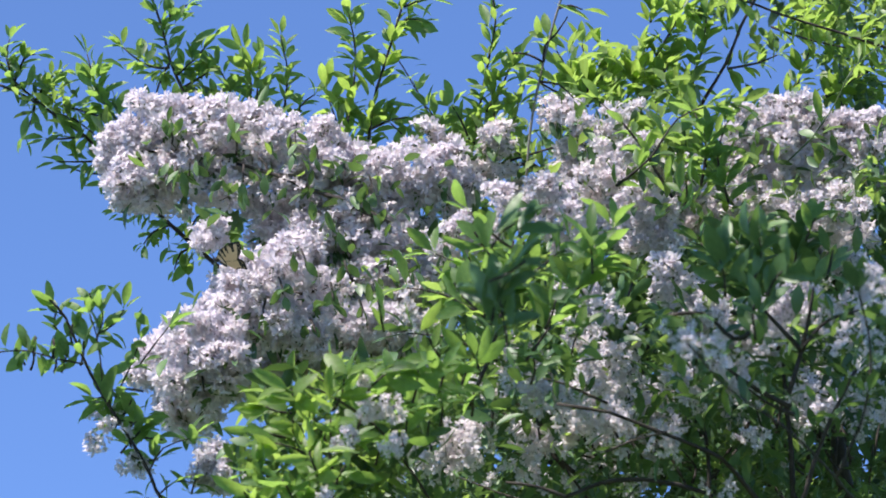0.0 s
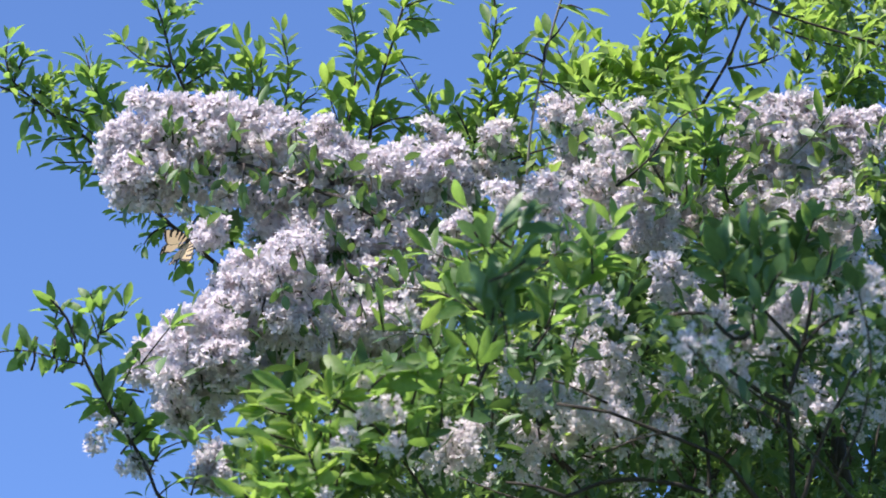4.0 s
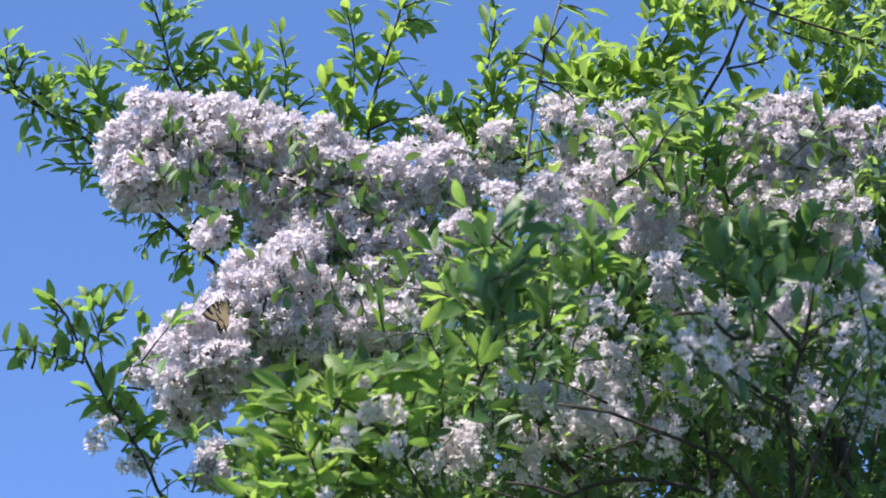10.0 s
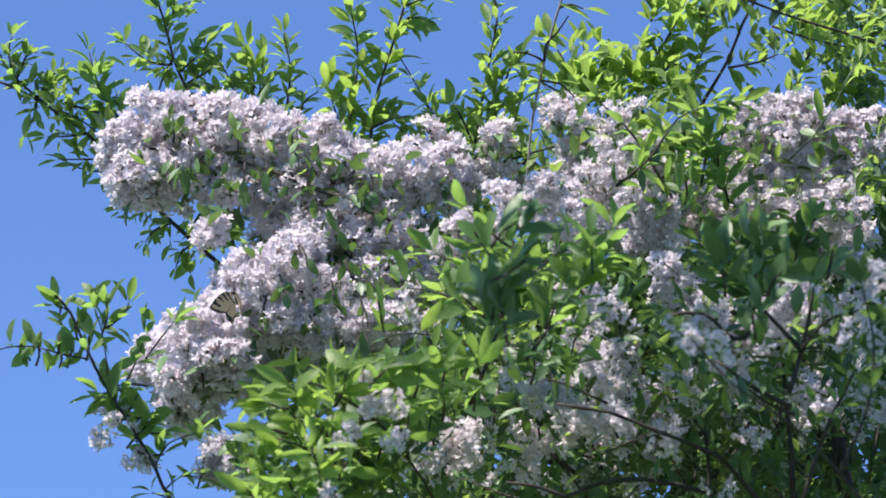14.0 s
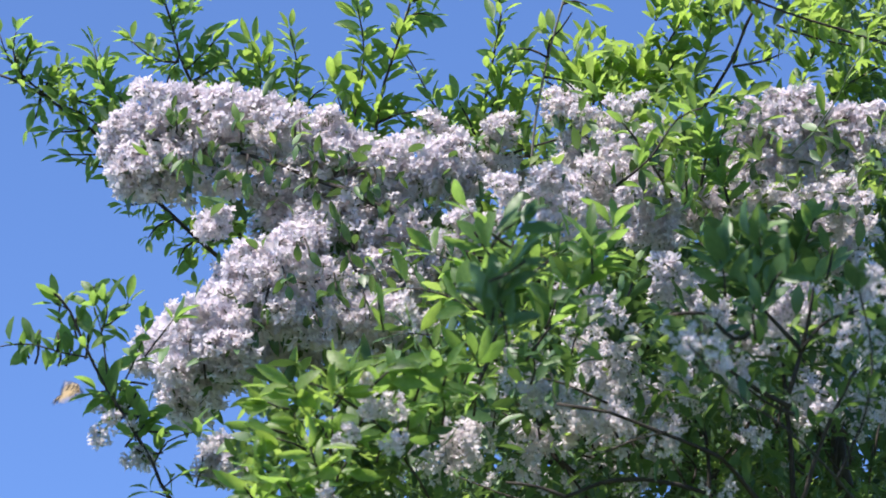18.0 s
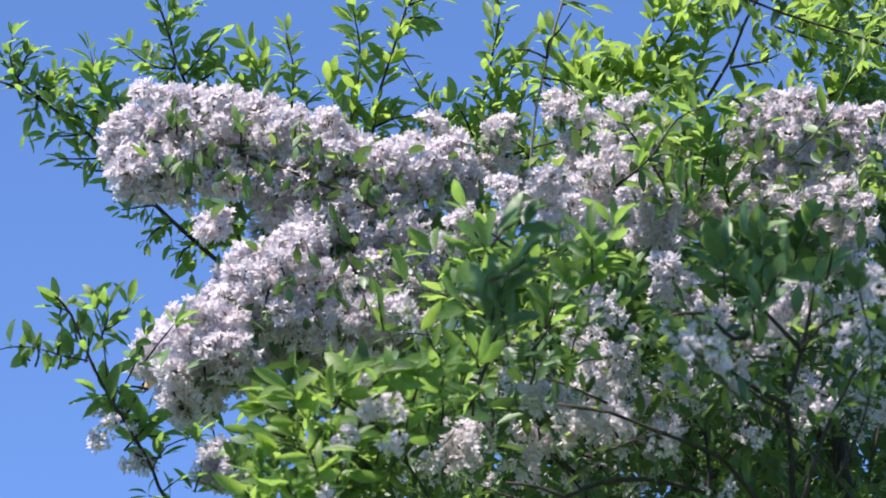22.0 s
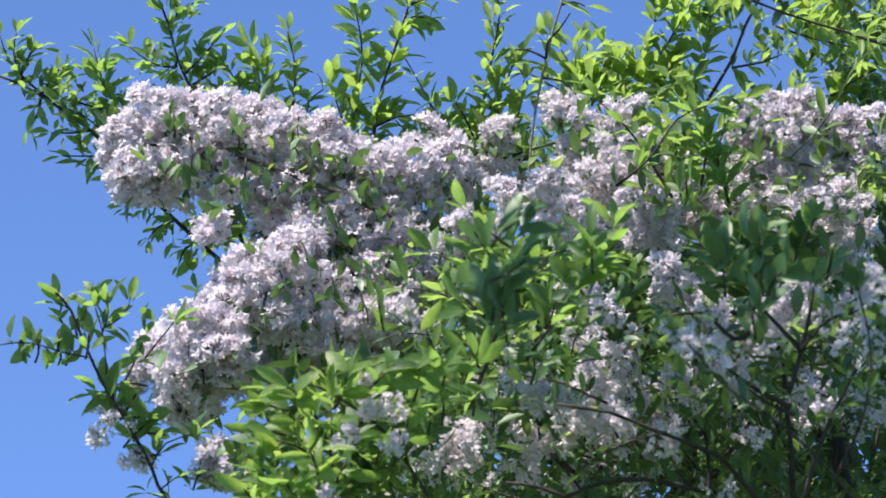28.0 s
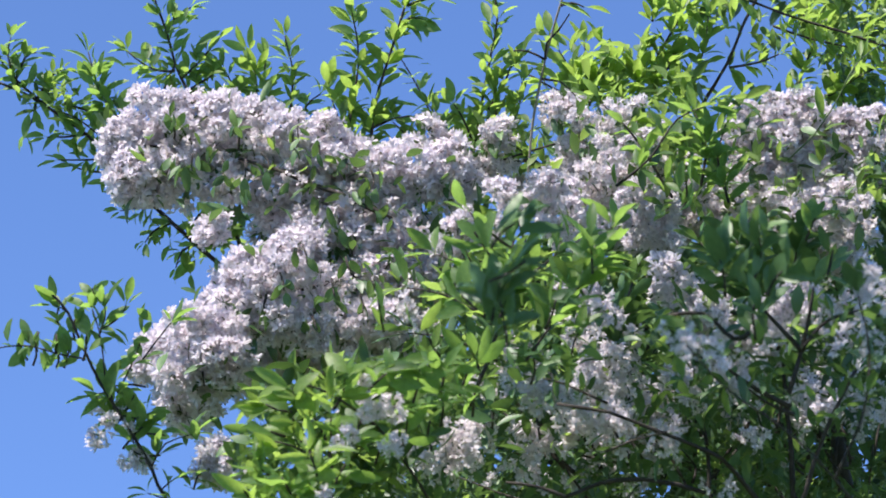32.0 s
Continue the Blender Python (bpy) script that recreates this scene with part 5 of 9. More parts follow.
near_bough.shoot([(0.479, 0.077, -0.4), (0.46, 0.152, -0.4), (0.474, 0.209, -0.4)], leaves=7, size=0.044, per=4, mat=FRESH)
near_bough.shoot([(0.39, 0.087, -0.3), (0.323, 0.193, -0.3), (0.265, 0.251, -0.3)], leaves=7, size=0.05, per=2, mat=FRESH)
near_bough.foliage([(0.296, -0.031), (0.489, 0.001), (0.5, -0.214), (0.275, -0.214)], 0.2, 0.9, 380, 0.042, young=0.1)
near_bough.foliage([(-0.041, -0.073), (0.015, -0.008), (0.108, -0.027), (0.275, -0.008), (0.312, -0.046), (0.294, -0.185), (0.108, -0.297), (-0.041, -0.185)], -0.65, -0.1, 460, 0.042, young=0.3)
near_bough.foliage([(0.323, -0.083), (0.472, 0.01), (0.622, 0.001), (0.65, -0.13), (0.575, -0.186), (0.342, -0.167)], -0.9, -0.1, 220, 0.04, young=0.1)
near_bough.foliage([(0.347, 0.176), (0.434, 0.254), (0.512, 0.176), (0.493, 0.059), (0.366, 0.04)], -0.4, 0, 100, 0.046, young=0.5)
near_bough.foliage([(0.035, -0.193), (0.404, -0.115), (0.772, -0.115), (0.772, -0.445), (-0.14, -0.445)], -0.7, 0.25, 2700, 0.031, young=0.05)
near_bough.foliage([(0.242, 0.203), (0.869, 0.236), (0.936, -0.223), (0.085, -0.2)], 0.5, 1.3, 2700, 0.046, young=0.2)
near_bough.foliage([(-0.113, -0.129), (0.452, -0.042), (0.876, 0.001), (0.876, -0.499), (-0.156, -0.499)], 0.3, 1.0, 9500, 0.042, young=0.0)
near_bough.bloom([(0.0, -0.31, -0.75), (0.05, -0.32, -0.75), (0.012, -0.377, -0.75)], 0.04, 16, leaves=6, big=0.85)
near_bough.bloom([(-0.122, -0.364, -0.65), (-0.086, -0.374, -0.65)], 0.055, 8, leaves=6, big=0.8)
near_bough.bloom([(0.108, -0.335, -0.5), (0.164, -0.354, -0.5)], 0.049, 8, leaves=6)
near_bough.bloom([(0.234, -0.2, -0.65), (0.279, -0.182, -0.65), (0.298, -0.145, -0.65)], 0.056, 12, leaves=4, big=0.85)
near_bough.bloom([(0.354, -0.036, -0.65), (0.371, -0.068, -0.65)], 0.015, 7, leaves=1)
near_bough.bloom([(0.462, -0.136, -0.65), (0.508, -0.163, -0.65), (0.535, -0.191, -0.65)], 0.065, 20, leaves=14, big=0.8)
near_bough.bloom([(0.53, -0.109, -0.6), (0.585, -0.119, -0.6)], 0.049, 15, leaves=6)
near_bough.bloom([(0.654, -0.237, -0.65), (0.681, -0.273, -0.65)], 0.042, 5, leaves=2, big=0.8)
near_bough.bloom([(0.594, -0.26, -0.5), (0.631, -0.279, -0.5)], 0.036, 8, leaves=4)
near_bough.bloom([(0.199, -0.266, -0.6), (0.236, -0.257, -0.6), (0.282, -0.284, -0.6)], 0.036, 12, leaves=4)
near_bough.bloom([(0.4, -0.1, -0.6), (0.46, -0.13, -0.6), (0.55, -0.145, -0.6)], 0.035, 28, leaves=4, big=0.95)
near_bough.bloom([(0.102, -0.191, -0.3), (0.15, -0.191, -0.3)], 0.036, 7, leaves=4)
near_bough.bloom([(0.214, -0.075, -0.4), (0.261, -0.094, -0.4)], 0.036, 8, leaves=4)
near_bough.bloom([(0.328, -0.311, -0.4), (0.394, -0.283, -0.4)], 0.042, 11, leaves=6)
near_bough.bloom([(0.495, -0.306, -0.3), (0.534, -0.287, -0.3)], 0.036, 7, leaves=6)
near_bough.bloom([(-0.04, -0.1, -0.6), (-0.031, -0.128, -0.6)], 0.022, 4, leaves=2)
near_bough.bloom([(-0.136, -0.283, -0.4), (-0.08, -0.34, -0.4), (-0.023, -0.311, -0.4)], 0.036, 11, leaves=6)
near_bough.bloom([(0.265, -0.335, -0.3), (0.351, -0.373, -0.3)], 0.036, 8, leaves=6)
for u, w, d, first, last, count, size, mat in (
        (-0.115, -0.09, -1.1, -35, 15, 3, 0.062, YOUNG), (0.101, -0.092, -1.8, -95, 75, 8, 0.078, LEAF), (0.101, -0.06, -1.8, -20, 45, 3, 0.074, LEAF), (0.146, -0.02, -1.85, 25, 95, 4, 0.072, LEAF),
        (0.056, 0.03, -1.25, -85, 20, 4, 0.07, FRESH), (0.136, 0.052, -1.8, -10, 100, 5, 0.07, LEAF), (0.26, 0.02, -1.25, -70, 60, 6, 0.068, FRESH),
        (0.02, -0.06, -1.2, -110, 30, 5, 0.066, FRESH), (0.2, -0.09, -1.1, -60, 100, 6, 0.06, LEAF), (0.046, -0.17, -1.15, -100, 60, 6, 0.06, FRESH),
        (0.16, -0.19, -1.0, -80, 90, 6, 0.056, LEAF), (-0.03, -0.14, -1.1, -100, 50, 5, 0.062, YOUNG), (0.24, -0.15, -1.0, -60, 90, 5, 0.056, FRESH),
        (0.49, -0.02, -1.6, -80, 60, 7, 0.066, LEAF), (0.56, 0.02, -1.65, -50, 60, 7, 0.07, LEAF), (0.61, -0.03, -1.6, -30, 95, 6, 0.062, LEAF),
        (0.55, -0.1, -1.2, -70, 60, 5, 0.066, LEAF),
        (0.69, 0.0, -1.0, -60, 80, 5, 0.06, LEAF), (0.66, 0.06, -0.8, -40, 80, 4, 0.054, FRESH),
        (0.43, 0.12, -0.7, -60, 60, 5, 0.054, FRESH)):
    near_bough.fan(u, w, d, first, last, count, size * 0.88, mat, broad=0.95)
near_bough.shoot([(0.545, -0.423, -0.04), (0.454, -0.385, -0.02), (0.329, -0.331, 0.02)], leaves=2, size=0.045, r0=0.0026, r1=0.0012, start=0.6)
near_bough.shoot([(0.18, -0.311, -0.34), (0.089, -0.231, -0.32), (0.045, -0.167, -0.28)], leaves=2, size=0.045, r0=0.0027, r1=0.0012, start=0.6)
near_bough.shoot([(0.685, -0.401, -0.49), (0.635, -0.336, -0.47), (0.619, -0.244, -0.43)], leaves=2, size=0.045, r0=0.0020, r1=0.0012, start=0.6)
near_bough.shoot([(0.602, -0.432, -0.48), (0.559, -0.409, -0.46), (0.548, -0.361, -0.42)], leaves=2, size=0.045, r0=0.0025, r1=0.0012, start=0.6)
near_bough.shoot([(0.705, -0.336, -0.58), (0.716, -0.282, -0.56), (0.747, -0.223, -0.52)], leaves=2, size=0.045, r0=0.0020, r1=0.0012, start=0.6)
near_bough.shoot([(0.553, -0.338, -0.38), (0.575, -0.245, -0.36), (0.6, -0.169, -0.32)], leaves=2, size=0.045, r0=0.0026, r1=0.0012, start=0.6)
near_bough.shoot([(0.713, -0.439, -0.35), (0.725, -0.365, -0.33), (0.732, -0.321, -0.29)], leaves=2, size=0.045, r0=0.0021, r1=0.0012, start=0.6)
near_bough.shoot([(0.253, -0.433, -0.46), (0.209, -0.372, -0.44), (0.163, -0.289, -0.4)], leaves=2, size=0.045, r0=0.0026, r1=0.0012, start=0.6)
near_bough.shoot([(0.445, -0.396, -0.05), (0.392, -0.346, -0.03), (0.37, -0.294, 0.01)], leaves=2, size=0.045, r0=0.0029, r1=0.0012, start=0.6)
near_bough.shoot([(0.245, -0.341, -0.11), (0.208, -0.326, -0.09), (0.159, -0.299, -0.05)], leaves=2, size=0.045, r0=0.0028, r1=0.0012, start=0.6)
near_bough.shoot([(0.428, -0.391, -0.54), (0.486, -0.328, -0.52), (0.516, -0.268, -0.48)], leaves=2, size=0.045, r0=0.0031, r1=0.0012, start=0.6)
near_bough.shoot([(0.176, -0.42, -0.58), (0.108, -0.405, -0.56), (0.027, -0.376, -0.52)], leaves=2, size=0.045, r0=0.0023, r1=0.0012, start=0.6)
near_bough.shoot([(0.429, -0.324, -0.01), (0.408, -0.281, 0.01), (0.339, -0.243, 0.05)], leaves=2, size=0.045, r0=0.0032, r1=0.0012, start=0.6)
near_bough.shoot([(0.583, -0.36, -0.4), (0.564, -0.305, -0.38), (0.536, -0.249, -0.34)], leaves=2, size=0.045, r0=0.0028, r1=0.0012, start=0.6)
near_bough.shoot([(0.211, -0.343, -0.05), (0.186, -0.258, -0.03), (0.142, -0.164, 0.01)], leaves=2, size=0.045, r0=0.0039, r1=0.0012, start=0.6)
near_bough.shoot([(0.364, -0.397, -0.4), (0.371, -0.328, -0.38), (0.335, -0.27, -0.34)], leaves=2, size=0.045, r0=0.0024, r1=0.0012, start=0.6)
near_bough.shoot([(0.687, -0.377, -0.06), (0.697, -0.325, -0.04), (0.725, -0.266, 0)], leaves=2, size=0.045, r0=0.0038, r1=0.0012, start=0.6)
near_bough.shoot([(0.677, -0.359, -0.01), (0.623, -0.276, 0.01), (0.568, -0.192, 0.05)], leaves=2, size=0.045, r0=0.0024, r1=0.0012, start=0.6)
near_bough.shoot([(0.658, -0.442, -0.27), (0.579, -0.416, -0.25), (0.489, -0.365, -0.21)], leaves=2, size=0.045, r0=0.0033, r1=0.0012, start=0.6)
near_bough.shoot([(0.725, -0.34, -0.21), (0.654, -0.259, -0.19), (0.618, -0.18, -0.15)], leaves=2, size=0.045, r0=0.0036, r1=0.0012, start=0.6)
near_bough.shoot([(0.288, -0.407, -0.16), (0.275, -0.369, -0.14), (0.225, -0.354, -0.1)], leaves=2, size=0.045, r0=0.0044, r1=0.0012, start=0.6)
near_bough.shoot([(0.441, -0.376, -0.31), (0.37, -0.357, -0.29), (0.324, -0.315, -0.25)], leaves=2, size=0.045, r0=0.0020, r1=0.0012, start=0.6)
near_bough.shoot([(0.394, -0.332, -0.31), (0.349, -0.311, -0.29), (0.3, -0.304, -0.25)], leaves=2, size=0.045, r0=0.0027, r1=0.0012, start=0.6)
near_bough.shoot([(0.454, -0.437, -0.39), (0.46, -0.372, -0.37), (0.471, -0.326, -0.33)], leaves=2, size=0.045, r0=0.0030, r1=0.0012, start=0.6)
near_bough.shoot([(0.426, -0.31, -0.51), (0.4, -0.274, -0.49), (0.413, -0.235, -0.45)], leaves=2, size=0.045, r0=0.0035, r1=0.0012, start=0.6)
near_bough.shoot([(0.246, -0.407, 0.02), (0.266, -0.355, 0.04), (0.291, -0.291, 0.08)], leaves=2, size=0.045, r0=0.0030, r1=0.0012, start=0.6)
near_bough.shoot([(0.678, -0.318, -0.18), (0.617, -0.261, -0.16), (0.574, -0.175, -0.12)], leaves=2, size=0.045, r0=0.0032, r1=0.0012, start=0.6)
near_bough.shoot([(0.313, -0.354, -0.51), (0.27, -0.286, -0.49), (0.196, -0.246, -0.45)], leaves=2, size=0.045, r0=0.0033, r1=0.0012, start=0.6)
near_bough.shoot([(0.326, -0.455, -0.05), (0.34, -0.41, -0.03), (0.376, -0.359, 0.01)], leaves=2, size=0.045, r0=0.0032, r1=0.0012, start=0.6)
near_bough.shoot([(0.556, -0.398, -0.08), (0.574, -0.363, -0.06), (0.583, -0.314, -0.02)], leaves=2, size=0.045, r0=0.0021, r1=0.0012, start=0.6)
near_bough.shoot([(0.374, -0.413, -0.03), (0.385, -0.372, -0.01), (0.357, -0.327, 0.03)], leaves=2, size=0.045, r0=0.0020, r1=0.0012, start=0.6)
near_bough.shoot([(0.629, -0.362, -0.2), (0.631, -0.286, -0.18), (0.638, -0.199, -0.14)], leaves=2, size=0.045, r0=0.0038, r1=0.0012, start=0.6)
near_bough.shoot([(0.715, -0.374, -0.07), (0.704, -0.321, -0.05), (0.681, -0.27, -0.01)], leaves=2, size=0.045, r0=0.0028, r1=0.0012, start=0.6)
near_bough.shoot([(0.261, -0.418, 0.02), (0.145, -0.342, 0.04), (0.072, -0.283, 0.08)], leaves=2, size=0.045, r0=0.0040, r1=0.0012, start=0.6)
near_bough.shoot([(0.604, -0.38, -0.58), (0.536, -0.322, -0.56), (0.511, -0.246, -0.52)], leaves=2, size=0.045, r0=0.0025, r1=0.0012, start=0.6)
near_bough.shoot([(0.555, -0.455, -0.1), (0.512, -0.409, -0.08), (0.503, -0.381, -0.04)], leaves=2, size=0.045, r0=0.0040, r1=0.0012, start=0.6)
near_bough.shoot([(0.192, -0.326, -0.21), (0.118, -0.301, -0.19), (0.019, -0.255, -0.15)], leaves=2, size=0.045, r0=0.0023, r1=0.0012, start=0.6)
near_bough.shoot([(0.418, -0.344, -0.18), (0.319, -0.322, -0.16), (0.256, -0.313, -0.12)], leaves=2, size=0.045, r0=0.0034, r1=0.0012, start=0.6)
near_bough.shoot([(0.588, -0.351, 0.06), (0.537, -0.293, 0.08), (0.512, -0.219, 0.12)], leaves=2, size=0.045, r0=0.0033, r1=0.0012, start=0.6)
near_bough.shoot([(0.229, -0.324, -0.34), (0.188, -0.249, -0.32), (0.186, -0.165, -0.28)], leaves=2, size=0.045, r0=0.0022, r1=0.0012, start=0.6)
near_bough.shoot([(0.222, -0.377, -0.43), (0.146, -0.309, -0.41), (0.067, -0.249, -0.37)], leaves=2, size=0.045, r0=0.0041, r1=0.0012, start=0.6)
near_bough.shoot([(0.747, -0.37, -0.04), (0.72, -0.281, -0.02), (0.662, -0.215, 0.02)], leaves=2, size=0.045, r0=0.0036, r1=0.0012, start=0.6)
near_bough.shoot([(0.36, -0.322, -0.37), (0.319, -0.258, -0.35), (0.258, -0.202, -0.31)], leaves=2, size=0.045, r0=0.0027, r1=0.0012, start=0.6)
near_bough.shoot([(0.528, -0.44, -0.35), (0.479, -0.424, -0.33), (0.441, -0.431, -0.29)], leaves=2, size=0.045, r0=0.0021, r1=0.0012, start=0.6)
near_bough.shoot([(0.285, -0.307, 0.02), (0.318, -0.26, 0.04), (0.373, -0.189, 0.08)], leaves=2, size=0.045, r0=0.0043, r1=0.0012, start=0.6)
near_bough.shoot([(0.337, -0.354, -0.47), (0.286, -0.278, -0.45), (0.268, -0.216, -0.41)], leaves=2, size=0.045, r0=0.0027, r1=0.0012, start=0.6)
near_bough.shoot([(0.243, -0.328, -0.44), (0.2, -0.257, -0.42), (0.175, -0.213, -0.38)], leaves=2, size=0.045, r0=0.0021, r1=0.0012, start=0.6)
near_bough.shoot([(0.415, -0.414, -0.49), (0.37, -0.336, -0.47), (0.304, -0.276, -0.43)], leaves=2, size=0.045, r0=0.0025, r1=0.0012, start=0.6)
near_bough.shoot([(0.159, -0.313, -0.55), (0.155, -0.252, -0.53), (0.181, -0.199, -0.49)], leaves=2, size=0.045, r0=0.0022, r1=0.0012, start=0.6)
near_bough.shoot([(0.776, -0.376, -0.06), (0.817, -0.327, -0.04), (0.837, -0.293, 0)], leaves=2, size=0.045, r0=0.0032, r1=0.0012, start=0.6)
near_bough.shoot([(0.413, -0.388, -0.48), (0.42, -0.361, -0.46), (0.385, -0.324, -0.42)], leaves=2, size=0.045, r0=0.0026, r1=0.0012, start=0.6)
near_bough.shoot([(0.638, -0.304, -0.27), (0.536, -0.268, -0.25), (0.479, -0.214, -0.21)], leaves=2, size=0.045, r0=0.0031, r1=0.0012, start=0.6)
near_bough.shoot([(0.565, -0.452, 0.07), (0.514, -0.415, 0.09), (0.462, -0.404, 0.13)], leaves=2, size=0.045, r0=0.0028, r1=0.0012, start=0.6)
near_bough.shoot([(0.225, -0.393, 0.04), (0.132, -0.364, 0.06), (0.045, -0.344, 0.1)], leaves=2, size=0.045, r0=0.0031, r1=0.0012, start=0.6)
near_bough.shoot([(0.596, -0.362, -0.51), (0.563, -0.336, -0.49), (0.525, -0.333, -0.45)], leaves=2, size=0.045, r0=0.0032, r1=0.0012, start=0.6)
near_bough.shoot([(0.619, -0.329, -0.32), (0.596, -0.314, -0.3), (0.544, -0.273, -0.26)], leaves=2, size=0.045, r0=0.0037, r1=0.0012, start=0.6)
near_bough.shoot([(0.311, -0.361, -0.43), (0.201, -0.337, -0.41), (0.132, -0.299, -0.37)], leaves=2, size=0.045, r0=0.0029, r1=0.0012, start=0.6)
near_bough.shoot([(0.607, -0.283, -0.4), (0.584, -0.198, -0.38), (0.533, -0.105, -0.34)], leaves=2, size=0.045, r0=0.0044, r1=0.0012, start=0.6)
near_bough.shoot([(0.581, -0.395, -0.41), (0.509, -0.317, -0.39), (0.456, -0.259, -0.35)], leaves=2, size=0.045, r0=0.0032, r1=0.0012, start=0.6)
near_bough.shoot([(0.349, -0.296, -0.22), (0.345, -0.212, -0.2), (0.308, -0.133, -0.16)], leaves=2, size=0.045, r0=0.0026, r1=0.0012, start=0.6)
near_bough.shoot([(0.732, -0.293, -0.23), (0.716, -0.263, -0.21), (0.694, -0.216, -0.17)], leaves=2, size=0.045, r0=0.0038, r1=0.0012, start=0.6)
near_bough.shoot([(0.202, -0.364, -0.48), (0.141, -0.289, -0.46), (0.116, -0.225, -0.42)], leaves=2, size=0.045, r0=0.0043, r1=0.0012, start=0.6)
near_bough.shoot([(0.429, -0.359, -0.29), (0.431, -0.263, -0.27), (0.426, -0.191, -0.23)], leaves=2, size=0.045, r0=0.0040, r1=0.0012, start=0.6)
near_bough.shoot([(0.424, -0.311, 0.08), (0.422, -0.264, 0.1), (0.43, -0.235, 0.14)], leaves=2, size=0.045, r0=0.0027, r1=0.0012, start=0.6)
near_bough.shoot([(0.27, -0.377, -0.35), (0.238, -0.308, -0.33), (0.177, -0.23, -0.29)], leaves=2, size=0.045, r0=0.0043, r1=0.0012, start=0.6)
near_bough.shoot([(0.186, -0.365, -0.36), (0.146, -0.315, -0.34), (0.138, -0.289, -0.3)], leaves=2, size=0.045, r0=0.0038, r1=0.0012, start=0.6)
near_bough.shoot([(0.719, -0.331, -0.04), (0.675, -0.297, -0.02), (0.602, -0.272, 0.02)], leaves=2, size=0.045, r0=0.0020, r1=0.0012, start=0.6)
near_bough.shoot([(0.448, -0.374, -0.47), (0.485, -0.323, -0.45), (0.523, -0.273, -0.41)], leaves=2, size=0.045, r0=0.0034, r1=0.0012, start=0.6)
near_bough.shoot([(0.587, -0.373, -0.05), (0.5, -0.364, -0.03), (0.41, -0.338, 0.01)], leaves=2, size=0.045, r0=0.0029, r1=0.0012, start=0.6)
near_bough.shoot([(0.514, -0.402, -0.23), (0.548, -0.364, -0.21), (0.575, -0.307, -0.17)], leaves=2, size=0.045, r0=0.0044, r1=0.0012, start=0.6)
near_bough.bloom([(0.454, -0.148, -0.5), (0.51, -0.12, -0.5), (0.575, -0.102, -0.5)], 0.045, 19, leaves=12, big=0.75)
near_bough.bloom([(0.583, -0.113, -0.4), (0.63, -0.151, -0.4), (0.678, -0.188, -0.4)], 0.045, 16, leaves=6, big=0.85)
near_bough.bloom([(0.236, -0.109, -0.6), (0.272, -0.165, -0.6), (0.254, -0.22, -0.6)], 0.05, 12, leaves=5, big=0.8)
near_bough.bloom([(0.394, -0.217, -0.4), (0.432, -0.245, -0.4), (0.47, -0.236, -0.4)], 0.04, 14, leaves=5, big=0.8)
near_bough.bloom([(0.28, -0.283, -0.4), (0.337, -0.311, -0.4), (0.394, -0.34, -0.4)], 0.045, 16, leaves=5, big=0.8)
near_bough.bloom([(0.091, -0.188, -0.4), (0.138, -0.193, -0.4), (0.167, -0.245, -0.4)], 0.035, 12, leaves=4, big=0.8)
near_bough.bloom([(0.678, -0.279, -0.5), (0.701, -0.287, -0.5)], 0.025, 7, leaves=4, big=0.7)
near_bough.foliage([(0.56, -0.149), (0.767, -0.018), (0.767, -0.431), (0.203, -0.431), (0.297, -0.3)], -0.7, -0.2, 700, 0.033, young=0.1)
near_bough.foliage([(-0.192, -0.233), (0.136, -0.14), (0.488, -0.069), (1.004, 0.025), (1.004, -0.609), (-0.192, -0.609)], 1.1, 1.5, 2600, 0.07, young=0.1)
# unseen leaves to the right and below, added to keep sky light out
near_bough.foliage([(0.867, 0.325), (1.283, 0.325), (1.283, -0.617), (0.867, -0.617)], -1.0, 1.2, 1700, 0.07, young=0.1)
near_bough.foliage([(-0.024, -0.499), (0.873, -0.499), (0.873, -0.825), (-0.024, -0.825)], -0.9, 1.2, 1300, 0.07, young=0.1)
near_bough.foliage([(0.113, -0.34), (0.763, -0.31), (0.763, -0.437), (0.113, -0.437)], -0.5, 0.1, 380, 0.026, young=0.3)

overhang = Limb([(0.744, -0.901, 0.46), (1.116, -0.259, 0), (0.962, 0.559, -0.4), (0.245, 0.866, -0.6), (-0.28, 0.893, -0.6)], 0.012, 0.004, "leafy overhanging branch, added out of view to shade the blossom", heads=RACEMES)
# leaves above the view, added to cast broken shade on the near lower right
overhang.foliage([(-0.12, 0.655), (0.122, 0.629), (-0.044, 1.023), (-0.273, 1.023)], -1.25, -0.3, 290, 0.06, young=0.1, gappy=0.0, grain=6.0)
overhang.foliage([(0.236, 0.615), (0.313, 0.606), (0.502, 0.958), (0.069, 1.031)], -1.25, -0.2, 580, 0.06, young=0.1, gappy=-0.1, grain=6.0)
overhang.foliage([(-0.17, 0.434), (0.415, 0.434), (0.347, 0.685), (-0.261, 0.685)], -2.3, -1.3, 1300, 0.06, young=0.1, gappy=-0.3)
overhang.foliage([(0.1, 0.56), (0.26, 0.56), (0.26, 0.78), (0.03, 0.78)], -1.35, -0.8, 150, 0.06, young=0.1, gappy=-0.3)
overhang.bloom([(0.43, -0.172, -1), (0.473, -0.146, -1), (0.525, -0.138, -1)], 0.04, 12, leaves=4, big=0.65)
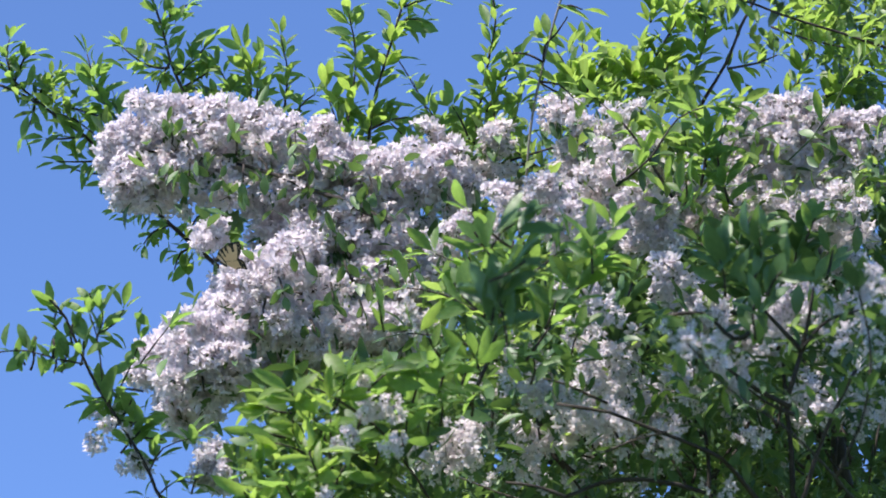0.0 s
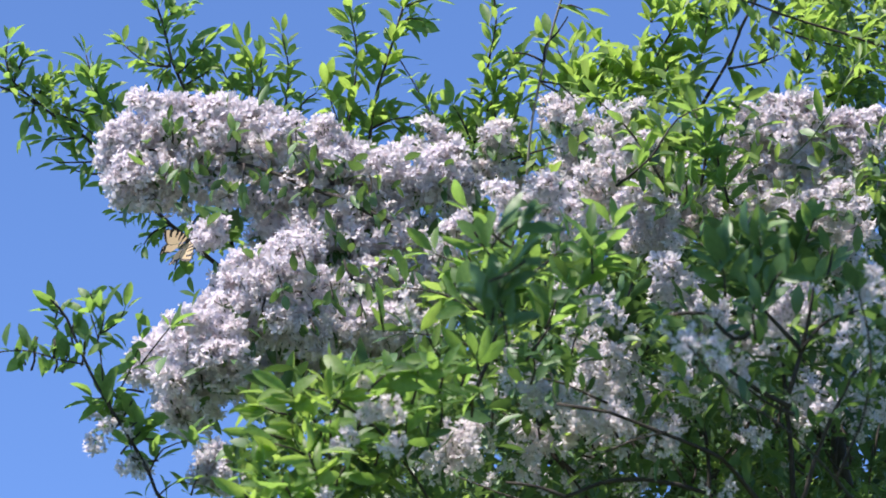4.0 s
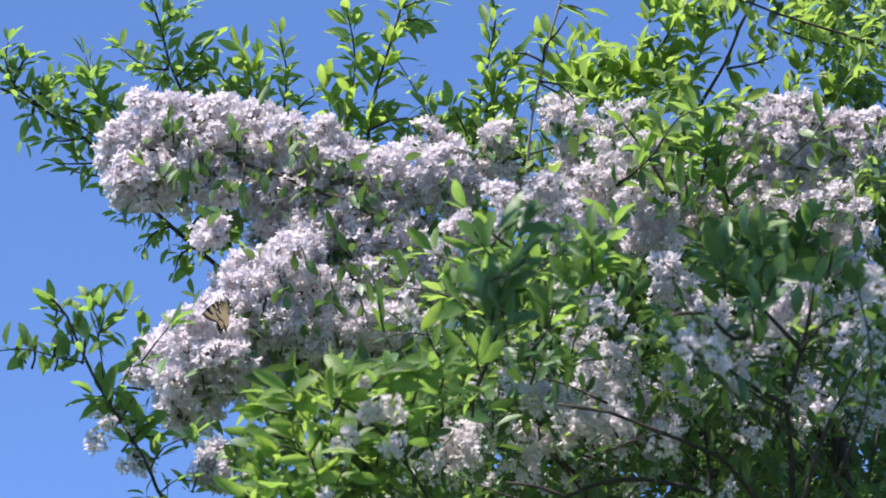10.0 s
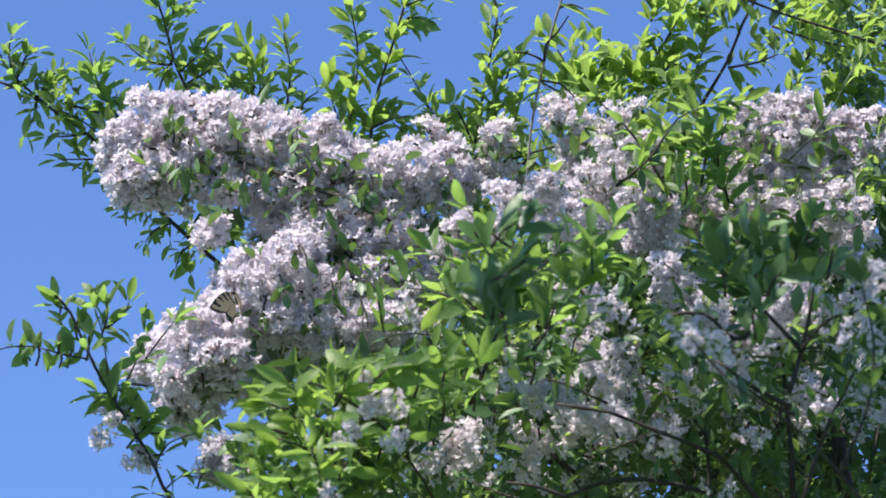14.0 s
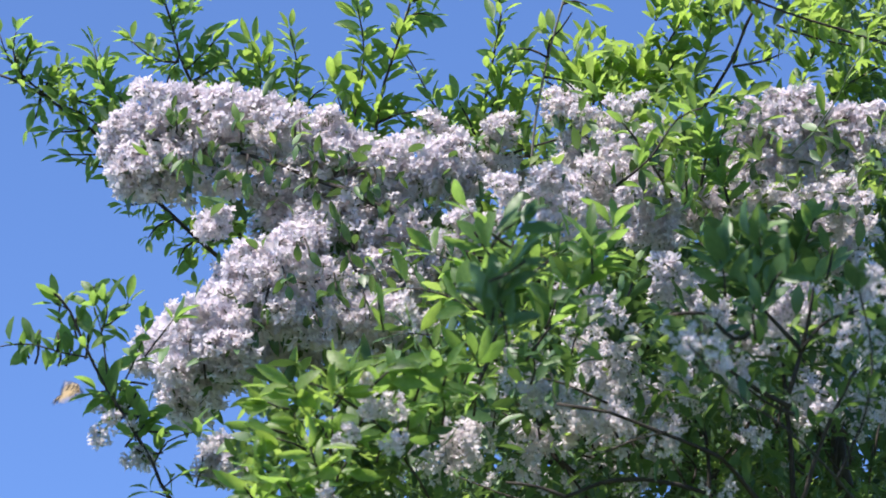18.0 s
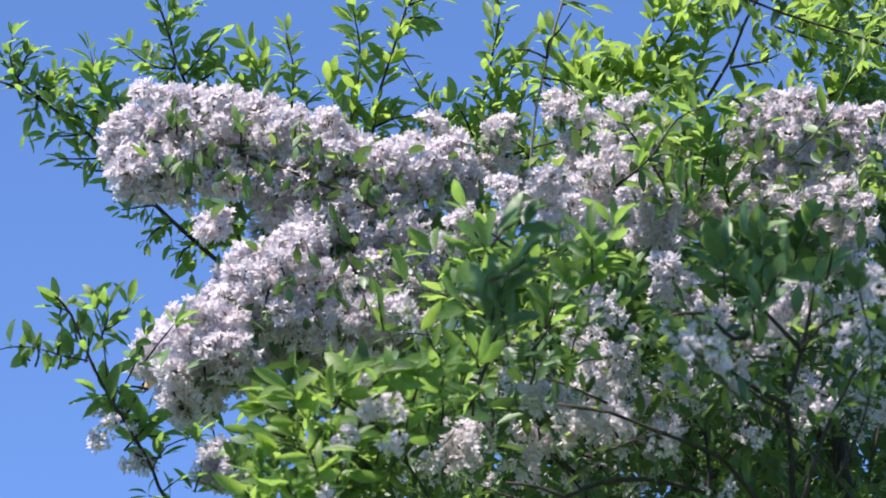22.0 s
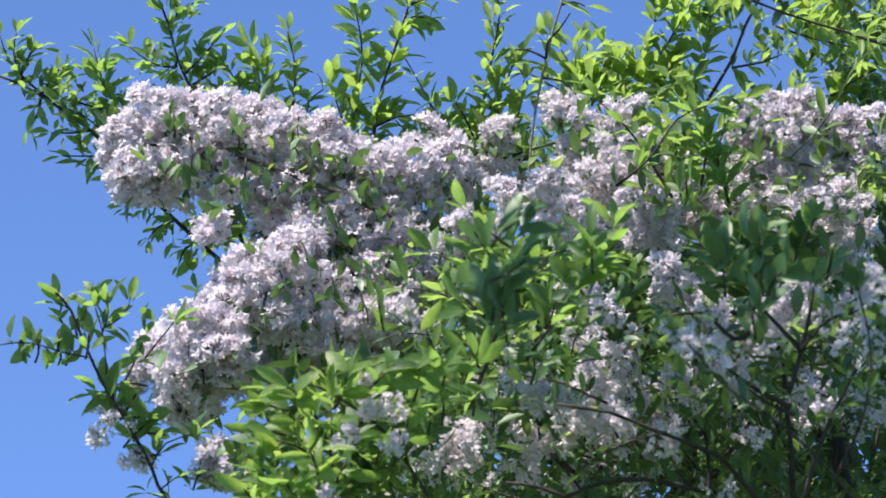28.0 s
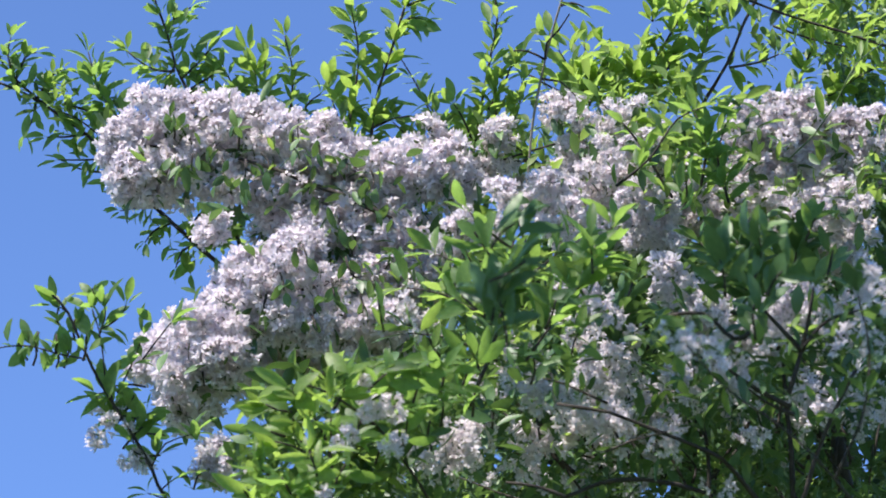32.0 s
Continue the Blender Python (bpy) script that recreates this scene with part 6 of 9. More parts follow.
overhang.bloom([(0.645, -0.04, -0.85), (0.668, -0.11, -0.85), (0.66, -0.19, -0.85)], 0.022, 12, leaves=2, big=0.8)
overhang.bloom([(0.395, -0.103, -1), (0.439, -0.103, -1), (0.473, -0.12, -1)], 0.025, 8, leaves=3, big=0.65)
overhang.bloom([(0.491, -0.129, -1), (0.51, -0.094, -1), (0.525, -0.064, -1)], 0.021, 11, leaves=2, big=0.62)
overhang.bloom([(0.538, -0.103, -1), (0.551, -0.073, -1), (0.569, -0.055, -1)], 0.017, 8, leaves=2, big=0.6)
overhang.bloom([(0.569, -0.12, -1), (0.582, -0.094, -1), (0.595, -0.086, -1)], 0.017, 7, leaves=2, big=0.6)
overhang.bloom([(0.65, -0.049, 0.05), (0.681, -0.029, 0.05), (0.711, 0.001, 0.05)], 0.024, 19, leaves=8, big=0.75)
overhang.bloom([(0.211, -0.056, -0.35), (0.235, -0.075, -0.35), (0.254, -0.099, -0.35)], 0.021, 12, leaves=4, big=0.7)
overhang.bloom([(0.363, -0.196, -0.8), (0.376, -0.222, -0.8), (0.389, -0.245, -0.8)], 0.021, 9, leaves=4, big=0.65)
overhang.bloom([(0.107, -0.23, -0.85), (0.138, -0.225, -0.85), (0.178, -0.221, -0.85)], 0.019, 12, leaves=4, big=0.65)
overhang.bloom([(0.177, -0.255, -0.88), (0.199, -0.26, -0.88), (0.226, -0.26, -0.88)], 0.017, 9, leaves=2, big=0.62)
overhang.bloom([(0.255, -0.27, -0.85), (0.271, -0.276, -0.85), (0.289, -0.27, -0.85)], 0.019, 9, leaves=2, big=0.65)
overhang.bloom([(0.325, -0.296, -0.85), (0.347, -0.305, -0.85), (0.364, -0.309, -0.85)], 0.021, 9, leaves=3, big=0.65)
overhang.bloom([(0.254, -0.352, -0.35), (0.292, -0.366, -0.35), (0.215, -0.38, -0.35)], 0.031, 12, leaves=6, big=0.7)
overhang.bloom([(0.475, -0.301, -0.85), (0.493, -0.309, -0.85)], 0.017, 4, leaves=3, big=0.6)
overhang.bloom([(0.546, -0.225, -0.85), (0.573, -0.23, -0.85)], 0.017, 7, leaves=3, big=0.6)
overhang.bloom([(0.584, -0.259, -0.9), (0.595, -0.263, -0.9)], 0.012, 4, leaves=1, big=0.6)
overhang.bloom([(0.413, -0.38, -0.85), (0.466, -0.373, -0.85)], 0.015, 3, leaves=3, big=0.55)
overhang.bloom([(0.425, -0.191, -0.8), (0.47, -0.2, -0.8), (0.506, -0.214, -0.8)], 0.025, 9, leaves=6, big=0.65)
overhang.bloom([(0.043, -0.232, -0.5), (0.08, -0.246, -0.5), (0.09, -0.26, -0.5)], 0.019, 8, leaves=4, big=0.7)
overhang.bloom([(0.563, -0.364, -0.3), (0.582, -0.359, -0.3)], 0.013, 4, leaves=3, big=0.6)
overhang.bloom([(0.07, -0.293, -0.6), (0.061, -0.312, -0.6)], 0.015, 5, leaves=2, big=0.7)
overhang.foliage([(0.372, -0.072), (0.638, -0.036), (0.711, -0.182), (0.583, -0.256), (0.363, -0.237)], -0.75, -0.5, 70, 0.04, young=0.3)
overhang.foliage([(0.337, -0.025), (0.609, -0.025), (0.66, -0.186), (0.541, -0.254), (0.337, -0.237)], -1.2, -1.05, 120, 0.042, young=0.2)
overhang.foliage([(0.101, -0.025), (0.343, -0.025), (0.343, -0.198), (0.101, -0.181)], -1.1, -0.9, 60, 0.042, young=0.2)
overhang.foliage([(0.106, -0.146), (0.363, -0.109), (0.363, -0.311), (0.106, -0.311)], -0.75, -0.5, 60, 0.036, young=0.6)

near_spray = Limb([(0.744, -0.901, 0.46), (0.788, -0.652, -0.6), (0.641, -0.429, -1.3), (0.552, -0.324, -1.55), (0.469, -0.247, -1.7), (0.388, -0.191, -1.75), (0.328, -0.128, -1.8)], 0.006, 0.0014, "shaded near branch with soft grey-white blossom", heads=RACEMES)
near_spray.shoot([(0.552, -0.324, -1.55), (0.587, -0.227, -1.6), (0.595, -0.141, -1.6), (0.579, -0.062, -1.6)], leaves=3, size=0.045, start=0.4)
near_spray.bloom([(0.323, -0.107, -1.75), (0.342, -0.126, -1.75), (0.353, -0.153, -1.75)], 0.029, 7, leaves=4, big=0.58)
near_spray.bloom([(0.575, -0.031, -1.6), (0.587, -0.078, -1.6), (0.599, -0.133, -1.6)], 0.045, 11, leaves=5, big=0.6)
near_spray.bloom([(0.226, -0.112, -0.75), (0.257, -0.143, -0.75), (0.284, -0.121, -0.75)], 0.045, 9, leaves=6, big=0.7)
near_spray.bloom([(0.203, -0.206, -0.75), (0.239, -0.224, -0.75), (0.266, -0.215, -0.75)], 0.035, 9, leaves=5, big=0.7)
near_spray.foliage([(-0.103, 0.034), (0.588, 0.045), (0.588, -0.098), (-0.103, -0.109)], 0.45, 1.0, 700, 0.046, young=0.1)

trunk.done()
inner_stem.done()
arch.done()
low_arch.done()
mid_bough.done()
right_bough.done()
wand.done()
far_limb.done()
left_shoot.done()
tall_shoot.done()
grey_shoot.done()
top_bough.done()
left_sprig.done()
near_clump.done()
near_bough.done()
overhang.done()
near_spray.done()


# ---- butterfly ----
WING_YELLOW = petal_material("wing_yellow", (0.76, 0.55, 0.28), (0.82, 0.64, 0.38), (0.66, 0.50, 0.30))
WING_BLACK = plain_material("wing_black", (0.014, 0.012, 0.012), 0.6)
BODY_DARK = plain_material("insect_black", (0.02, 0.018, 0.015), 0.5)


def wing_mesh(name, front, edge, back, side, bars):
    """A wing in the flat: root at the origin, its front edge, outer edge and rear edge as points; black bars and border."""
    n, m = 30, 16
    vs, fs, ms = [], [], []

    def along(points, t):
        k = min(int(t * (len(points) - 1)), len(points) - 2)
        f = t * (len(points) - 1) - k
        return Vector(points[k]).lerp(Vector(points[k + 1]), f)

    for i in range(n + 1):
        for j in range(m + 1):
            a, s = i / n, j / m
            p = along(front, a).lerp(along(back, a), s)
            rim = along(edge, s)
            p = p.lerp(rim, max(0.0, (a - 0.5) / 0.5) ** 1.5)
            vs.append((p.x * side, p.y, 0.0012 * math.sin(a * 3) * (1 - s)))
    for i in range(n):
        for j in range(m):
            a, s = (i + 0.5) / n, (j + 0.5) / m
            q = i * (m + 1) + j
            fs.append((q, q + 1, q + m + 2, q + m + 1))
            black = a > 0.83 or s < 0.06 or a < 0.06
            if 0.90 < a < 0.95 and j % 3 == 1:
                black = False
            for centre, width, deep in bars:
                black |= abs(a - centre - 0.05 * s) < width * (1.1 - 0.6 * s / deep) and s < deep
            ms.append(1 if black else 0)
    return mesh_of(name, vs, fs, [WING_YELLOW, WING_BLACK], ms)


def butterfly_build():
    ob = tagged(new("butterfly"), "yellow butterfly with black tiger stripes feeding on the blossom", "butterfly")
    bm = bmesh.new()
    for y, r, stretch in ((0.0085, 0.0022, 1.0), (0.003, 0.0032, 1.7), (-0.010, 0.0024, 3.6)):
        bmesh.ops.create_uvsphere(bm, u_segments=10, v_segments=8, radius=r, matrix=Matrix.Translation((0, y, 0)) @ Matrix.Diagonal((1, stretch, 1, 1)))
    me = bpy.data.meshes.new("body")
    bm.to_mesh(me)
    bm.free()
    me.materials.append(BODY_DARK)
    child("body", me, ob, Matrix())
    wings = []
    for side in (-1, 1):
        line, ways = spline([Vector((0.001 * side, 0.009, 0.001)), Vector((0.004 * side, 0.015, 0.003)), Vector((0.008 * side, 0.021, 0.004))], 0.004)
        child("antenna", tube_mesh("antenna", line, ways, 0.0004, 0.0007, BODY_DARK, 5), ob, Matrix())
        for k in range(3):
            leg_line, leg_ways = spline([Vector((0.002 * side, 0.006 - 0.004 * k, -0.002)), Vector((0.007 * side, 0.007 - 0.005 * k, -0.004)), Vector((0.009 * side, 0.006 - 0.006 * k, -0.011))], 0.004)
            child("leg", tube_mesh("leg", leg_line, leg_ways, 0.0005, 0.0003, BODY_DARK, 4), ob, Matrix())
        fore = child("forewing", wing_mesh("forewing", [(0, 0.006), (0.016, 0.008), (0.032, 0.001), (0.045, -0.013)], [(0.045, -0.013), (0.038, -0.020), (0.029, -0.025), (0.019, -0.027)],
                     [(0, -0.001), (0.006, -0.012), (0.012, -0.021), (0.019, -0.027)], side, [(0.20, 0.044, 1.1), (0.37, 0.042, 0.66), (0.53, 0.042, 0.52), (0.68, 0.042, 0.48)]), ob, pose(0.002 * side, 0, 0.0018))
        hind = child("hindwing", wing_mesh("hindwing", [(0, -0.002), (0.006, -0.012), (0.013, -0.021), (0.021, -0.028)], [(0.021, -0.028), (0.021, -0.037), (0.013, -0.049), (0.008, -0.038), (0.003, -0.034)],
                     [(0, -0.006), (0.001, -0.016), (0.002, -0.026), (0.003, -0.034)], side, [(0.26, 0.04, 1.1), (0.84, 0.05, 1.2)]), ob, pose(0.002 * side, 0, 0.0010))
        wings += [(fore, side, 0.0018), (hind, side, 0.0010)]
    return ob, wings


butterfly, wings = butterfly_build()


def bee_build():
    """A dark bee that crosses the sky."""
    ob = tagged(new("bee"), "small dark bee in flight against blue sky", "bee")
    for name, y, r, stretch in (("head", 0.0085, 0.0026, 0.8), ("thorax", 0.003, 0.0042, 1.0), ("abdomen", -0.0065, 0.0044, 1.6)):
        bm = bmesh.new()
        bmesh.ops.create_uvsphere(bm, u_segments=12, v_segments=8, radius=r, matrix=Matrix.Translation((0, y, 0)) @ Matrix.Diagonal((1, stretch, 0.92, 1)))
        me = bpy.data.meshes.new(name)
        bm.to_mesh(me)
        bm.free()
        me.materials.append(BODY_DARK)
        child(name, me, ob, Matrix())
    for side in (-1, 1):
        vs = [(0.002 * side, 0.004, 0.004), (0.009 * side, 0.005, 0.006), (0.014 * side, 0.001, 0.007), (0.011 * side, -0.003, 0.006), (0.004 * side, -0.001, 0.004)]
        child("wing", mesh_of("wing", vs, [(0, 1, 2, 3, 4)], [PALE_STEM]), ob, Matrix())
    return ob


bee = bee_build()


def flit(u, w, d, heading, lean):
    """The butterfly's pose: its place in the crown, its heading clockwise from up, and how far its back turns from the viewer."""
    h = UP * math.cos(radians(heading)) + RIGHT * math.sin(radians(heading))
    z = Matrix.Rotation(radians(lean), 3, h) @ (-AWAY)
    x = h.cross(z)
    return Matrix.Translation(crown(u, w, d)) @ Matrix((x, h, z)).transposed().to_4x4()


def motions():
    """The wind in the limbs, and the butterfly's way among the blossom."""
    walk(arch.ob, [(0, arch.sway(0.0023, 0.0021, 0.25)), (0.5, arch.sway(-0.0015, -0.0029, -0.16)), (1, arch.sway(0.0018, 0.0017, 0.30)), (1.5, arch.sway(0.0031, 0.0033, 0.33)), (2, arch.sway(-0.0011, -0.0013, 0.17)), (2.5, arch.sway(-0.0022, -0.0037, 0.05)), (3, arch.sway(-0.0007, -0.0010, 0.04)), (3.5, arch.sway(0.0012, 0.0013, 0.12)), (5.5, arch.sway(0.0008, 0.0008, -0.21)), (6, arch.sway(0.0018, 0.0015, -0.16)), (6.5, arch.sway(0.0010, 0.0004, -0.13)), (7, arch.sway(0.0012, 0.0004, -0.05)), (7.5, arch.sway(0.0011, -0.0016, 0.00)), (8, arch.sway(-0.0010, -0.0015, 0.01)), (8.5, arch.sway(-0.0029, -0.0035, -0.20)), (9, arch.sway(0.0002, 0.0017, 0.30)), (9.5, arch.sway(0.0011, 0.0024, 0.34)), (10, arch.sway(0.0011, 0.0000, 0.00)), (10.5, arch.sway(0.0000, 0.0000, 0.00)), (11, arch.sway(0.0001, -0.0005, 0.29)), (11.5, arch.sway(0.0002, 0.0017, 0.30)), (12, arch.sway(0.0017, 0.0027, 0.29)), (12.5, arch.sway(0.0028, 0.0038, 0.30)), (13, arch.sway(0.0011, 0.0000, 0.00)), (13.5, arch.sway(0.0031, 0.0033, 0.33)), (14, arch.sway(0.0026, 0.0022, 0.03)), (14.5, arch.sway(0.0024, 0.0015, -0.38)), (16.5, arch.sway(0.0139, 0.0236, 0.72)), (17, arch.sway(0.0140, 0.0205, 0.09)), (17.5, arch.sway(0.0062, 0.0089, -0.50)), (18, arch.sway(0.0057, 0.0127, -0.21)), (18.5, arch.sway(0.0151, 0.0195, 0.32)), (19, arch.sway(0.0097, 0.0155, -0.24)), (19.5, arch.sway(0.0054, 0.0124, -0.42)), (20, arch.sway(0.0103, 0.0170, 0.04)), (20.5, arch.sway(0.0093, 0.0190, 0.29)), (21, arch.sway(0.0025, 0.0078, -0.54)), (21.5, arch.sway(0.0040, 0.0080, -0.38)), (22, arch.sway(0.0052, 0.0093, -0.26)), (22.5, arch.sway(0.0050, 0.0112, -0.16)), (23, arch.sway(0.0046, 0.0085, -0.39)), (23.5, arch.sway(0.0093, 0.0158, 0.00)), (24, arch.sway(0.0098, 0.0147, -0.00)), (24.5, arch.sway(0.0069, 0.0093, -0.25)), (25, arch.sway(0.0035, 0.0052, -0.21)), (25.5, arch.sway(0.0078, 0.0085, 0.24)), (27.5, arch.sway(0.0071, 0.0130, 0.29)), (28, arch.sway(0.0043, 0.0094, 0.04)), (28.5, arch.sway(0.0057, 0.0110, 0.08)), (29, arch.sway(0.0036, 0.0083, -0.25)), (29.5, arch.sway(0.0071, 0.0148, 0.00)), (30, arch.sway(0.0056, 0.0091, -0.34)), (30.5, arch.sway(0.0079, 0.0143, 0.37)), (31, arch.sway(0.0052, 0.0064, -0.08)), (31.5, arch.sway(0.0045, 0.0049, -0.33)), (32, arch.sway(0.0043, 0.0072, 0.04))])
    walk(low_arch.ob, [(0, low_arch.sway(0.0012, 0.0008, 0.17)), (0.5, low_arch.sway(-0.0025, -0.0041, -0.23)), (1, low_arch.sway(0.0008, 0.0014, 0.20)), (1.5, low_arch.sway(0.0001, -0.0034, -0.10)), (2, low_arch.sway(-0.0019, -0.0026, 0.06)), (2.5, low_arch.sway(-0.0016, -0.0023, 0.14)), (3, low_arch.sway(-0.0027, -0.0060, -0.28)), (3.5, low_arch.sway(-0.0011, -0.0023, -0.13)), (5.5, low_arch.sway(-0.0023, -0.0034, -0.44)), (6, low_arch.sway(0.0003, -0.0004, -0.21)), (6.5, low_arch.sway(0.0012, 0.0002, -0.12)), (7, low_arch.sway(0.0011, 0.0004, -0.01)), (7.5, low_arch.sway(0.0008, -0.0004, 0.07)), (8, low_arch.sway(-0.0019, -0.0028, -0.07)), (8.5, low_arch.sway(-0.0039, -0.0039, -0.16)), (9, low_arch.sway(-0.0029, -0.0034, -0.07)), (9.5, low_arch.sway(-0.0004, -0.0011, 0.03)), (10, low_arch.sway(0.0013, 0.0007, 0.04)), (10.5, low_arch.sway(0.0000, 0.0000, 0.00)), (11, low_arch.sway(-0.0008, -0.0019, 0.20)), (11.5, low_arch.sway(-0.0029, -0.0034, -0.07)), (12, low_arch.sway(-0.0017, -0.0037, -0.15)), (12.5, low_arch.sway(0.0011, -0.0012, -0.01)), (13, low_arch.sway(0.0013, 0.0007, 0.04)), (13.5, low_arch.sway(0.0021, 0.0011, 0.12)), (14, low_arch.sway(-0.0007, -0.0055, -0.47)), (14.5, low_arch.sway(0.0025, -0.0001, -0.47)), (16.5, low_arch.sway(0.0103, 0.0134, -0.01)), (17, low_arch.sway(0.0124, 0.0127, -0.45)), (17.5, low_arch.sway(0.0031, 0.0026, -0.87)), (18, low_arch.sway(0.0018, 0.0035, -0.79)), (18.5, low_arch.sway(0.0075, 0.0045, -0.70)), (19, low_arch.sway(0.0064, 0.0085, -0.72)), (19.5, low_arch.sway(0.0052, 0.0128, -0.48)), (20, low_arch.sway(0.0039, 0.0045, -0.79)), (20.5, low_arch.sway(0.0038, 0.0078, -0.42)), (21, low_arch.sway(0.0002, 0.0004, -0.90)), (21.5, low_arch.sway(0.0011, 0.0008, -0.82)), (22, low_arch.sway(0.0027, 0.0036, -0.57)), (22.5, low_arch.sway(0.0021, 0.0071, -0.31)), (23, low_arch.sway(0.0035, 0.0087, -0.34)), (23.5, low_arch.sway(0.0049, 0.0082, -0.43)), (24, low_arch.sway(0.0080, 0.0119, -0.19)), (24.5, low_arch.sway(0.0050, 0.0066, -0.40)), (25, low_arch.sway(0.0032, 0.0045, -0.15)), (25.5, low_arch.sway(0.0056, 0.0068, 0.05)), (27.5, low_arch.sway(-0.0007, 0.0005, -0.59)), (28, low_arch.sway(0.0004, 0.0036, -0.32)), (28.5, low_arch.sway(0.0017, 0.0035, -0.39)), (29, low_arch.sway(0.0002, 0.0018, -0.64)), (29.5, low_arch.sway(0.0024, 0.0064, -0.50)), (30, low_arch.sway(0.0036, 0.0068, -0.48)), (30.5, low_arch.sway(0.0055, 0.0110, 0.16)), (31, low_arch.sway(0.0032, 0.0036, -0.29)), (31.5, low_arch.sway(0.0050, 0.0080, -0.10)), (32, low_arch.sway(0.0004, 0.0003, -0.32))])
    walk(mid_bough.ob, [(0, mid_bough.sway(0.0000, -0.0005, 0.00)), (0.5, mid_bough.sway(-0.0011, -0.0005, 0.00)), (1, mid_bough.sway(-0.0011, -0.0016, 0.00)), (1.5, mid_bough.sway(0.0005, -0.0005, 0.00)), (2, mid_bough.sway(-0.0021, -0.0027, 0.00)), (2.5, mid_bough.sway(-0.0021, -0.0033, 0.00)), (3, mid_bough.sway(-0.0011, -0.0016, 0.00)), (3.5, mid_bough.sway(0.0000, 0.0000, 0.00)), (5.5, mid_bough.sway(0.0017, 0.0033, 0.00)), (6, mid_bough.sway(0.0023, 0.0033, 0.00)), (6.5, mid_bough.sway(0.0017, 0.0017, 0.00)), (7, mid_bough.sway(0.0005, 0.0005, 0.00)), (7.5, mid_bough.sway(0.0005, -0.0011, 0.00)), (8, mid_bough.sway(-0.0011, -0.0011, 0.00)), (8.5, mid_bough.sway(-0.0021, -0.0011, 0.00)), (9, mid_bough.sway(-0.0021, -0.0016, 0.00)), (9.5, mid_bough.sway(-0.0016, -0.0016, 0.00)), (10, mid_bough.sway(0.0005, 0.0000, 0.00)), (10.5, mid_bough.sway(0.0000, 0.0000, 0.00)), (11, mid_bough.sway(-0.0027, -0.0038, 0.00)), (11.5, mid_bough.sway(-0.0021, -0.0016, 0.00)), (12, mid_bough.sway(-0.0011, -0.0011, 0.00)), (12.5, mid_bough.sway(0.0000, 0.0000, 0.00)), (13, mid_bough.sway(0.0005, 0.0000, 0.00)), (13.5, mid_bough.sway(0.0005, -0.0005, 0.00)), (14, mid_bough.sway(0.0023, 0.0017, 0.00)), (14.5, mid_bough.sway(0.0055, 0.0050, 0.00)), (16.5, mid_bough.sway(0.0082, 0.0132, 0.00)), (17, mid_bough.sway(0.0126, 0.0170, 0.00)), (17.5, mid_bough.sway(0.0093, 0.0132, 0.00)), (18, mid_bough.sway(0.0055, 0.0137, 0.00)), (18.5, mid_bough.sway(0.0104, 0.0142, 0.00)), (19, mid_bough.sway(0.0093, 0.0159, 0.00)), (19.5, mid_bough.sway(0.0066, 0.0153, 0.00)), (20, mid_bough.sway(0.0083, 0.0148, 0.00)), (20.5, mid_bough.sway(0.0055, 0.0142, 0.00)), (21, mid_bough.sway(0.0055, 0.0126, 0.00)), (21.5, mid_bough.sway(0.0060, 0.0115, 0.00)), (22, mid_bough.sway(0.0060, 0.0110, 0.00)), (22.5, mid_bough.sway(0.0050, 0.0116, 0.00)), (23, mid_bough.sway(0.0072, 0.0115, 0.00)), (23.5, mid_bough.sway(0.0083, 0.0137, 0.00)), (24, mid_bough.sway(0.0083, 0.0126, 0.00)), (24.5, mid_bough.sway(0.0077, 0.0110, 0.00)), (25, mid_bough.sway(0.0044, 0.0072, 0.00)), (25.5, mid_bough.sway(0.0061, 0.0055, 0.00)), (27.5, mid_bough.sway(0.0039, 0.0088, 0.00)), (28, mid_bough.sway(0.0033, 0.0082, 0.00)), (28.5, mid_bough.sway(0.0050, 0.0088, 0.00)), (29, mid_bough.sway(0.0044, 0.0104, 0.00)), (29.5, mid_bough.sway(0.0055, 0.0132, 0.00)), (30, mid_bough.sway(0.0077, 0.0121, 0.00)), (30.5, mid_bough.sway(0.0050, 0.0093, 0.00)), (31, mid_bough.sway(0.0055, 0.0066, 0.00)), (31.5, mid_bough.sway(0.0066, 0.0082, 0.00)), (32, mid_bough.sway(0.0028, 0.0060, 0.00))])
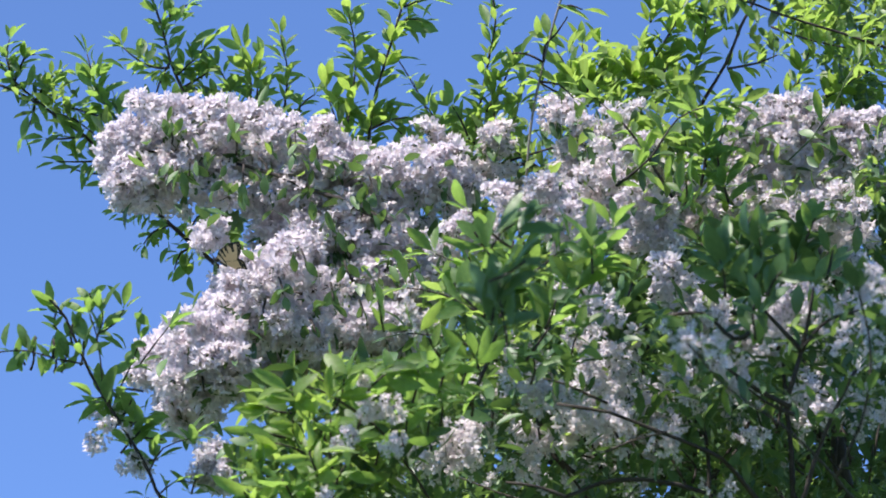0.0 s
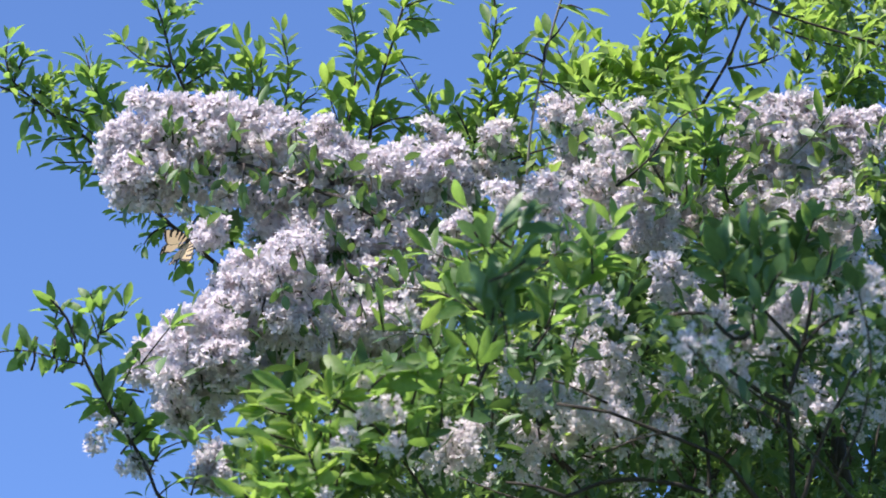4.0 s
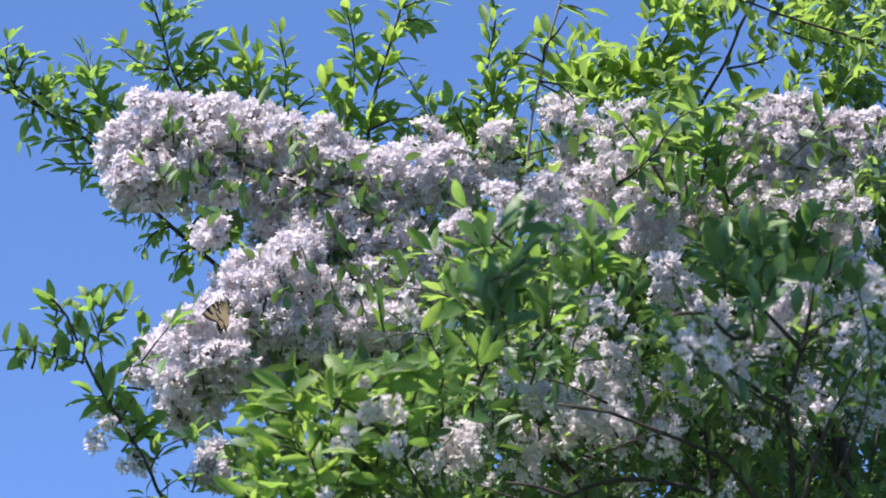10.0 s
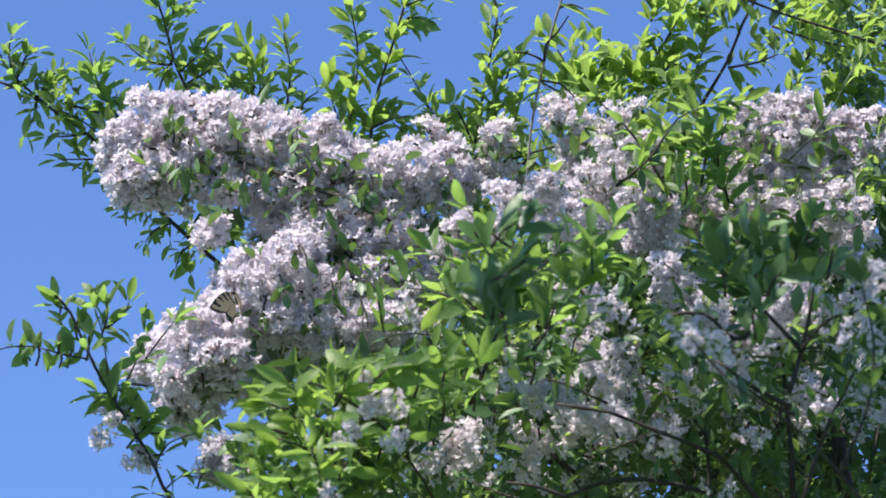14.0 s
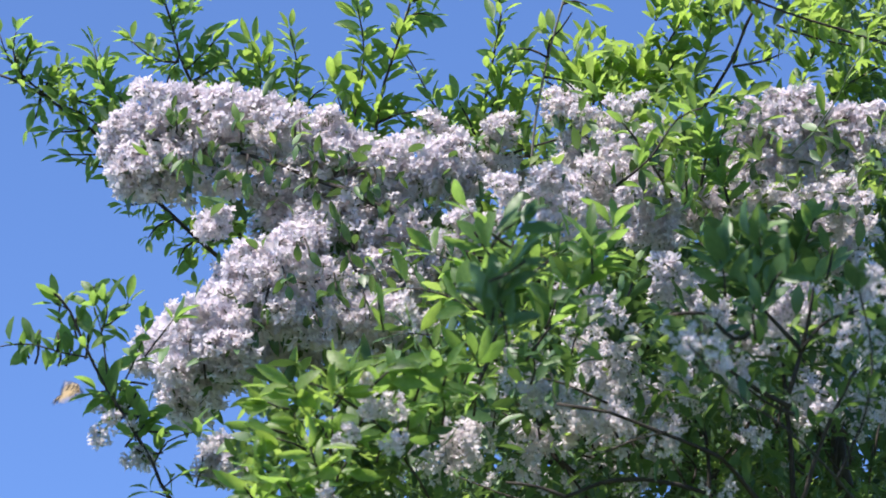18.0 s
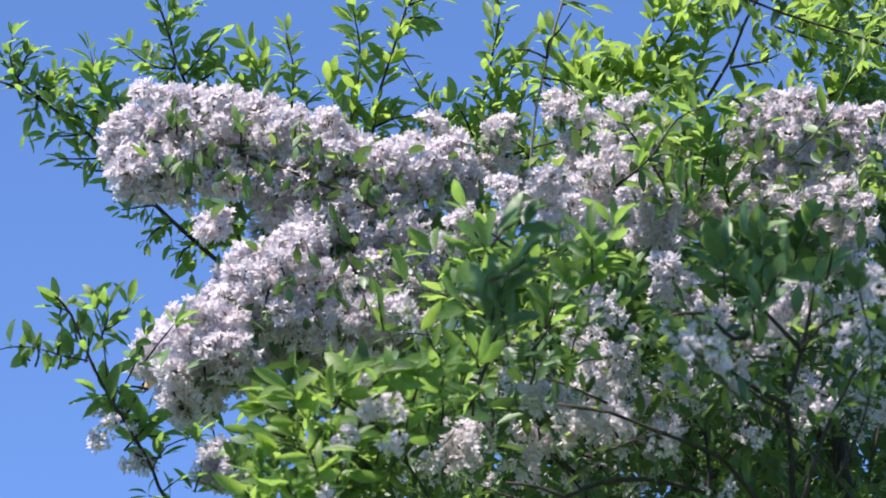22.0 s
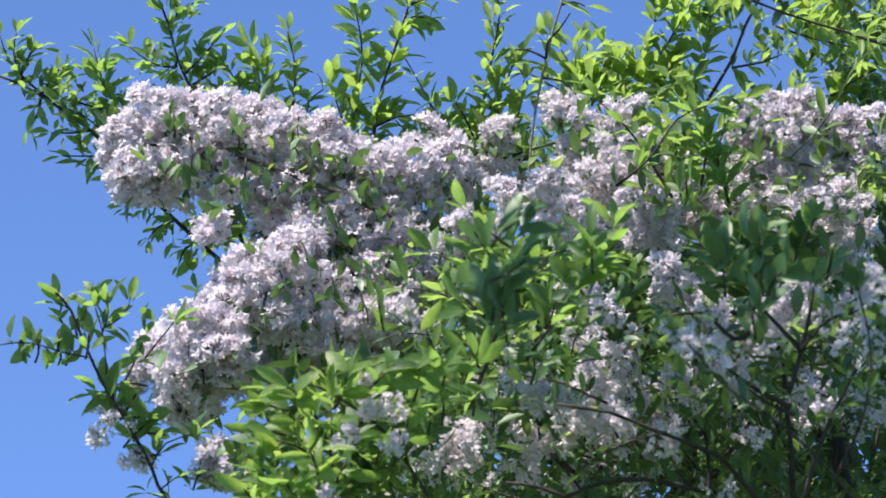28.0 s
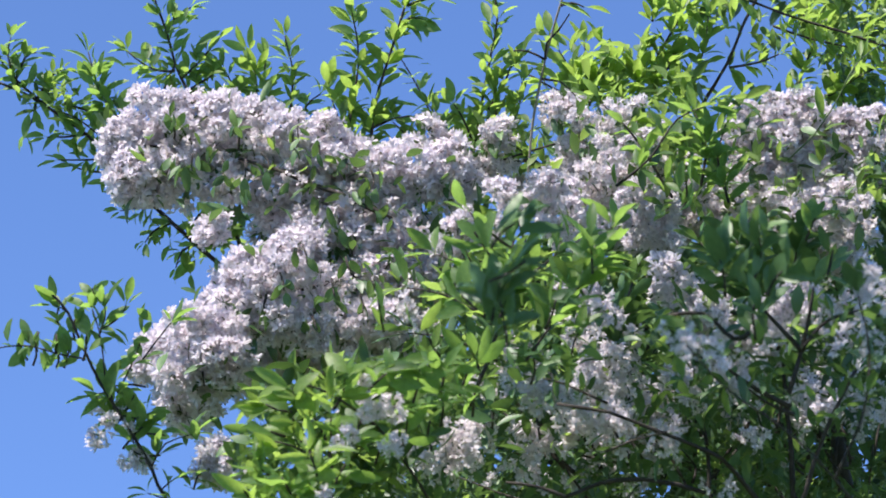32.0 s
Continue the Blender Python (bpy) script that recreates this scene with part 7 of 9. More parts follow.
    walk(right_bough.ob, [(0, right_bough.sway(0.0000, 0.0000, 0.00)), (0.5, right_bough.sway(-0.0016, 0.0000, 0.00)), (1, right_bough.sway(-0.0016, -0.0016, 0.00)), (1.5, right_bough.sway(0.0000, 0.0000, 0.00)), (2, right_bough.sway(-0.0016, -0.0016, 0.00)), (2.5, right_bough.sway(-0.0016, -0.0016, 0.00)), (3, right_bough.sway(-0.0016, -0.0016, 0.00)), (3.5, right_bough.sway(0.0000, 0.0000, 0.00)), (5.5, right_bough.sway(0.0017, 0.0033, 0.00)), (6, right_bough.sway(0.0017, 0.0033, 0.00)), (6.5, right_bough.sway(0.0017, 0.0017, 0.00)), (7, right_bough.sway(0.0000, 0.0000, 0.00)), (7.5, right_bough.sway(0.0000, 0.0000, 0.00)), (8, right_bough.sway(0.0000, 0.0000, 0.00)), (8.5, right_bough.sway(-0.0016, -0.0016, 0.00)), (9, right_bough.sway(-0.0016, -0.0016, 0.00)), (9.5, right_bough.sway(-0.0016, -0.0016, 0.00)), (10, right_bough.sway(0.0000, 0.0000, 0.00)), (10.5, right_bough.sway(0.0000, 0.0000, 0.00)), (11, right_bough.sway(-0.0032, -0.0032, 0.00)), (11.5, right_bough.sway(-0.0016, -0.0016, 0.00)), (12, right_bough.sway(-0.0016, -0.0016, 0.00)), (12.5, right_bough.sway(0.0000, 0.0000, 0.00)), (13, right_bough.sway(0.0000, 0.0000, 0.00)), (13.5, right_bough.sway(0.0000, 0.0000, 0.00)), (14, right_bough.sway(0.0017, 0.0017, 0.00)), (14.5, right_bough.sway(0.0050, 0.0033, 0.00)), (16.5, right_bough.sway(0.0099, 0.0099, 0.00)), (17, right_bough.sway(0.0149, 0.0133, 0.00)), (17.5, right_bough.sway(0.0099, 0.0099, 0.00)), (18, right_bough.sway(0.0050, 0.0115, 0.00)), (18.5, right_bough.sway(0.0083, 0.0115, 0.00)), (19, right_bough.sway(0.0083, 0.0115, 0.00)), (19.5, right_bough.sway(0.0067, 0.0115, 0.00)), (20, right_bough.sway(0.0083, 0.0115, 0.00)), (20.5, right_bough.sway(0.0067, 0.0115, 0.00)), (21, right_bough.sway(0.0067, 0.0099, 0.00)), (21.5, right_bough.sway(0.0067, 0.0099, 0.00)), (22, right_bough.sway(0.0067, 0.0083, 0.00)), (22.5, right_bough.sway(0.0067, 0.0083, 0.00)), (23, right_bough.sway(0.0083, 0.0083, 0.00)), (23.5, right_bough.sway(0.0099, 0.0099, 0.00)), (24, right_bough.sway(0.0083, 0.0083, 0.00)), (24.5, right_bough.sway(0.0083, 0.0083, 0.00)), (25, right_bough.sway(0.0050, 0.0066, 0.00)), (25.5, right_bough.sway(0.0067, 0.0050, 0.00)), (27.5, right_bough.sway(0.0050, 0.0066, 0.00)), (28, right_bough.sway(0.0050, 0.0066, 0.00)), (28.5, right_bough.sway(0.0067, 0.0066, 0.00)), (29, right_bough.sway(0.0050, 0.0083, 0.00)), (29.5, right_bough.sway(0.0067, 0.0099, 0.00)), (30, right_bough.sway(0.0083, 0.0099, 0.00)), (30.5, right_bough.sway(0.0067, 0.0083, 0.00)), (31, right_bough.sway(0.0067, 0.0050, 0.00)), (31.5, right_bough.sway(0.0067, 0.0066, 0.00)), (32, right_bough.sway(0.0033, 0.0050, 0.00))])
    walk(wand.ob, [(0, wand.sway(0.0000, 0.0000, 0.00)), (0.5, wand.sway(0.0000, 0.0000, 0.00)), (1, wand.sway(-0.0015, 0.0000, 0.00)), (1.5, wand.sway(0.0000, 0.0000, 0.00)), (2, wand.sway(-0.0015, 0.0000, 0.00)), (2.5, wand.sway(-0.0032, 0.0000, 0.00)), (3, wand.sway(-0.0015, 0.0000, 0.00)), (3.5, wand.sway(0.0000, 0.0000, 0.00)), (5.5, wand.sway(0.0015, 0.0016, 0.00)), (6, wand.sway(0.0015, 0.0016, 0.00)), (6.5, wand.sway(0.0015, 0.0016, 0.00)), (7, wand.sway(0.0000, 0.0016, 0.00)), (7.5, wand.sway(0.0000, 0.0016, 0.00)), (8, wand.sway(0.0000, 0.0000, 0.00)), (8.5, wand.sway(-0.0015, 0.0000, 0.00)), (9, wand.sway(-0.0032, 0.0000, 0.00)), (9.5, wand.sway(-0.0015, 0.0000, 0.00)), (10, wand.sway(0.0000, 0.0000, 0.00)), (10.5, wand.sway(0.0000, 0.0000, 0.00)), (11, wand.sway(-0.0015, 0.0000, 0.00)), (11.5, wand.sway(-0.0015, 0.0000, 0.00)), (12, wand.sway(0.0000, 0.0016, 0.00)), (12.5, wand.sway(0.0000, 0.0016, 0.00)), (13, wand.sway(0.0000, 0.0016, 0.00)), (13.5, wand.sway(0.0000, 0.0016, 0.00)), (14, wand.sway(0.0015, 0.0016, 0.00)), (14.5, wand.sway(0.0047, 0.0032, 0.00)), (16.5, wand.sway(0.0063, 0.0064, 0.00)), (17, wand.sway(0.0094, 0.0064, 0.00)), (17.5, wand.sway(0.0094, 0.0079, 0.00)), (18, wand.sway(0.0079, 0.0079, 0.00)), (18.5, wand.sway(0.0094, 0.0079, 0.00)), (19, wand.sway(0.0094, 0.0079, 0.00)), (19.5, wand.sway(0.0063, 0.0079, 0.00)), (20, wand.sway(0.0063, 0.0079, 0.00)), (20.5, wand.sway(0.0063, 0.0079, 0.00)), (21, wand.sway(0.0063, 0.0079, 0.00)), (21.5, wand.sway(0.0063, 0.0079, 0.00)), (22, wand.sway(0.0063, 0.0064, 0.00)), (22.5, wand.sway(0.0063, 0.0064, 0.00)), (23, wand.sway(0.0079, 0.0064, 0.00)), (23.5, wand.sway(0.0079, 0.0064, 0.00)), (24, wand.sway(0.0079, 0.0064, 0.00)), (24.5, wand.sway(0.0079, 0.0064, 0.00)), (25, wand.sway(0.0047, 0.0047, 0.00)), (25.5, wand.sway(0.0063, 0.0047, 0.00)), (27.5, wand.sway(0.0047, 0.0064, 0.00)), (28, wand.sway(0.0047, 0.0064, 0.00)), (28.5, wand.sway(0.0047, 0.0079, 0.00)), (29, wand.sway(0.0047, 0.0079, 0.00)), (29.5, wand.sway(0.0063, 0.0079, 0.00)), (30, wand.sway(0.0079, 0.0079, 0.00)), (30.5, wand.sway(0.0047, 0.0064, 0.00)), (31, wand.sway(0.0063, 0.0064, 0.00)), (31.5, wand.sway(0.0063, 0.0047, 0.00)), (32, wand.sway(0.0032, 0.0047, 0.00))])
    walk(far_limb.ob, [(0, far_limb.sway(-0.0049, -0.0069, -0.49)), (0.5, far_limb.sway(-0.0001, 0.0037, 0.14)), (1, far_limb.sway(-0.0017, 0.0002, -0.07)), (1.5, far_limb.sway(-0.0001, 0.0037, 0.14)), (2, far_limb.sway(-0.0034, -0.0048, -0.15)), (2.5, far_limb.sway(-0.0044, -0.0062, -0.38)), (3, far_limb.sway(-0.0038, -0.0042, -0.40)), (3.5, far_limb.sway(-0.0012, 0.0004, -0.10)), (5.5, far_limb.sway(-0.0012, 0.0004, -0.10)), (6, far_limb.sway(-0.0005, -0.0007, -0.11)), (6.5, far_limb.sway(-0.0005, -0.0007, -0.11)), (7, far_limb.sway(0.0001, -0.0001, -0.21)), (7.5, far_limb.sway(-0.0027, -0.0049, -0.52)), (8, far_limb.sway(-0.0016, -0.0019, -0.21)), (8.5, far_limb.sway(-0.0017, -0.0021, -0.14)), (9, far_limb.sway(-0.0016, -0.0019, -0.21)), (9.5, far_limb.sway(0.0005, 0.0025, 0.12)), (10, far_limb.sway(0.0000, 0.0000, 0.00)), (10.5, far_limb.sway(-0.0011, -0.0011, -0.09)), (11, far_limb.sway(-0.0023, -0.0007, -0.19)), (11.5, far_limb.sway(-0.0027, -0.0049, -0.52)), (12, far_limb.sway(-0.0047, -0.0091, -0.83)), (12.5, far_limb.sway(-0.0027, -0.0049, -0.52)), (13, far_limb.sway(-0.0022, -0.0024, -0.40)), (13.5, far_limb.sway(-0.0000, -0.0001, -0.29)), (14, far_limb.sway(-0.0027, -0.0048, -0.59)), (14.5, far_limb.sway(-0.0010, -0.0015, -0.59)), (16.5, far_limb.sway(0.0038, 0.0055, -0.18)), (17, far_limb.sway(-0.0060, 0.0019, -0.87)), (17.5, far_limb.sway(-0.0098, -0.0041, -1.28)), (18, far_limb.sway(-0.0013, -0.0061, -1.05)), (18.5, far_limb.sway(-0.0001, -0.0049, -0.95)), (19, far_limb.sway(0.0034, 0.0080, -0.14)), (19.5, far_limb.sway(-0.0008, 0.0015, -0.57)), (20, far_limb.sway(0.0019, 0.0063, -0.26)), (20.5, far_limb.sway(-0.0013, -0.0009, -0.69)), (21, far_limb.sway(0.0014, 0.0038, -0.38)), (21.5, far_limb.sway(-0.0002, -0.0063, -0.74)), (22, far_limb.sway(-0.0004, -0.0028, -0.54)), (22.5, far_limb.sway(-0.0023, -0.0089, -1.06)), (23, far_limb.sway(-0.0002, -0.0046, -0.74)), (23.5, far_limb.sway(-0.0013, -0.0075, -0.84)), (24, far_limb.sway(0.0030, 0.0008, -0.32)), (24.5, far_limb.sway(0.0030, 0.0008, -0.32)), (25, far_limb.sway(-0.0008, -0.0035, -0.65)), (25.5, far_limb.sway(-0.0028, -0.0092, -1.04)), (27.5, far_limb.sway(-0.0000, -0.0082, -0.87)), (28, far_limb.sway(-0.0027, -0.0112, -1.17)), (28.5, far_limb.sway(-0.0007, -0.0053, -0.85)), (29, far_limb.sway(-0.0018, -0.0080, -0.94)), (29.5, far_limb.sway(0.0003, -0.0040, -0.63)), (30, far_limb.sway(-0.0013, -0.0075, -0.84)), (30.5, far_limb.sway(-0.0008, -0.0035, -0.65)), (31, far_limb.sway(-0.0020, -0.0047, -0.75)), (31.5, far_limb.sway(0.0005, 0.0002, -0.31)), (32, far_limb.sway(-0.0016, -0.0021, -0.42))])
    walk(left_shoot.ob, [(0, left_shoot.sway(0.0017, 0.0016, 0.01)), (0.5, left_shoot.sway(0.0033, 0.0011, 0.19)), (1, left_shoot.sway(0.0000, 0.0000, 0.00)), (1.5, left_shoot.sway(0.0016, -0.0005, 0.18)), (2, left_shoot.sway(0.0000, 0.0000, 0.00)), (2.5, left_shoot.sway(0.0016, -0.0005, 0.18)), (3, left_shoot.sway(0.0016, 0.0015, -0.09)), (3.5, left_shoot.sway(0.0032, 0.0046, -0.10)), (5.5, left_shoot.sway(0.0032, 0.0046, -0.10)), (6, left_shoot.sway(0.0016, 0.0037, -0.18)), (6.5, left_shoot.sway(0.0033, 0.0011, 0.19)), (7, left_shoot.sway(-0.0001, -0.0001, -0.09)), (7.5, left_shoot.sway(0.0047, 0.0046, -0.10)), (8, left_shoot.sway(0.0030, 0.0067, -0.38)), (8.5, left_shoot.sway(0.0032, 0.0032, -0.00)), (9, left_shoot.sway(0.0017, 0.0016, 0.01)), (9.5, left_shoot.sway(0.0017, 0.0016, 0.01)), (10, left_shoot.sway(0.0016, -0.0005, 0.18)), (10.5, left_shoot.sway(0.0000, 0.0000, 0.00)), (11, left_shoot.sway(0.0017, 0.0016, 0.01)), (11.5, left_shoot.sway(0.0015, 0.0051, -0.28)), (12, left_shoot.sway(0.0032, 0.0046, -0.10)), (12.5, left_shoot.sway(0.0031, 0.0051, -0.28)), (13, left_shoot.sway(0.0031, 0.0053, -0.19)), (13.5, left_shoot.sway(0.0032, 0.0046, -0.10)), (14, left_shoot.sway(0.0046, 0.0068, -0.29)), (14.5, left_shoot.sway(0.0111, 0.0102, -0.10)), (16.5, left_shoot.sway(0.0111, 0.0081, 0.08)), (17, left_shoot.sway(0.0207, 0.0133, 0.37)), (17.5, left_shoot.sway(0.0238, 0.0142, 0.45)), (18, left_shoot.sway(0.0207, 0.0132, 0.27)), (18.5, left_shoot.sway(0.0287, 0.0162, 0.72)), (19, left_shoot.sway(0.0274, 0.0106, 1.21)), (19.5, left_shoot.sway(0.0259, 0.0055, 1.49)), (20, left_shoot.sway(0.0225, 0.0065, 1.11)), (20.5, left_shoot.sway(0.0210, 0.0034, 1.21)), (21, left_shoot.sway(0.0257, 0.0076, 1.29)), (21.5, left_shoot.sway(0.0226, 0.0051, 1.30)), (22, left_shoot.sway(0.0226, 0.0051, 1.30)), (22.5, left_shoot.sway(0.0226, 0.0068, 1.30)), (23, left_shoot.sway(0.0242, 0.0085, 1.39)), (23.5, left_shoot.sway(0.0242, 0.0085, 1.39)), (24, left_shoot.sway(0.0227, 0.0071, 1.50)), (24.5, left_shoot.sway(0.0195, 0.0042, 1.22)), (25, left_shoot.sway(0.0195, 0.0042, 1.22)), (25.5, left_shoot.sway(0.0211, 0.0074, 1.22)), (27.5, left_shoot.sway(0.0226, 0.0074, 1.21)), (28, left_shoot.sway(0.0258, 0.0083, 1.31)), (28.5, left_shoot.sway(0.0258, 0.0099, 1.31)), (29, left_shoot.sway(0.0225, 0.0087, 1.02)), (29.5, left_shoot.sway(0.0242, 0.0083, 1.30)), (30, left_shoot.sway(0.0209, 0.0055, 1.01)), (30.5, left_shoot.sway(0.0209, 0.0070, 0.93)), (31, left_shoot.sway(0.0209, 0.0070, 0.93)), (31.5, left_shoot.sway(0.0225, 0.0065, 1.11)), (32, left_shoot.sway(0.0226, 0.0007, 1.49))])
    walk(tall_shoot.ob, [(0, tall_shoot.sway(0.0015, 0.0016, -0.01)), (0.5, tall_shoot.sway(-0.0014, 0.0015, -0.21)), (1, tall_shoot.sway(0.0000, 0.0000, 0.00)), (1.5, tall_shoot.sway(0.0000, 0.0000, 0.00)), (2, tall_shoot.sway(-0.0007, 0.0008, -0.06)), (2.5, tall_shoot.sway(0.0006, 0.0008, 0.06)), (3, tall_shoot.sway(0.0015, 0.0016, -0.01)), (3.5, tall_shoot.sway(0.0010, 0.0023, -0.28)), (5.5, tall_shoot.sway(0.0010, 0.0023, -0.28)), (6, tall_shoot.sway(0.0010, 0.0023, -0.28)), (6.5, tall_shoot.sway(-0.0005, 0.0007, -0.28)), (7, tall_shoot.sway(-0.0014, -0.0001, -0.20)), (7.5, tall_shoot.sway(0.0003, 0.0030, -0.43)), (8, tall_shoot.sway(0.0028, 0.0023, -0.27)), (8.5, tall_shoot.sway(0.0001, 0.0015, -0.22)), (9, tall_shoot.sway(0.0016, -0.0000, -0.00)), (9.5, tall_shoot.sway(0.0015, 0.0016, -0.01)), (10, tall_shoot.sway(0.0000, 0.0000, 0.00)), (10.5, tall_shoot.sway(0.0000, 0.0000, 0.00)), (11, tall_shoot.sway(0.0009, 0.0008, -0.07)), (11.5, tall_shoot.sway(0.0017, 0.0031, -0.22)), (12, tall_shoot.sway(0.0017, 0.0031, -0.22)), (12.5, tall_shoot.sway(0.0017, 0.0031, -0.22)), (13, tall_shoot.sway(0.0017, 0.0031, -0.22)), (13.5, tall_shoot.sway(0.0017, 0.0031, -0.22)), (14, tall_shoot.sway(0.0028, 0.0039, -0.27)), (14.5, tall_shoot.sway(0.0023, 0.0062, -0.55)), (16.5, tall_shoot.sway(0.0059, 0.0072, -0.29)), (17, tall_shoot.sway(0.0081, 0.0102, -0.62)), (17.5, tall_shoot.sway(0.0080, 0.0118, -0.70)), (18, tall_shoot.sway(0.0066, 0.0116, -0.92)), (18.5, tall_shoot.sway(0.0091, 0.0125, -0.76)), (19, tall_shoot.sway(0.0045, 0.0091, -0.97)), (19.5, tall_shoot.sway(0.0032, 0.0052, -0.69)), (20, tall_shoot.sway(0.0032, 0.0069, -0.70)), (20.5, tall_shoot.sway(0.0030, 0.0037, -0.49)), (21, tall_shoot.sway(0.0042, 0.0061, -0.76)), (21.5, tall_shoot.sway(0.0025, 0.0043, -0.76)), (22, tall_shoot.sway(0.0039, 0.0045, -0.55)), (22.5, tall_shoot.sway(0.0032, 0.0052, -0.69)), (23, tall_shoot.sway(0.0057, 0.0062, -0.54)), (23.5, tall_shoot.sway(0.0042, 0.0061, -0.76)), (24, tall_shoot.sway(0.0046, 0.0054, -0.49)), (24.5, tall_shoot.sway(0.0046, 0.0054, -0.49)), (25, tall_shoot.sway(0.0030, 0.0054, -0.49)), (25.5, tall_shoot.sway(0.0032, 0.0052, -0.69)), (27.5, tall_shoot.sway(0.0042, 0.0061, -0.76)), (28, tall_shoot.sway(0.0029, 0.0059, -0.96)), (28.5, tall_shoot.sway(0.0029, 0.0075, -0.96)), (29, tall_shoot.sway(0.0042, 0.0076, -0.76)), (29.5, tall_shoot.sway(0.0049, 0.0069, -0.70)), (30, tall_shoot.sway(0.0032, 0.0052, -0.69)), (30.5, tall_shoot.sway(0.0025, 0.0061, -0.76)), (31, tall_shoot.sway(0.0025, 0.0061, -0.76)), (31.5, tall_shoot.sway(0.0032, 0.0069, -0.70)), (32, tall_shoot.sway(0.0014, 0.0037, -0.49))])
    walk(grey_shoot.ob, [(0, grey_shoot.sway(0.0008, 0.0008, 0.00)), (0.5, grey_shoot.sway(0.0000, 0.0008, 0.00)), (1, grey_shoot.sway(-0.0008, 0.0000, 0.00)), (1.5, grey_shoot.sway(0.0000, 0.0000, 0.00)), (2, grey_shoot.sway(-0.0008, 0.0008, 0.00)), (2.5, grey_shoot.sway(-0.0016, 0.0000, 0.00)), (3, grey_shoot.sway(0.0000, 0.0008, 0.00)), (3.5, grey_shoot.sway(0.0016, 0.0016, 0.00)), (5.5, grey_shoot.sway(0.0023, 0.0024, 0.00)), (6, grey_shoot.sway(0.0023, 0.0024, 0.00)), (6.5, grey_shoot.sway(0.0016, 0.0017, 0.00)), (7, grey_shoot.sway(0.0000, 0.0008, 0.00)), (7.5, grey_shoot.sway(0.0016, 0.0024, 0.00)), (8, grey_shoot.sway(0.0024, 0.0016, 0.00)), (8.5, grey_shoot.sway(0.0000, 0.0008, 0.00)), (9, grey_shoot.sway(-0.0008, 0.0000, 0.00)), (9.5, grey_shoot.sway(0.0000, 0.0008, 0.00)), (10, grey_shoot.sway(0.0000, 0.0000, 0.00)), (10.5, grey_shoot.sway(0.0000, 0.0000, 0.00)), (11, grey_shoot.sway(0.0000, 0.0008, 0.00)), (11.5, grey_shoot.sway(0.0008, 0.0016, 0.00)), (12, grey_shoot.sway(0.0016, 0.0024, 0.00)), (12.5, grey_shoot.sway(0.0016, 0.0024, 0.00)), (13, grey_shoot.sway(0.0016, 0.0024, 0.00)), (13.5, grey_shoot.sway(0.0016, 0.0024, 0.00)), (14, grey_shoot.sway(0.0032, 0.0032, 0.00)), (14.5, grey_shoot.sway(0.0056, 0.0056, 0.00)), (16.5, grey_shoot.sway(0.0071, 0.0072, 0.00)), (17, grey_shoot.sway(0.0111, 0.0096, 0.00)), (17.5, grey_shoot.sway(0.0111, 0.0104, 0.00)), (18, grey_shoot.sway(0.0103, 0.0104, 0.00)), (18.5, grey_shoot.sway(0.0120, 0.0112, 0.00)), (19, grey_shoot.sway(0.0103, 0.0096, 0.00)), (19.5, grey_shoot.sway(0.0071, 0.0072, 0.00)), (20, grey_shoot.sway(0.0071, 0.0080, 0.00)), (20.5, grey_shoot.sway(0.0063, 0.0064, 0.00)), (21, grey_shoot.sway(0.0080, 0.0080, 0.00)), (21.5, grey_shoot.sway(0.0071, 0.0072, 0.00)), (22, grey_shoot.sway(0.0071, 0.0064, 0.00)), (22.5, grey_shoot.sway(0.0071, 0.0064, 0.00)), (23, grey_shoot.sway(0.0088, 0.0072, 0.00)), (23.5, grey_shoot.sway(0.0088, 0.0072, 0.00)), (24, grey_shoot.sway(0.0080, 0.0064, 0.00)), (24.5, grey_shoot.sway(0.0080, 0.0064, 0.00)), (25, grey_shoot.sway(0.0056, 0.0056, 0.00)), (25.5, grey_shoot.sway(0.0071, 0.0056, 0.00)), (27.5, grey_shoot.sway(0.0072, 0.0072, 0.00)), (28, grey_shoot.sway(0.0072, 0.0072, 0.00)), (28.5, grey_shoot.sway(0.0072, 0.0088, 0.00)), (29, grey_shoot.sway(0.0072, 0.0088, 0.00)), (29.5, grey_shoot.sway(0.0080, 0.0080, 0.00)), (30, grey_shoot.sway(0.0080, 0.0072, 0.00)), (30.5, grey_shoot.sway(0.0063, 0.0072, 0.00)), (31, grey_shoot.sway(0.0071, 0.0072, 0.00)), (31.5, grey_shoot.sway(0.0071, 0.0064, 0.00)), (32, grey_shoot.sway(0.0040, 0.0048, 0.00))])
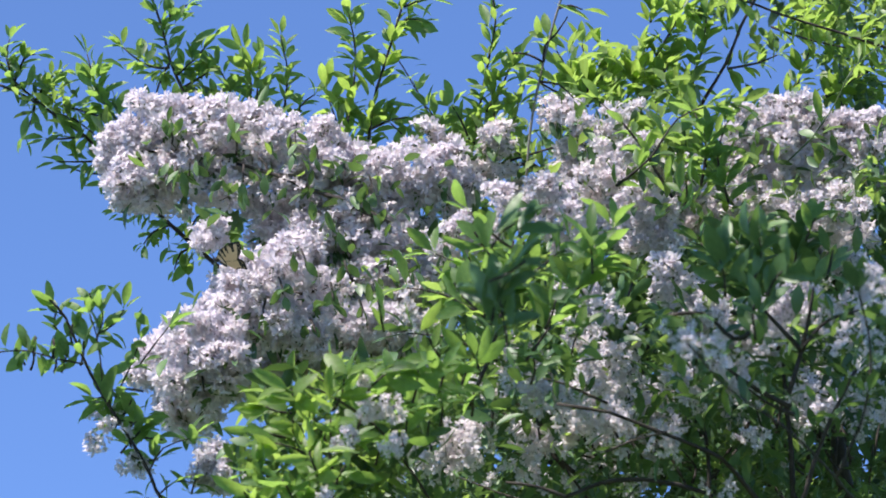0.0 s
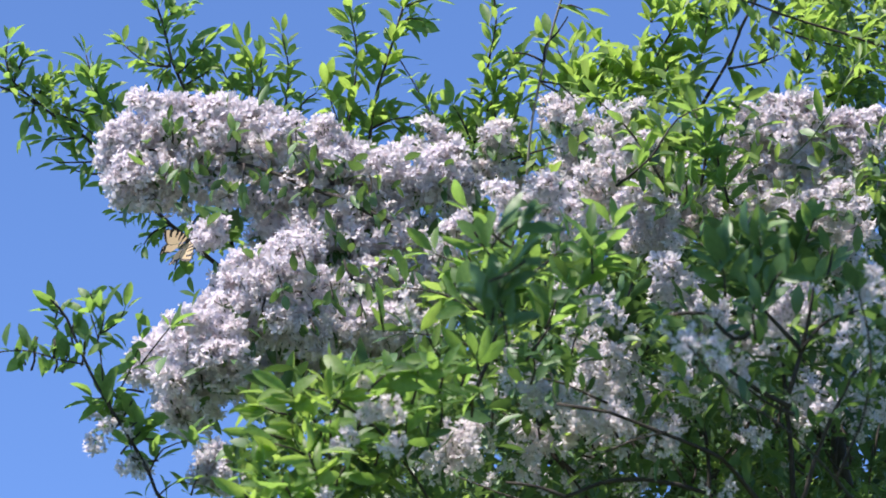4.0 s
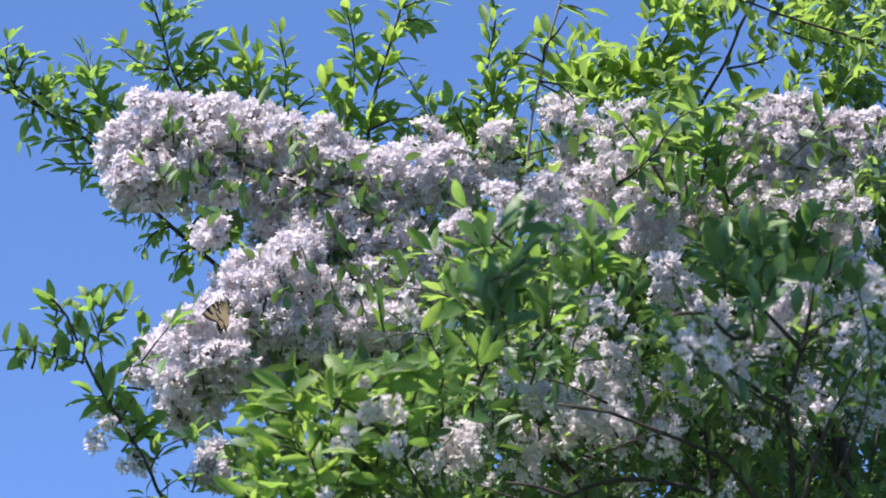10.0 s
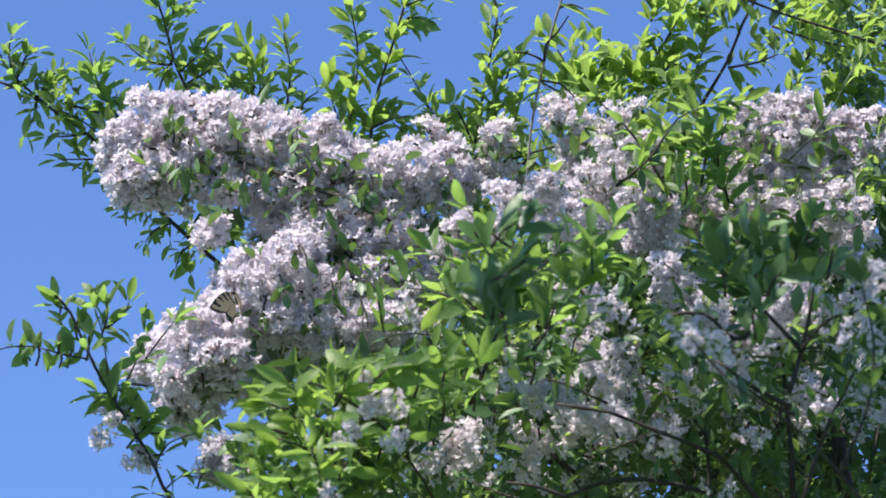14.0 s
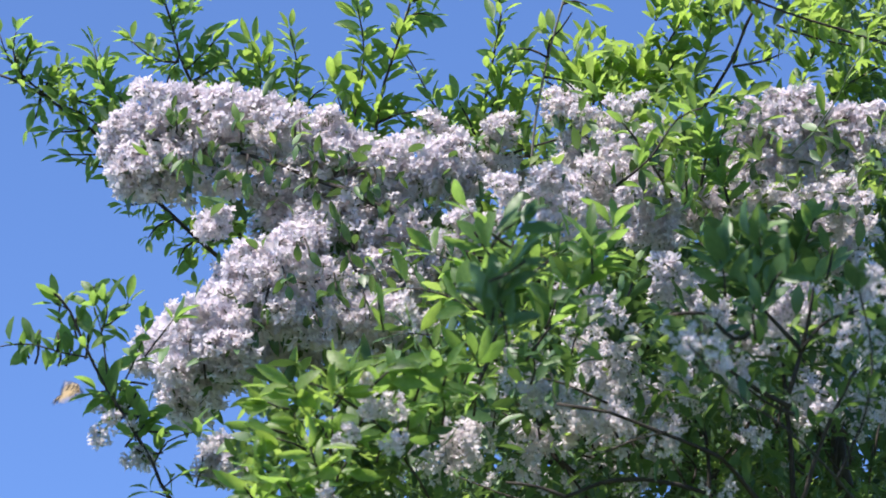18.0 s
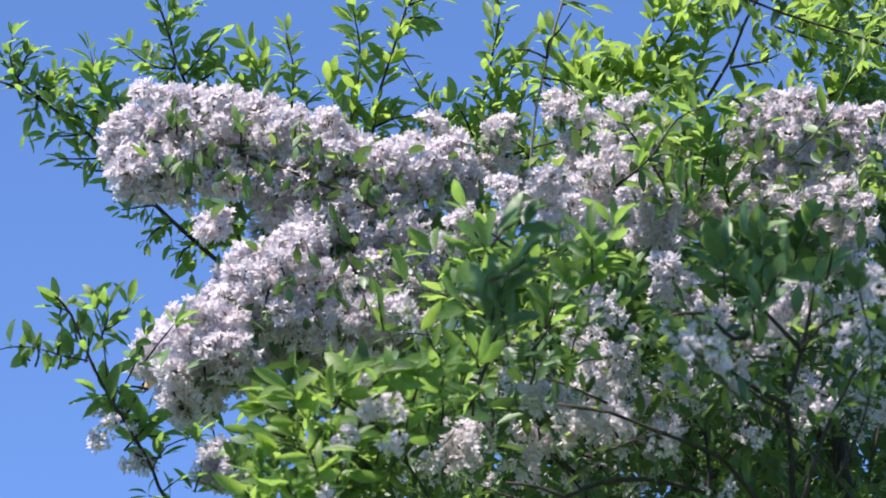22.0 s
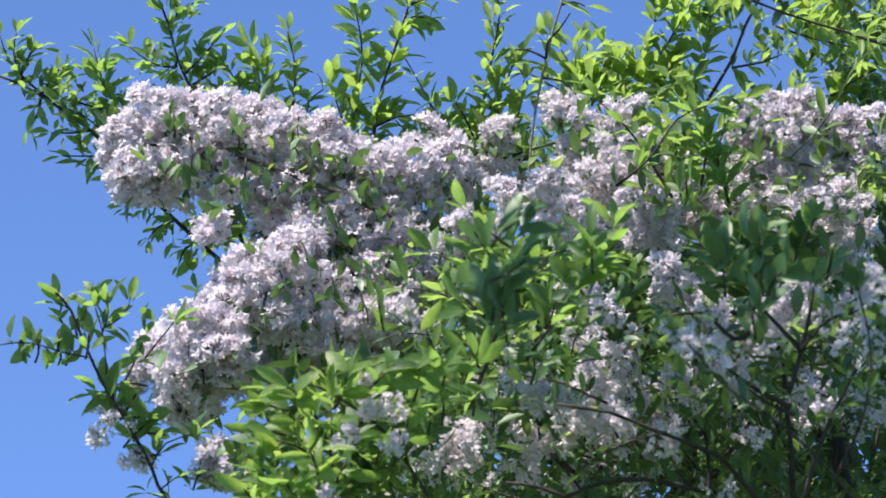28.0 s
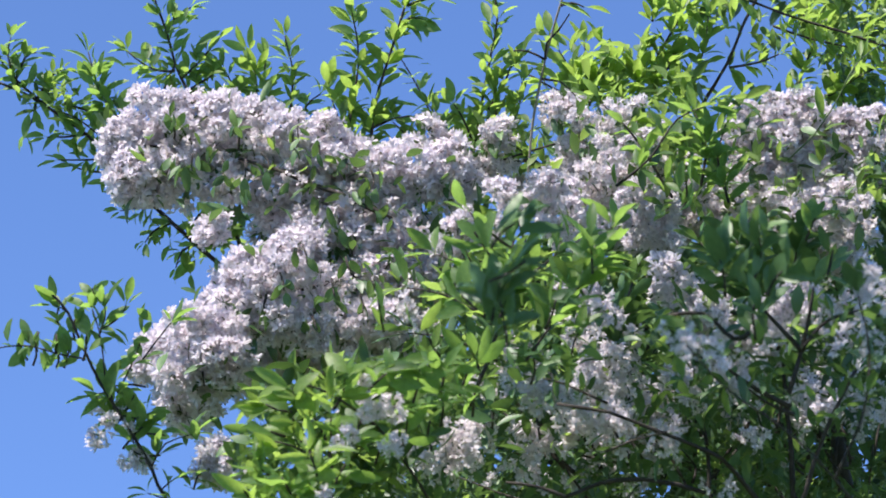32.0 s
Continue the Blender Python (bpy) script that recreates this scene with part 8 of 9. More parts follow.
    walk(top_bough.ob, [(0, top_bough.sway(0.0000, 0.0000, 0.00)), (0.5, top_bough.sway(-0.0016, 0.0000, 0.00)), (1, top_bough.sway(-0.0016, 0.0000, 0.00)), (1.5, top_bough.sway(-0.0016, 0.0000, 0.00)), (2, top_bough.sway(-0.0016, 0.0000, 0.00)), (2.5, top_bough.sway(-0.0016, 0.0000, 0.00)), (3, top_bough.sway(0.0000, 0.0000, 0.00)), (3.5, top_bough.sway(0.0017, 0.0000, 0.00)), (5.5, top_bough.sway(0.0017, 0.0000, 0.00)), (6, top_bough.sway(0.0000, 0.0000, 0.00)), (6.5, top_bough.sway(0.0000, 0.0000, 0.00)), (7, top_bough.sway(-0.0016, 0.0000, 0.00)), (7.5, top_bough.sway(0.0017, 0.0000, 0.00)), (8, top_bough.sway(0.0017, 0.0000, 0.00)), (8.5, top_bough.sway(0.0000, 0.0000, 0.00)), (9, top_bough.sway(-0.0016, 0.0000, 0.00)), (9.5, top_bough.sway(0.0017, 0.0000, 0.00)), (10, top_bough.sway(-0.0016, 0.0000, 0.00)), (10.5, top_bough.sway(0.0000, 0.0000, 0.00)), (11, top_bough.sway(0.0000, 0.0000, 0.00)), (11.5, top_bough.sway(0.0017, 0.0000, 0.00)), (12, top_bough.sway(0.0017, 0.0000, 0.00)), (12.5, top_bough.sway(0.0017, 0.0000, 0.00)), (13, top_bough.sway(0.0017, 0.0017, 0.00)), (13.5, top_bough.sway(0.0017, 0.0017, 0.00)), (14, top_bough.sway(0.0017, 0.0017, 0.00)), (14.5, top_bough.sway(0.0050, 0.0017, 0.00)), (16.5, top_bough.sway(0.0050, 0.0017, 0.00)), (17, top_bough.sway(0.0100, 0.0034, 0.00)), (17.5, top_bough.sway(0.0100, 0.0034, 0.00)), (18, top_bough.sway(0.0100, 0.0034, 0.00)), (18.5, top_bough.sway(0.0134, 0.0017, 0.00)), (19, top_bough.sway(0.0084, 0.0017, 0.00)), (19.5, top_bough.sway(0.0067, 0.0017, 0.00)), (20, top_bough.sway(0.0067, 0.0017, 0.00)), (20.5, top_bough.sway(0.0050, 0.0017, 0.00)), (21, top_bough.sway(0.0067, 0.0017, 0.00)), (21.5, top_bough.sway(0.0067, 0.0017, 0.00)), (22, top_bough.sway(0.0050, 0.0017, 0.00)), (22.5, top_bough.sway(0.0067, 0.0017, 0.00)), (23, top_bough.sway(0.0067, 0.0017, 0.00)), (23.5, top_bough.sway(0.0067, 0.0017, 0.00)), (24, top_bough.sway(0.0067, 0.0017, 0.00)), (24.5, top_bough.sway(0.0050, 0.0017, 0.00)), (25, top_bough.sway(0.0050, 0.0017, 0.00)), (25.5, top_bough.sway(0.0067, 0.0017, 0.00)), (27.5, top_bough.sway(0.0067, 0.0017, 0.00)), (28, top_bough.sway(0.0084, 0.0017, 0.00)), (28.5, top_bough.sway(0.0084, 0.0017, 0.00)), (29, top_bough.sway(0.0084, 0.0017, 0.00)), (29.5, top_bough.sway(0.0084, 0.0017, 0.00)), (30, top_bough.sway(0.0050, 0.0017, 0.00)), (30.5, top_bough.sway(0.0067, 0.0017, 0.00)), (31, top_bough.sway(0.0067, 0.0017, 0.00)), (31.5, top_bough.sway(0.0067, 0.0017, 0.00)), (32, top_bough.sway(0.0034, 0.0017, 0.00))])
    walk(left_sprig.ob, [(0, left_sprig.sway(-0.0017, -0.0034, -0.01)), (0.5, left_sprig.sway(-0.0073, -0.0168, -0.54)), (1, left_sprig.sway(-0.0021, -0.0094, -0.18)), (1.5, left_sprig.sway(-0.0010, -0.0063, -0.09)), (2, left_sprig.sway(-0.0024, -0.0076, -0.27)), (2.5, left_sprig.sway(-0.0045, -0.0135, -0.44)), (3, left_sprig.sway(-0.0073, -0.0169, -0.54)), (3.5, left_sprig.sway(-0.0073, -0.0169, -0.54)), (5.5, left_sprig.sway(0.0032, 0.0058, 0.27)), (6, left_sprig.sway(-0.0006, 0.0030, 0.09)), (6.5, left_sprig.sway(-0.0039, -0.0057, -0.26)), (7, left_sprig.sway(-0.0112, -0.0249, -1.07)), (7.5, left_sprig.sway(-0.0011, 0.0001, -0.10)), (8, left_sprig.sway(0.0021, 0.0061, 0.18)), (8.5, left_sprig.sway(-0.0019, -0.0014, -0.09)), (9, left_sprig.sway(-0.0049, -0.0076, -0.27)), (9.5, left_sprig.sway(0.0006, 0.0029, 0.18)), (10, left_sprig.sway(-0.0010, -0.0029, -0.09)), (10.5, left_sprig.sway(-0.0014, -0.0047, -0.19)), (11, left_sprig.sway(-0.0032, -0.0044, -0.27)), (11.5, left_sprig.sway(-0.0033, -0.0029, -0.28)), (12, left_sprig.sway(-0.0066, -0.0180, -0.82)), (12.5, left_sprig.sway(0.0035, 0.0087, 0.15)), (13, left_sprig.sway(-0.0025, -0.0122, -0.55)), (13.5, left_sprig.sway(0.0066, 0.0058, 0.07)), (14, left_sprig.sway(0.0103, 0.0103, 0.25)), (14.5, left_sprig.sway(0.0100, 0.0088, 0.16)), (16.5, left_sprig.sway(0.0100, 0.0044, -0.12)), (17, left_sprig.sway(0.0104, 0.0033, -0.29)), (17.5, left_sprig.sway(-0.0014, -0.0144, -1.00)), (18, left_sprig.sway(0.0065, 0.0091, 0.07)), (18.5, left_sprig.sway(0.0138, 0.0181, 0.33)), (19, left_sprig.sway(0.0056, 0.0047, -0.01)), (19.5, left_sprig.sway(0.0005, -0.0028, -0.37)), (20, left_sprig.sway(0.0041, 0.0015, -0.20)), (20.5, left_sprig.sway(0.0005, -0.0042, -0.37)), (21, left_sprig.sway(0.0020, -0.0072, -0.45)), (21.5, left_sprig.sway(-0.0051, -0.0175, -0.90)), (22, left_sprig.sway(-0.0030, -0.0148, -0.72)), (22.5, left_sprig.sway(-0.0124, -0.0326, -1.44)), (23, left_sprig.sway(-0.0069, -0.0222, -0.99)), (23.5, left_sprig.sway(0.0021, -0.0060, -0.37)), (24, left_sprig.sway(0.0126, 0.0151, 0.44)), (24.5, left_sprig.sway(0.0049, 0.0032, -0.20)), (25, left_sprig.sway(-0.0011, -0.0102, -0.64)), (25.5, left_sprig.sway(-0.0032, -0.0162, -0.81)), (27.5, left_sprig.sway(-0.0103, -0.0219, -1.27)), (28, left_sprig.sway(-0.0103, -0.0219, -1.27)), (28.5, left_sprig.sway(-0.0071, -0.0176, -1.00)), (29, left_sprig.sway(-0.0071, -0.0176, -1.00)), (29.5, left_sprig.sway(-0.0022, -0.0057, -0.46)), (30, left_sprig.sway(-0.0069, -0.0146, -0.91)), (30.5, left_sprig.sway(-0.0071, -0.0176, -1.00)), (31, left_sprig.sway(-0.0012, -0.0043, -0.37)), (31.5, left_sprig.sway(0.0023, 0.0029, -0.01)), (32, left_sprig.sway(0.0001, 0.0000, -0.19))])
    walk(near_clump.ob, [(0, near_clump.sway(0.0007, 0.0016, 0.06)), (0.5, near_clump.sway(0.0021, 0.0076, 0.36)), (1, near_clump.sway(0.0010, 0.0030, 0.15)), (1.5, near_clump.sway(0.0034, 0.0087, 0.38)), (2, near_clump.sway(0.0027, 0.0070, 0.42)), (2.5, near_clump.sway(0.0033, 0.0075, 0.48)), (3, near_clump.sway(0.0001, 0.0014, 0.11)), (3.5, near_clump.sway(0.0010, 0.0014, 0.15)), (5.5, near_clump.sway(-0.0006, -0.0009, -0.06)), (6, near_clump.sway(-0.0014, 0.0002, -0.09)), (6.5, near_clump.sway(-0.0006, 0.0006, -0.06)), (7, near_clump.sway(0.0000, 0.0000, 0.00)), (7.5, near_clump.sway(-0.0036, -0.0054, -0.35)), (8, near_clump.sway(-0.0019, -0.0013, -0.08)), (8.5, near_clump.sway(0.0012, 0.0031, 0.22)), (9, near_clump.sway(0.0005, 0.0026, 0.16)), (9.5, near_clump.sway(0.0008, 0.0033, 0.13)), (10, near_clump.sway(0.0003, -0.0009, -0.02)), (10.5, near_clump.sway(0.0000, 0.0000, 0.00)), (11, near_clump.sway(0.0011, 0.0051, 0.21)), (11.5, near_clump.sway(0.0012, 0.0043, 0.22)), (12, near_clump.sway(0.0042, 0.0091, 0.41)), (12.5, near_clump.sway(0.0017, 0.0049, 0.16)), (13, near_clump.sway(0.0053, 0.0086, 0.35)), (13.5, near_clump.sway(0.0091, 0.0144, 0.57)), (14, near_clump.sway(0.0068, 0.0128, 0.35)), (14.5, near_clump.sway(0.0047, 0.0079, -0.02)), (16.5, near_clump.sway(-0.0029, -0.0075, -0.87)), (17, near_clump.sway(-0.0091, -0.0204, -1.63)), (17.5, near_clump.sway(-0.0091, -0.0141, -1.26)), (18, near_clump.sway(-0.0098, -0.0122, -1.11)), (18.5, near_clump.sway(-0.0094, -0.0133, -1.24)), (19, near_clump.sway(-0.0082, -0.0144, -1.17)), (19.5, near_clump.sway(-0.0102, -0.0138, -1.27)), (20, near_clump.sway(-0.0100, -0.0150, -1.24)), (20.5, near_clump.sway(-0.0080, -0.0115, -0.94)), (21, near_clump.sway(-0.0078, -0.0124, -0.87)), (21.5, near_clump.sway(-0.0053, -0.0045, -0.53)), (22, near_clump.sway(-0.0015, -0.0008, -0.21)), (22.5, near_clump.sway(-0.0015, -0.0008, -0.21)), (23, near_clump.sway(-0.0042, -0.0081, -0.52)), (23.5, near_clump.sway(-0.0062, -0.0096, -0.77)), (24, near_clump.sway(-0.0051, -0.0067, -0.66)), (24.5, near_clump.sway(-0.0045, -0.0041, -0.50)), (25, near_clump.sway(-0.0032, -0.0066, -0.59)), (25.5, near_clump.sway(-0.0044, -0.0114, -0.81)), (27.5, near_clump.sway(-0.0073, -0.0095, -0.82)), (28, near_clump.sway(-0.0049, -0.0055, -0.59)), (28.5, near_clump.sway(-0.0051, -0.0084, -0.66)), (29, near_clump.sway(-0.0067, -0.0090, -0.76)), (29.5, near_clump.sway(-0.0071, -0.0098, -0.81)), (30, near_clump.sway(-0.0097, -0.0117, -0.95)), (30.5, near_clump.sway(-0.0030, -0.0069, -0.50)), (31, near_clump.sway(-0.0054, -0.0079, -0.63)), (31.5, near_clump.sway(-0.0030, -0.0073, -0.56)), (32, near_clump.sway(-0.0062, -0.0075, -0.61))])
    walk(near_spray.ob, [(0, near_spray.sway(0.0000, 0.0016, 0.00)), (0.5, near_spray.sway(0.0000, 0.0032, 0.00)), (1, near_spray.sway(0.0000, 0.0016, 0.00)), (1.5, near_spray.sway(0.0000, 0.0049, 0.00)), (2, near_spray.sway(0.0000, 0.0016, 0.00)), (2.5, near_spray.sway(0.0000, 0.0016, 0.00)), (3, near_spray.sway(0.0000, 0.0000, 0.00)), (3.5, near_spray.sway(0.0000, 0.0000, 0.00)), (5.5, near_spray.sway(0.0000, 0.0000, 0.00)), (6, near_spray.sway(0.0000, 0.0016, 0.00)), (6.5, near_spray.sway(0.0000, 0.0016, 0.00)), (7, near_spray.sway(0.0000, 0.0000, 0.00)), (7.5, near_spray.sway(0.0000, -0.0016, 0.00)), (8, near_spray.sway(0.0000, -0.0016, 0.00)), (8.5, near_spray.sway(0.0000, 0.0000, 0.00)), (9, near_spray.sway(0.0000, 0.0000, 0.00)), (9.5, near_spray.sway(0.0000, 0.0016, 0.00)), (10, near_spray.sway(0.0000, 0.0000, 0.00)), (10.5, near_spray.sway(0.0000, 0.0000, 0.00)), (11, near_spray.sway(-0.0016, 0.0032, 0.00)), (11.5, near_spray.sway(0.0000, 0.0016, 0.00)), (12, near_spray.sway(0.0000, 0.0049, 0.00)), (12.5, near_spray.sway(0.0000, 0.0032, 0.00)), (13, near_spray.sway(0.0017, 0.0049, 0.00)), (13.5, near_spray.sway(0.0033, 0.0081, 0.00)), (14, near_spray.sway(0.0049, 0.0081, 0.00)), (14.5, near_spray.sway(0.0049, 0.0081, 0.00)), (16.5, near_spray.sway(0.0033, 0.0049, 0.00)), (17, near_spray.sway(0.0033, 0.0016, 0.00)), (17.5, near_spray.sway(0.0033, 0.0000, 0.00)), (18, near_spray.sway(0.0017, 0.0000, 0.00)), (18.5, near_spray.sway(0.0017, 0.0016, 0.00)), (19, near_spray.sway(0.0033, 0.0000, 0.00)), (19.5, near_spray.sway(0.0017, 0.0016, 0.00)), (20, near_spray.sway(0.0000, 0.0000, 0.00)), (20.5, near_spray.sway(0.0017, -0.0016, 0.00)), (21, near_spray.sway(0.0033, -0.0049, 0.00)), (21.5, near_spray.sway(0.0017, 0.0000, 0.00)), (22, near_spray.sway(0.0017, 0.0000, 0.00)), (22.5, near_spray.sway(0.0017, 0.0000, 0.00)), (23, near_spray.sway(0.0017, -0.0033, 0.00)), (23.5, near_spray.sway(0.0017, -0.0016, 0.00)), (24, near_spray.sway(0.0017, 0.0000, 0.00)), (24.5, near_spray.sway(0.0017, 0.0000, 0.00)), (25, near_spray.sway(0.0017, 0.0000, 0.00)), (25.5, near_spray.sway(0.0017, -0.0016, 0.00)), (27.5, near_spray.sway(0.0000, 0.0000, 0.00)), (28, near_spray.sway(0.0000, 0.0016, 0.00)), (28.5, near_spray.sway(0.0000, 0.0000, 0.00)), (29, near_spray.sway(0.0000, 0.0000, 0.00)), (29.5, near_spray.sway(0.0000, 0.0000, 0.00)), (30, near_spray.sway(-0.0016, 0.0000, 0.00)), (30.5, near_spray.sway(0.0000, 0.0000, 0.00)), (31, near_spray.sway(0.0000, 0.0000, 0.00)), (31.5, near_spray.sway(0.0017, 0.0000, 0.00)), (32, near_spray.sway(-0.0016, 0.0000, 0.00))])
    walk(butterfly, [(0, flit(-0.378, -0.02, -0.37, -58, 82)), (0.2, flit(-0.378, -0.018, -0.37, -60, 80)), (0.3, flit(-0.376, -0.018, -0.37, -105, 60)), (0.4, flit(-0.376, -0.016, -0.37, -100, 75)), (0.5, flit(-0.378, -0.009, -0.37, -95, 85)), (0.7, flit(-0.38, -0.01, -0.37, -80, 60)), (1, flit(-0.414, -0.015, -0.37, -30, 40)), (1.3, flit(-0.419, -0.011, -0.2, -10, 20)), (1.6, flit(-0.412, -0.006, -0.22, 10, -28)), (1.9, flit(-0.414, -0.003, -0.22, 14, -30)), (2.2, flit(-0.414, -0.005, -0.22, 10, -30)), (2.5, flit(-0.41, -0.011, -0.22, 0, -30)), (2.8, flit(-0.419, -0.005, -0.22, 20, -25)), (3, flit(-0.434, -0, -0.2, 50, -10)), (3.3, flit(-0.45, 0.007, -0.2, 40, -10)), (3.5, flit(-0.45, 0.003, -0.2, 40, -10)), (4, flit(-0.442, 0.011, -0.2, 50, -10)), (4.8, flit(-0.437, 0.016, -0.2, 60, -15)), (5.5, flit(-0.436, 0.018, -0.2, 70, -10)), (5.6, flit(-0.444, 0.02, -0.2, 70, -10)), (5.7, flit(-0.45, 0.024, -0.2, 60, -20)), (5.8, flit(-0.446, 0.02, -0.2, 20, -10)), (5.9, flit(-0.467, -0.014, -0.2, -60, 10)), (6, flit(-0.515, -0.015, -0.05, -40, 86)), (6.1, flit(-0.491, -0.032, -0.1, 30, -40)), (6.2, flit(-0.423, -0.054, -0.42, 60, -40)), (6.3, flit(-0.395, -0.063, -0.42, 30, -20)), (6.4, flit(-0.368, -0.089, -0.42, 0, -20)), (6.5, flit(-0.362, -0.093, -0.42, -14, -22)), (6.6, flit(-0.362, -0.095, -0.42, -18, -25)), (6.8, flit(-0.359, -0.097, -0.42, -24, -15)), (7, flit(-0.357, -0.095, -0.42, -22, -12)), (7.2, flit(-0.358, -0.096, -0.42, -20, -16)), (7.5, flit(-0.353, -0.095, -0.42, 5, -32)), (8, flit(-0.356, -0.097, -0.42, 7, -30)), (8.5, flit(-0.36, -0.101, -0.42, -1, -36)), (9, flit(-0.362, -0.102, -0.42, -3, -36)), (9.5, flit(-0.354, -0.099, -0.42, 5, -28)), (10, flit(-0.359, -0.094, -0.42, -3, -45)), (10.5, flit(-0.355, -0.1, -0.42, 1, -36)), (11, flit(-0.353, -0.099, -0.42, 2, 0)), (11.5, flit(-0.354, -0.095, -0.42, 3, -30)), (12, flit(-0.352, -0.093, -0.42, -3, -38)), (12.5, flit(-0.35, -0.09, -0.42, -7, -40)), (13, flit(-0.35, -0.089, -0.42, -1, -28)), (13.3, flit(-0.352, -0.086, -0.42, -7, -36)), (13.6, flit(-0.352, -0.081, -0.42, -11, -38)), (14, flit(-0.347, -0.076, -0.42, -13, -40)), (14.2, flit(-0.35, -0.074, -0.42, -13, -40)), (14.4, flit(-0.348, -0.059, -0.42, -10, -25)), (14.5, flit(-0.354, -0.056, -0.42, -6, -15)), (15.2, flit(-0.352, -0.054, -0.42, -10, -20)), (16, flit(-0.348, -0.05, -0.42, -12, -24)), (16.5, flit(-0.349, -0.048, -0.42, -14, -30)), (16.6, flit(-0.353, -0.05, -0.42, -20, -40)), (16.7, flit(-0.352, -0.045, -0.42, -14, -30)), (16.8, flit(-0.386, -0.039, -0.08, 0, -30)), (16.9, flit(-0.42, -0.02, 0.05, -20, 20)), (17, flit(-0.446, 0.017, 0.1, -20, 70)), (17.1, flit(-0.449, 0.034, 0.1, 60, -20)), (17.2, flit(-0.447, 0.025, 0.08, 70, -20)), (17.3, flit(-0.456, 0.033, 0.05, 60, -20)), (17.4, flit(-0.482, 0.015, 0, 60, -30)), (17.5, flit(-0.521, -0.027, 0, 70, -40)), (17.6, flit(-0.591, -0.078, 0, 90, -40)), (17.7, flit(-0.665, -0.139, 0, 60, -50)), (17.8, flit(-0.686, -0.188, -0.05, 40, -60)), (17.9, flit(-0.658, -0.208, -0.1, 60, -40)), (18, flit(-0.637, -0.252, -0.1, 60, -86)), (18.1, flit(-0.601, -0.29, -0.1, 40, -10)), (18.3, flit(-0.571, -0.307, -0.1, 30, -20)), (18.6, flit(-0.537, -0.315, -0.2, 60, -20)), (19, flit(-0.506, -0.306, -0.6, 110, -40)), (19.2, flit(-0.508, -0.306, -0.6, 100, -40)), (19.4, flit(-0.51, -0.307, -0.6, 90, -40)), (19.7, flit(-0.507, -0.31, -0.6, 90, -45)), (19.85, flit(-0.506, -0.302, -0.4, 90, -48)), (20, flit(-0.502, -0.251, 0.05, 90, -50)), (20.3, flit(-0.502, -0.251, 0.05, 60, -50)), (20.7, flit(-0.55, -0.341, -0.12, 40, -50)), (20.8, flit(-0.592, -0.334, -0.1, -60, 84)), (20.9, flit(-0.66, -0.332, -0.1, -60, 84)), (21, flit(-0.694, -0.311, -0.1, -30, 84)), (21.1, flit(-0.666, -0.277, -0.1, 40, -84)), (21.2, flit(-0.621, -0.273, -0.1, 80, -84)), (21.3, flit(-0.611, -0.267, -0.1, 90, -40)), (21.4, flit(-0.579, -0.273, -0.65, 60, -50)), (21.6, flit(-0.571, -0.277, -0.5, 60, -40)), (22, flit(-0.502, -0.225, 0.05, 40, -30)), (24.6, flit(-0.502, -0.225, 0.05, 40, -30)), (24.8, flit(-0.533, -0.252, -0.6, 35, -50)), (25, flit(-0.548, -0.271, -0.74, 35, -60)), (25.2, flit(-0.55, -0.276, -0.74, 35, -60)), (25.5, flit(-0.555, -0.275, -0.74, 10, -35)), (26.5, flit(-0.565, -0.306, -0.3, 40, -50)), (27.5, flit(-0.545, -0.302, -0.5, 60, -40)), (27.8, flit(-0.528, -0.3, -0.74, 85, -40)), (27.95, flit(-0.529, -0.274, -0.4, 60, -40)), (28.1, flit(-0.502, -0.225, 0.05, 60, -40)), (28.9, flit(-0.502, -0.225, 0.05, 40, -40)), (29, flit(-0.502, -0.225, 0.05, 40, -40)), (29.3, flit(-0.541, -0.253, -0.74, 60, -40)), (29.5, flit(-0.542, -0.255, -0.74, 70, -40)), (29.9, flit(-0.507, -0.225, 0.05, 60, -40)), (30.5, flit(-0.514, -0.231, 0, 20, -20)), (30.7, flit(-0.515, -0.236, -0.4, 0, 0)), (31, flit(-0.575, -0.28, -0.7, -60, 55)), (31.1, flit(-0.683, -0.295, -0.2, -70, 84)), (31.2, flit(-0.739, -0.281, -0.2, -40, 84)), (31.3, flit(-0.746, -0.335, -0.2, 60, -84)), (31.4, flit(-0.731, -0.349, -0.2, 80, -84)), (31.5, flit(-0.653, -0.309, -0.2, 80, -84)), (31.6, flit(-0.595, -0.301, -0.25, 80, -50)), (31.8, flit(-0.507, -0.226, -0.1, 60, -40)), (32, flit(-0.502, -0.225, 0.05, 60, -40))])
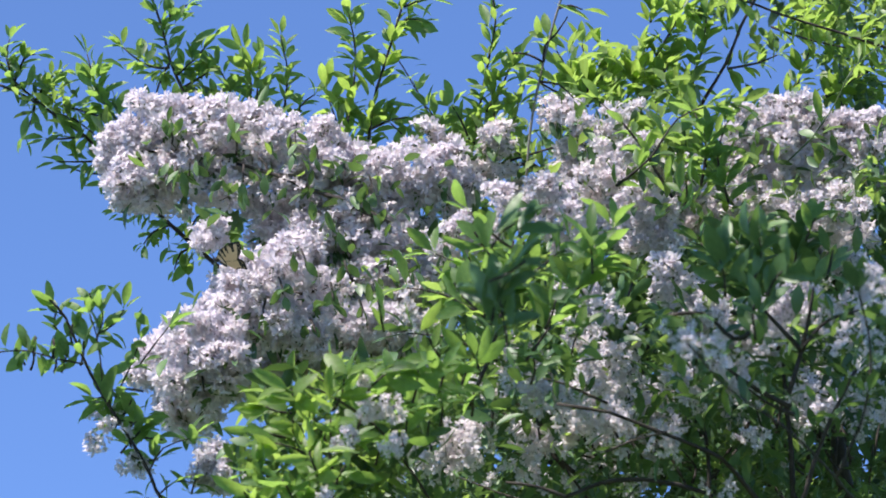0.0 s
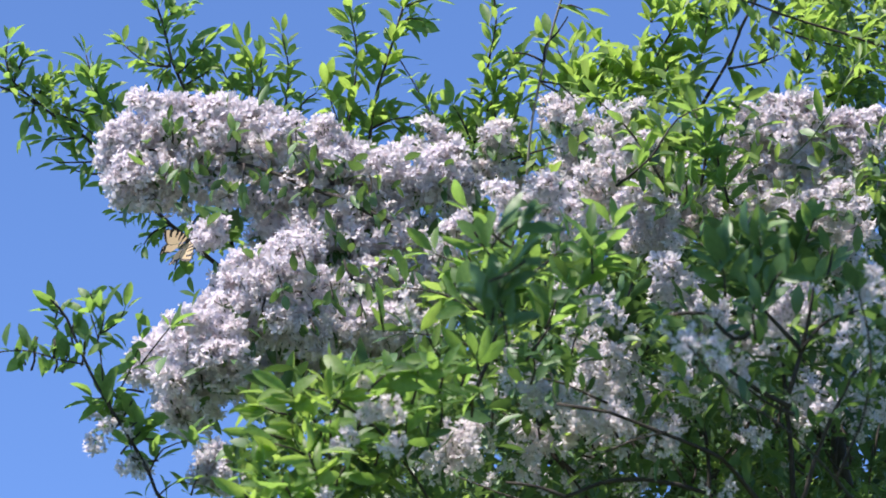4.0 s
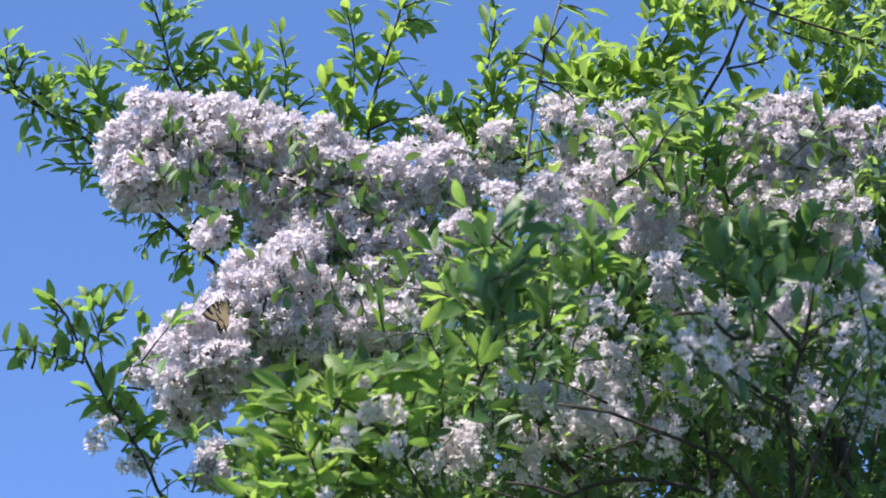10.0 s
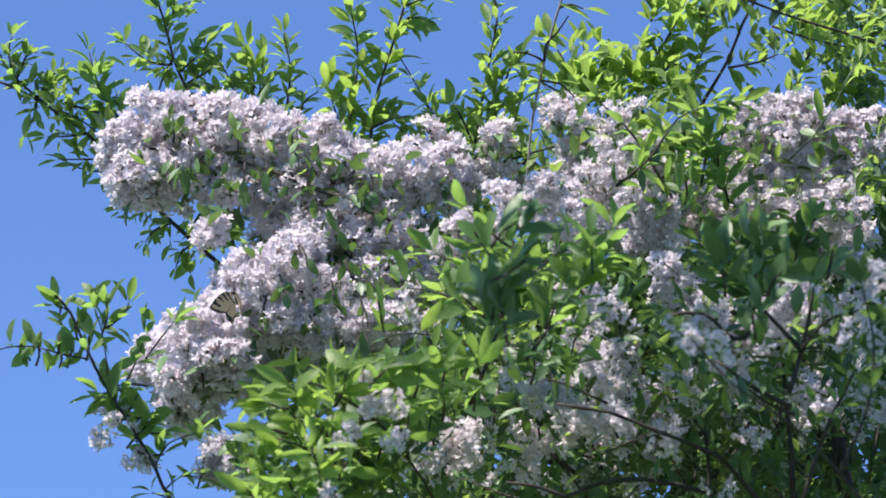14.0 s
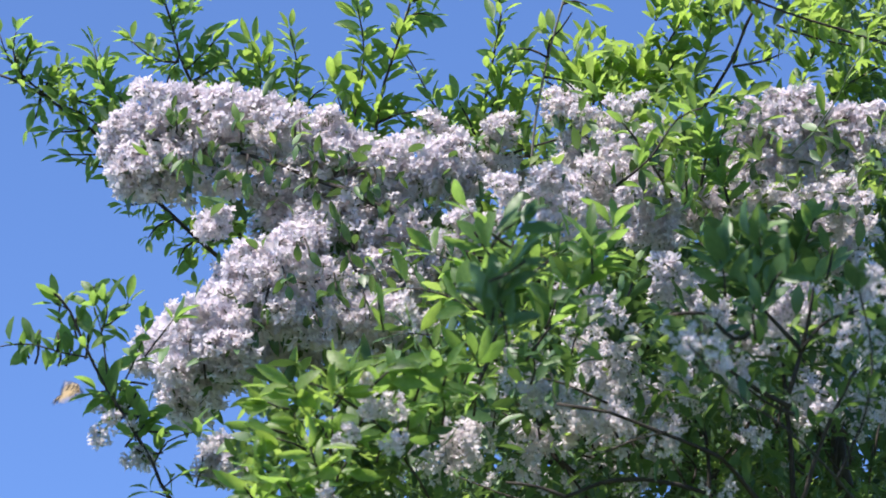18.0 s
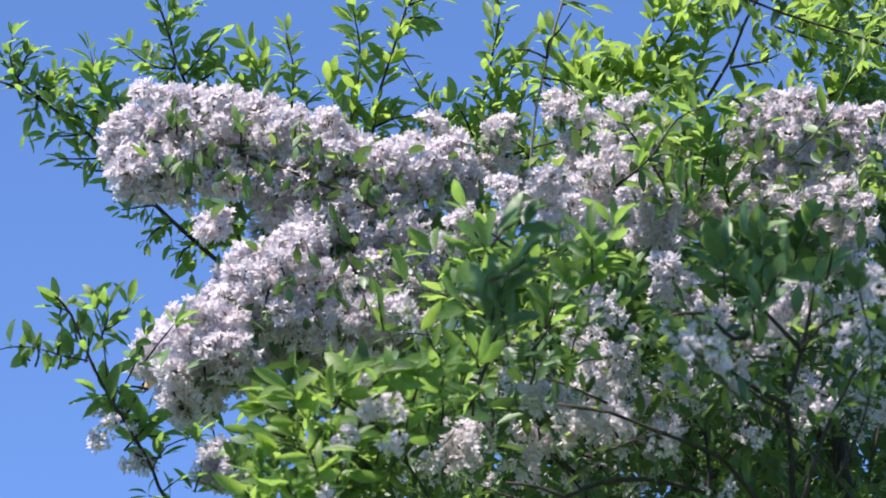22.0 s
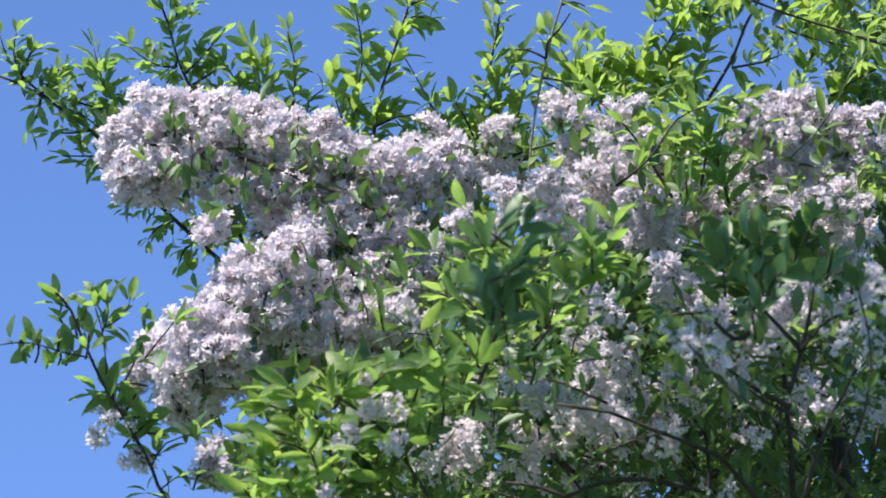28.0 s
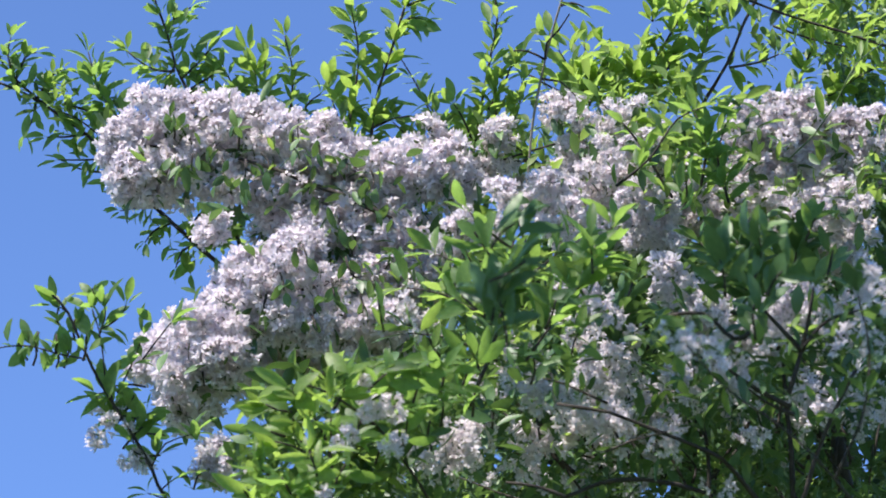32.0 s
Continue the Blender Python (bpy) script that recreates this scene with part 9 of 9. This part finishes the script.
    spread = {0: 80, 0.2: 78, 0.3: 45, 0.4: 75, 0.5: 30, 1.6: 36, 1.9: 36, 2.2: 38, 2.5: 36, 3.5: 35, 4: 40, 4.8: 35, 5.5: 30, 5.6: 45, 6.4: 30, 6.5: 32, 6.6: 35, 6.8: 32, 7: 30, 7.2: 32, 7.5: 32, 8: 32, 8.5: 34, 9: 38, 9.5: 34, 10: 70, 10.5: 36, 11: 34, 11.5: 34, 12: 36, 12.5: 38, 13: 36, 13.3: 30, 13.6: 36, 14: 38, 14.2: 38}
    spread.update({14.5: 50, 15.2: 45, 16: 50, 16.5: 55, 16.6: 45, 16.7: 55, 18.3: 60, 18.6: 60, 19: 72, 19.2: 70, 19.4: 72, 19.7: 74, 19.85: 74, 20: 75, 20.3: 70, 20.7: 65, 21.6: 70, 22: 80, 24.6: 80, 24.8: 60, 25: 45, 25.2: 45, 25.5: 8, 26.5: 50, 27.5: 60, 27.8: 50, 27.95: 72, 28.1: 76, 28.9: 78, 29: 78, 29.3: 58, 29.5: 55, 29.9: 70, 30.5: 70, 31.8: 70, 32: 78})
    for start, end in ((0.6, 1.4), (2.7, 3.5), (5.6, 6.4), (14.3, 14.5), (16.7, 18.3), (20.7, 21.6), (30.6, 31.8)):
        for k in range(round(start * 30) + 1, round(end * 30)):
            spread[k / 30] = (32, 74, 32, -10)[k % 4]
    for wing, side, height in wings:
        walk(wing, [(t, pose(0.002 * side, 0, height, 0, -side * a, 0)) for t, a in sorted(spread.items())])
    walk(bee, [(0, flit(-1.135, 0.252, 0.35, 60, -75)), (30.7, flit(-1.135, 0.252, 0.35, 60, -75)), (31, flit(-0.883, 0.116, 0.35, 60, -75)), (31.1, flit(-0.702, 0.041, 0.35, 60, -75)), (31.2, flit(-0.718, 0.019, 0.35, 60, -75)), (31.3, flit(-0.637, 0.048, 0.35, 60, -75)), (31.4, flit(-0.475, 0.116, 0.35, 60, -75)), (31.5, flit(-0.276, 0.148, 0.35, 60, -75)), (32, flit(-0.234, 0.116, 0.35, 60, -75))])


motions()
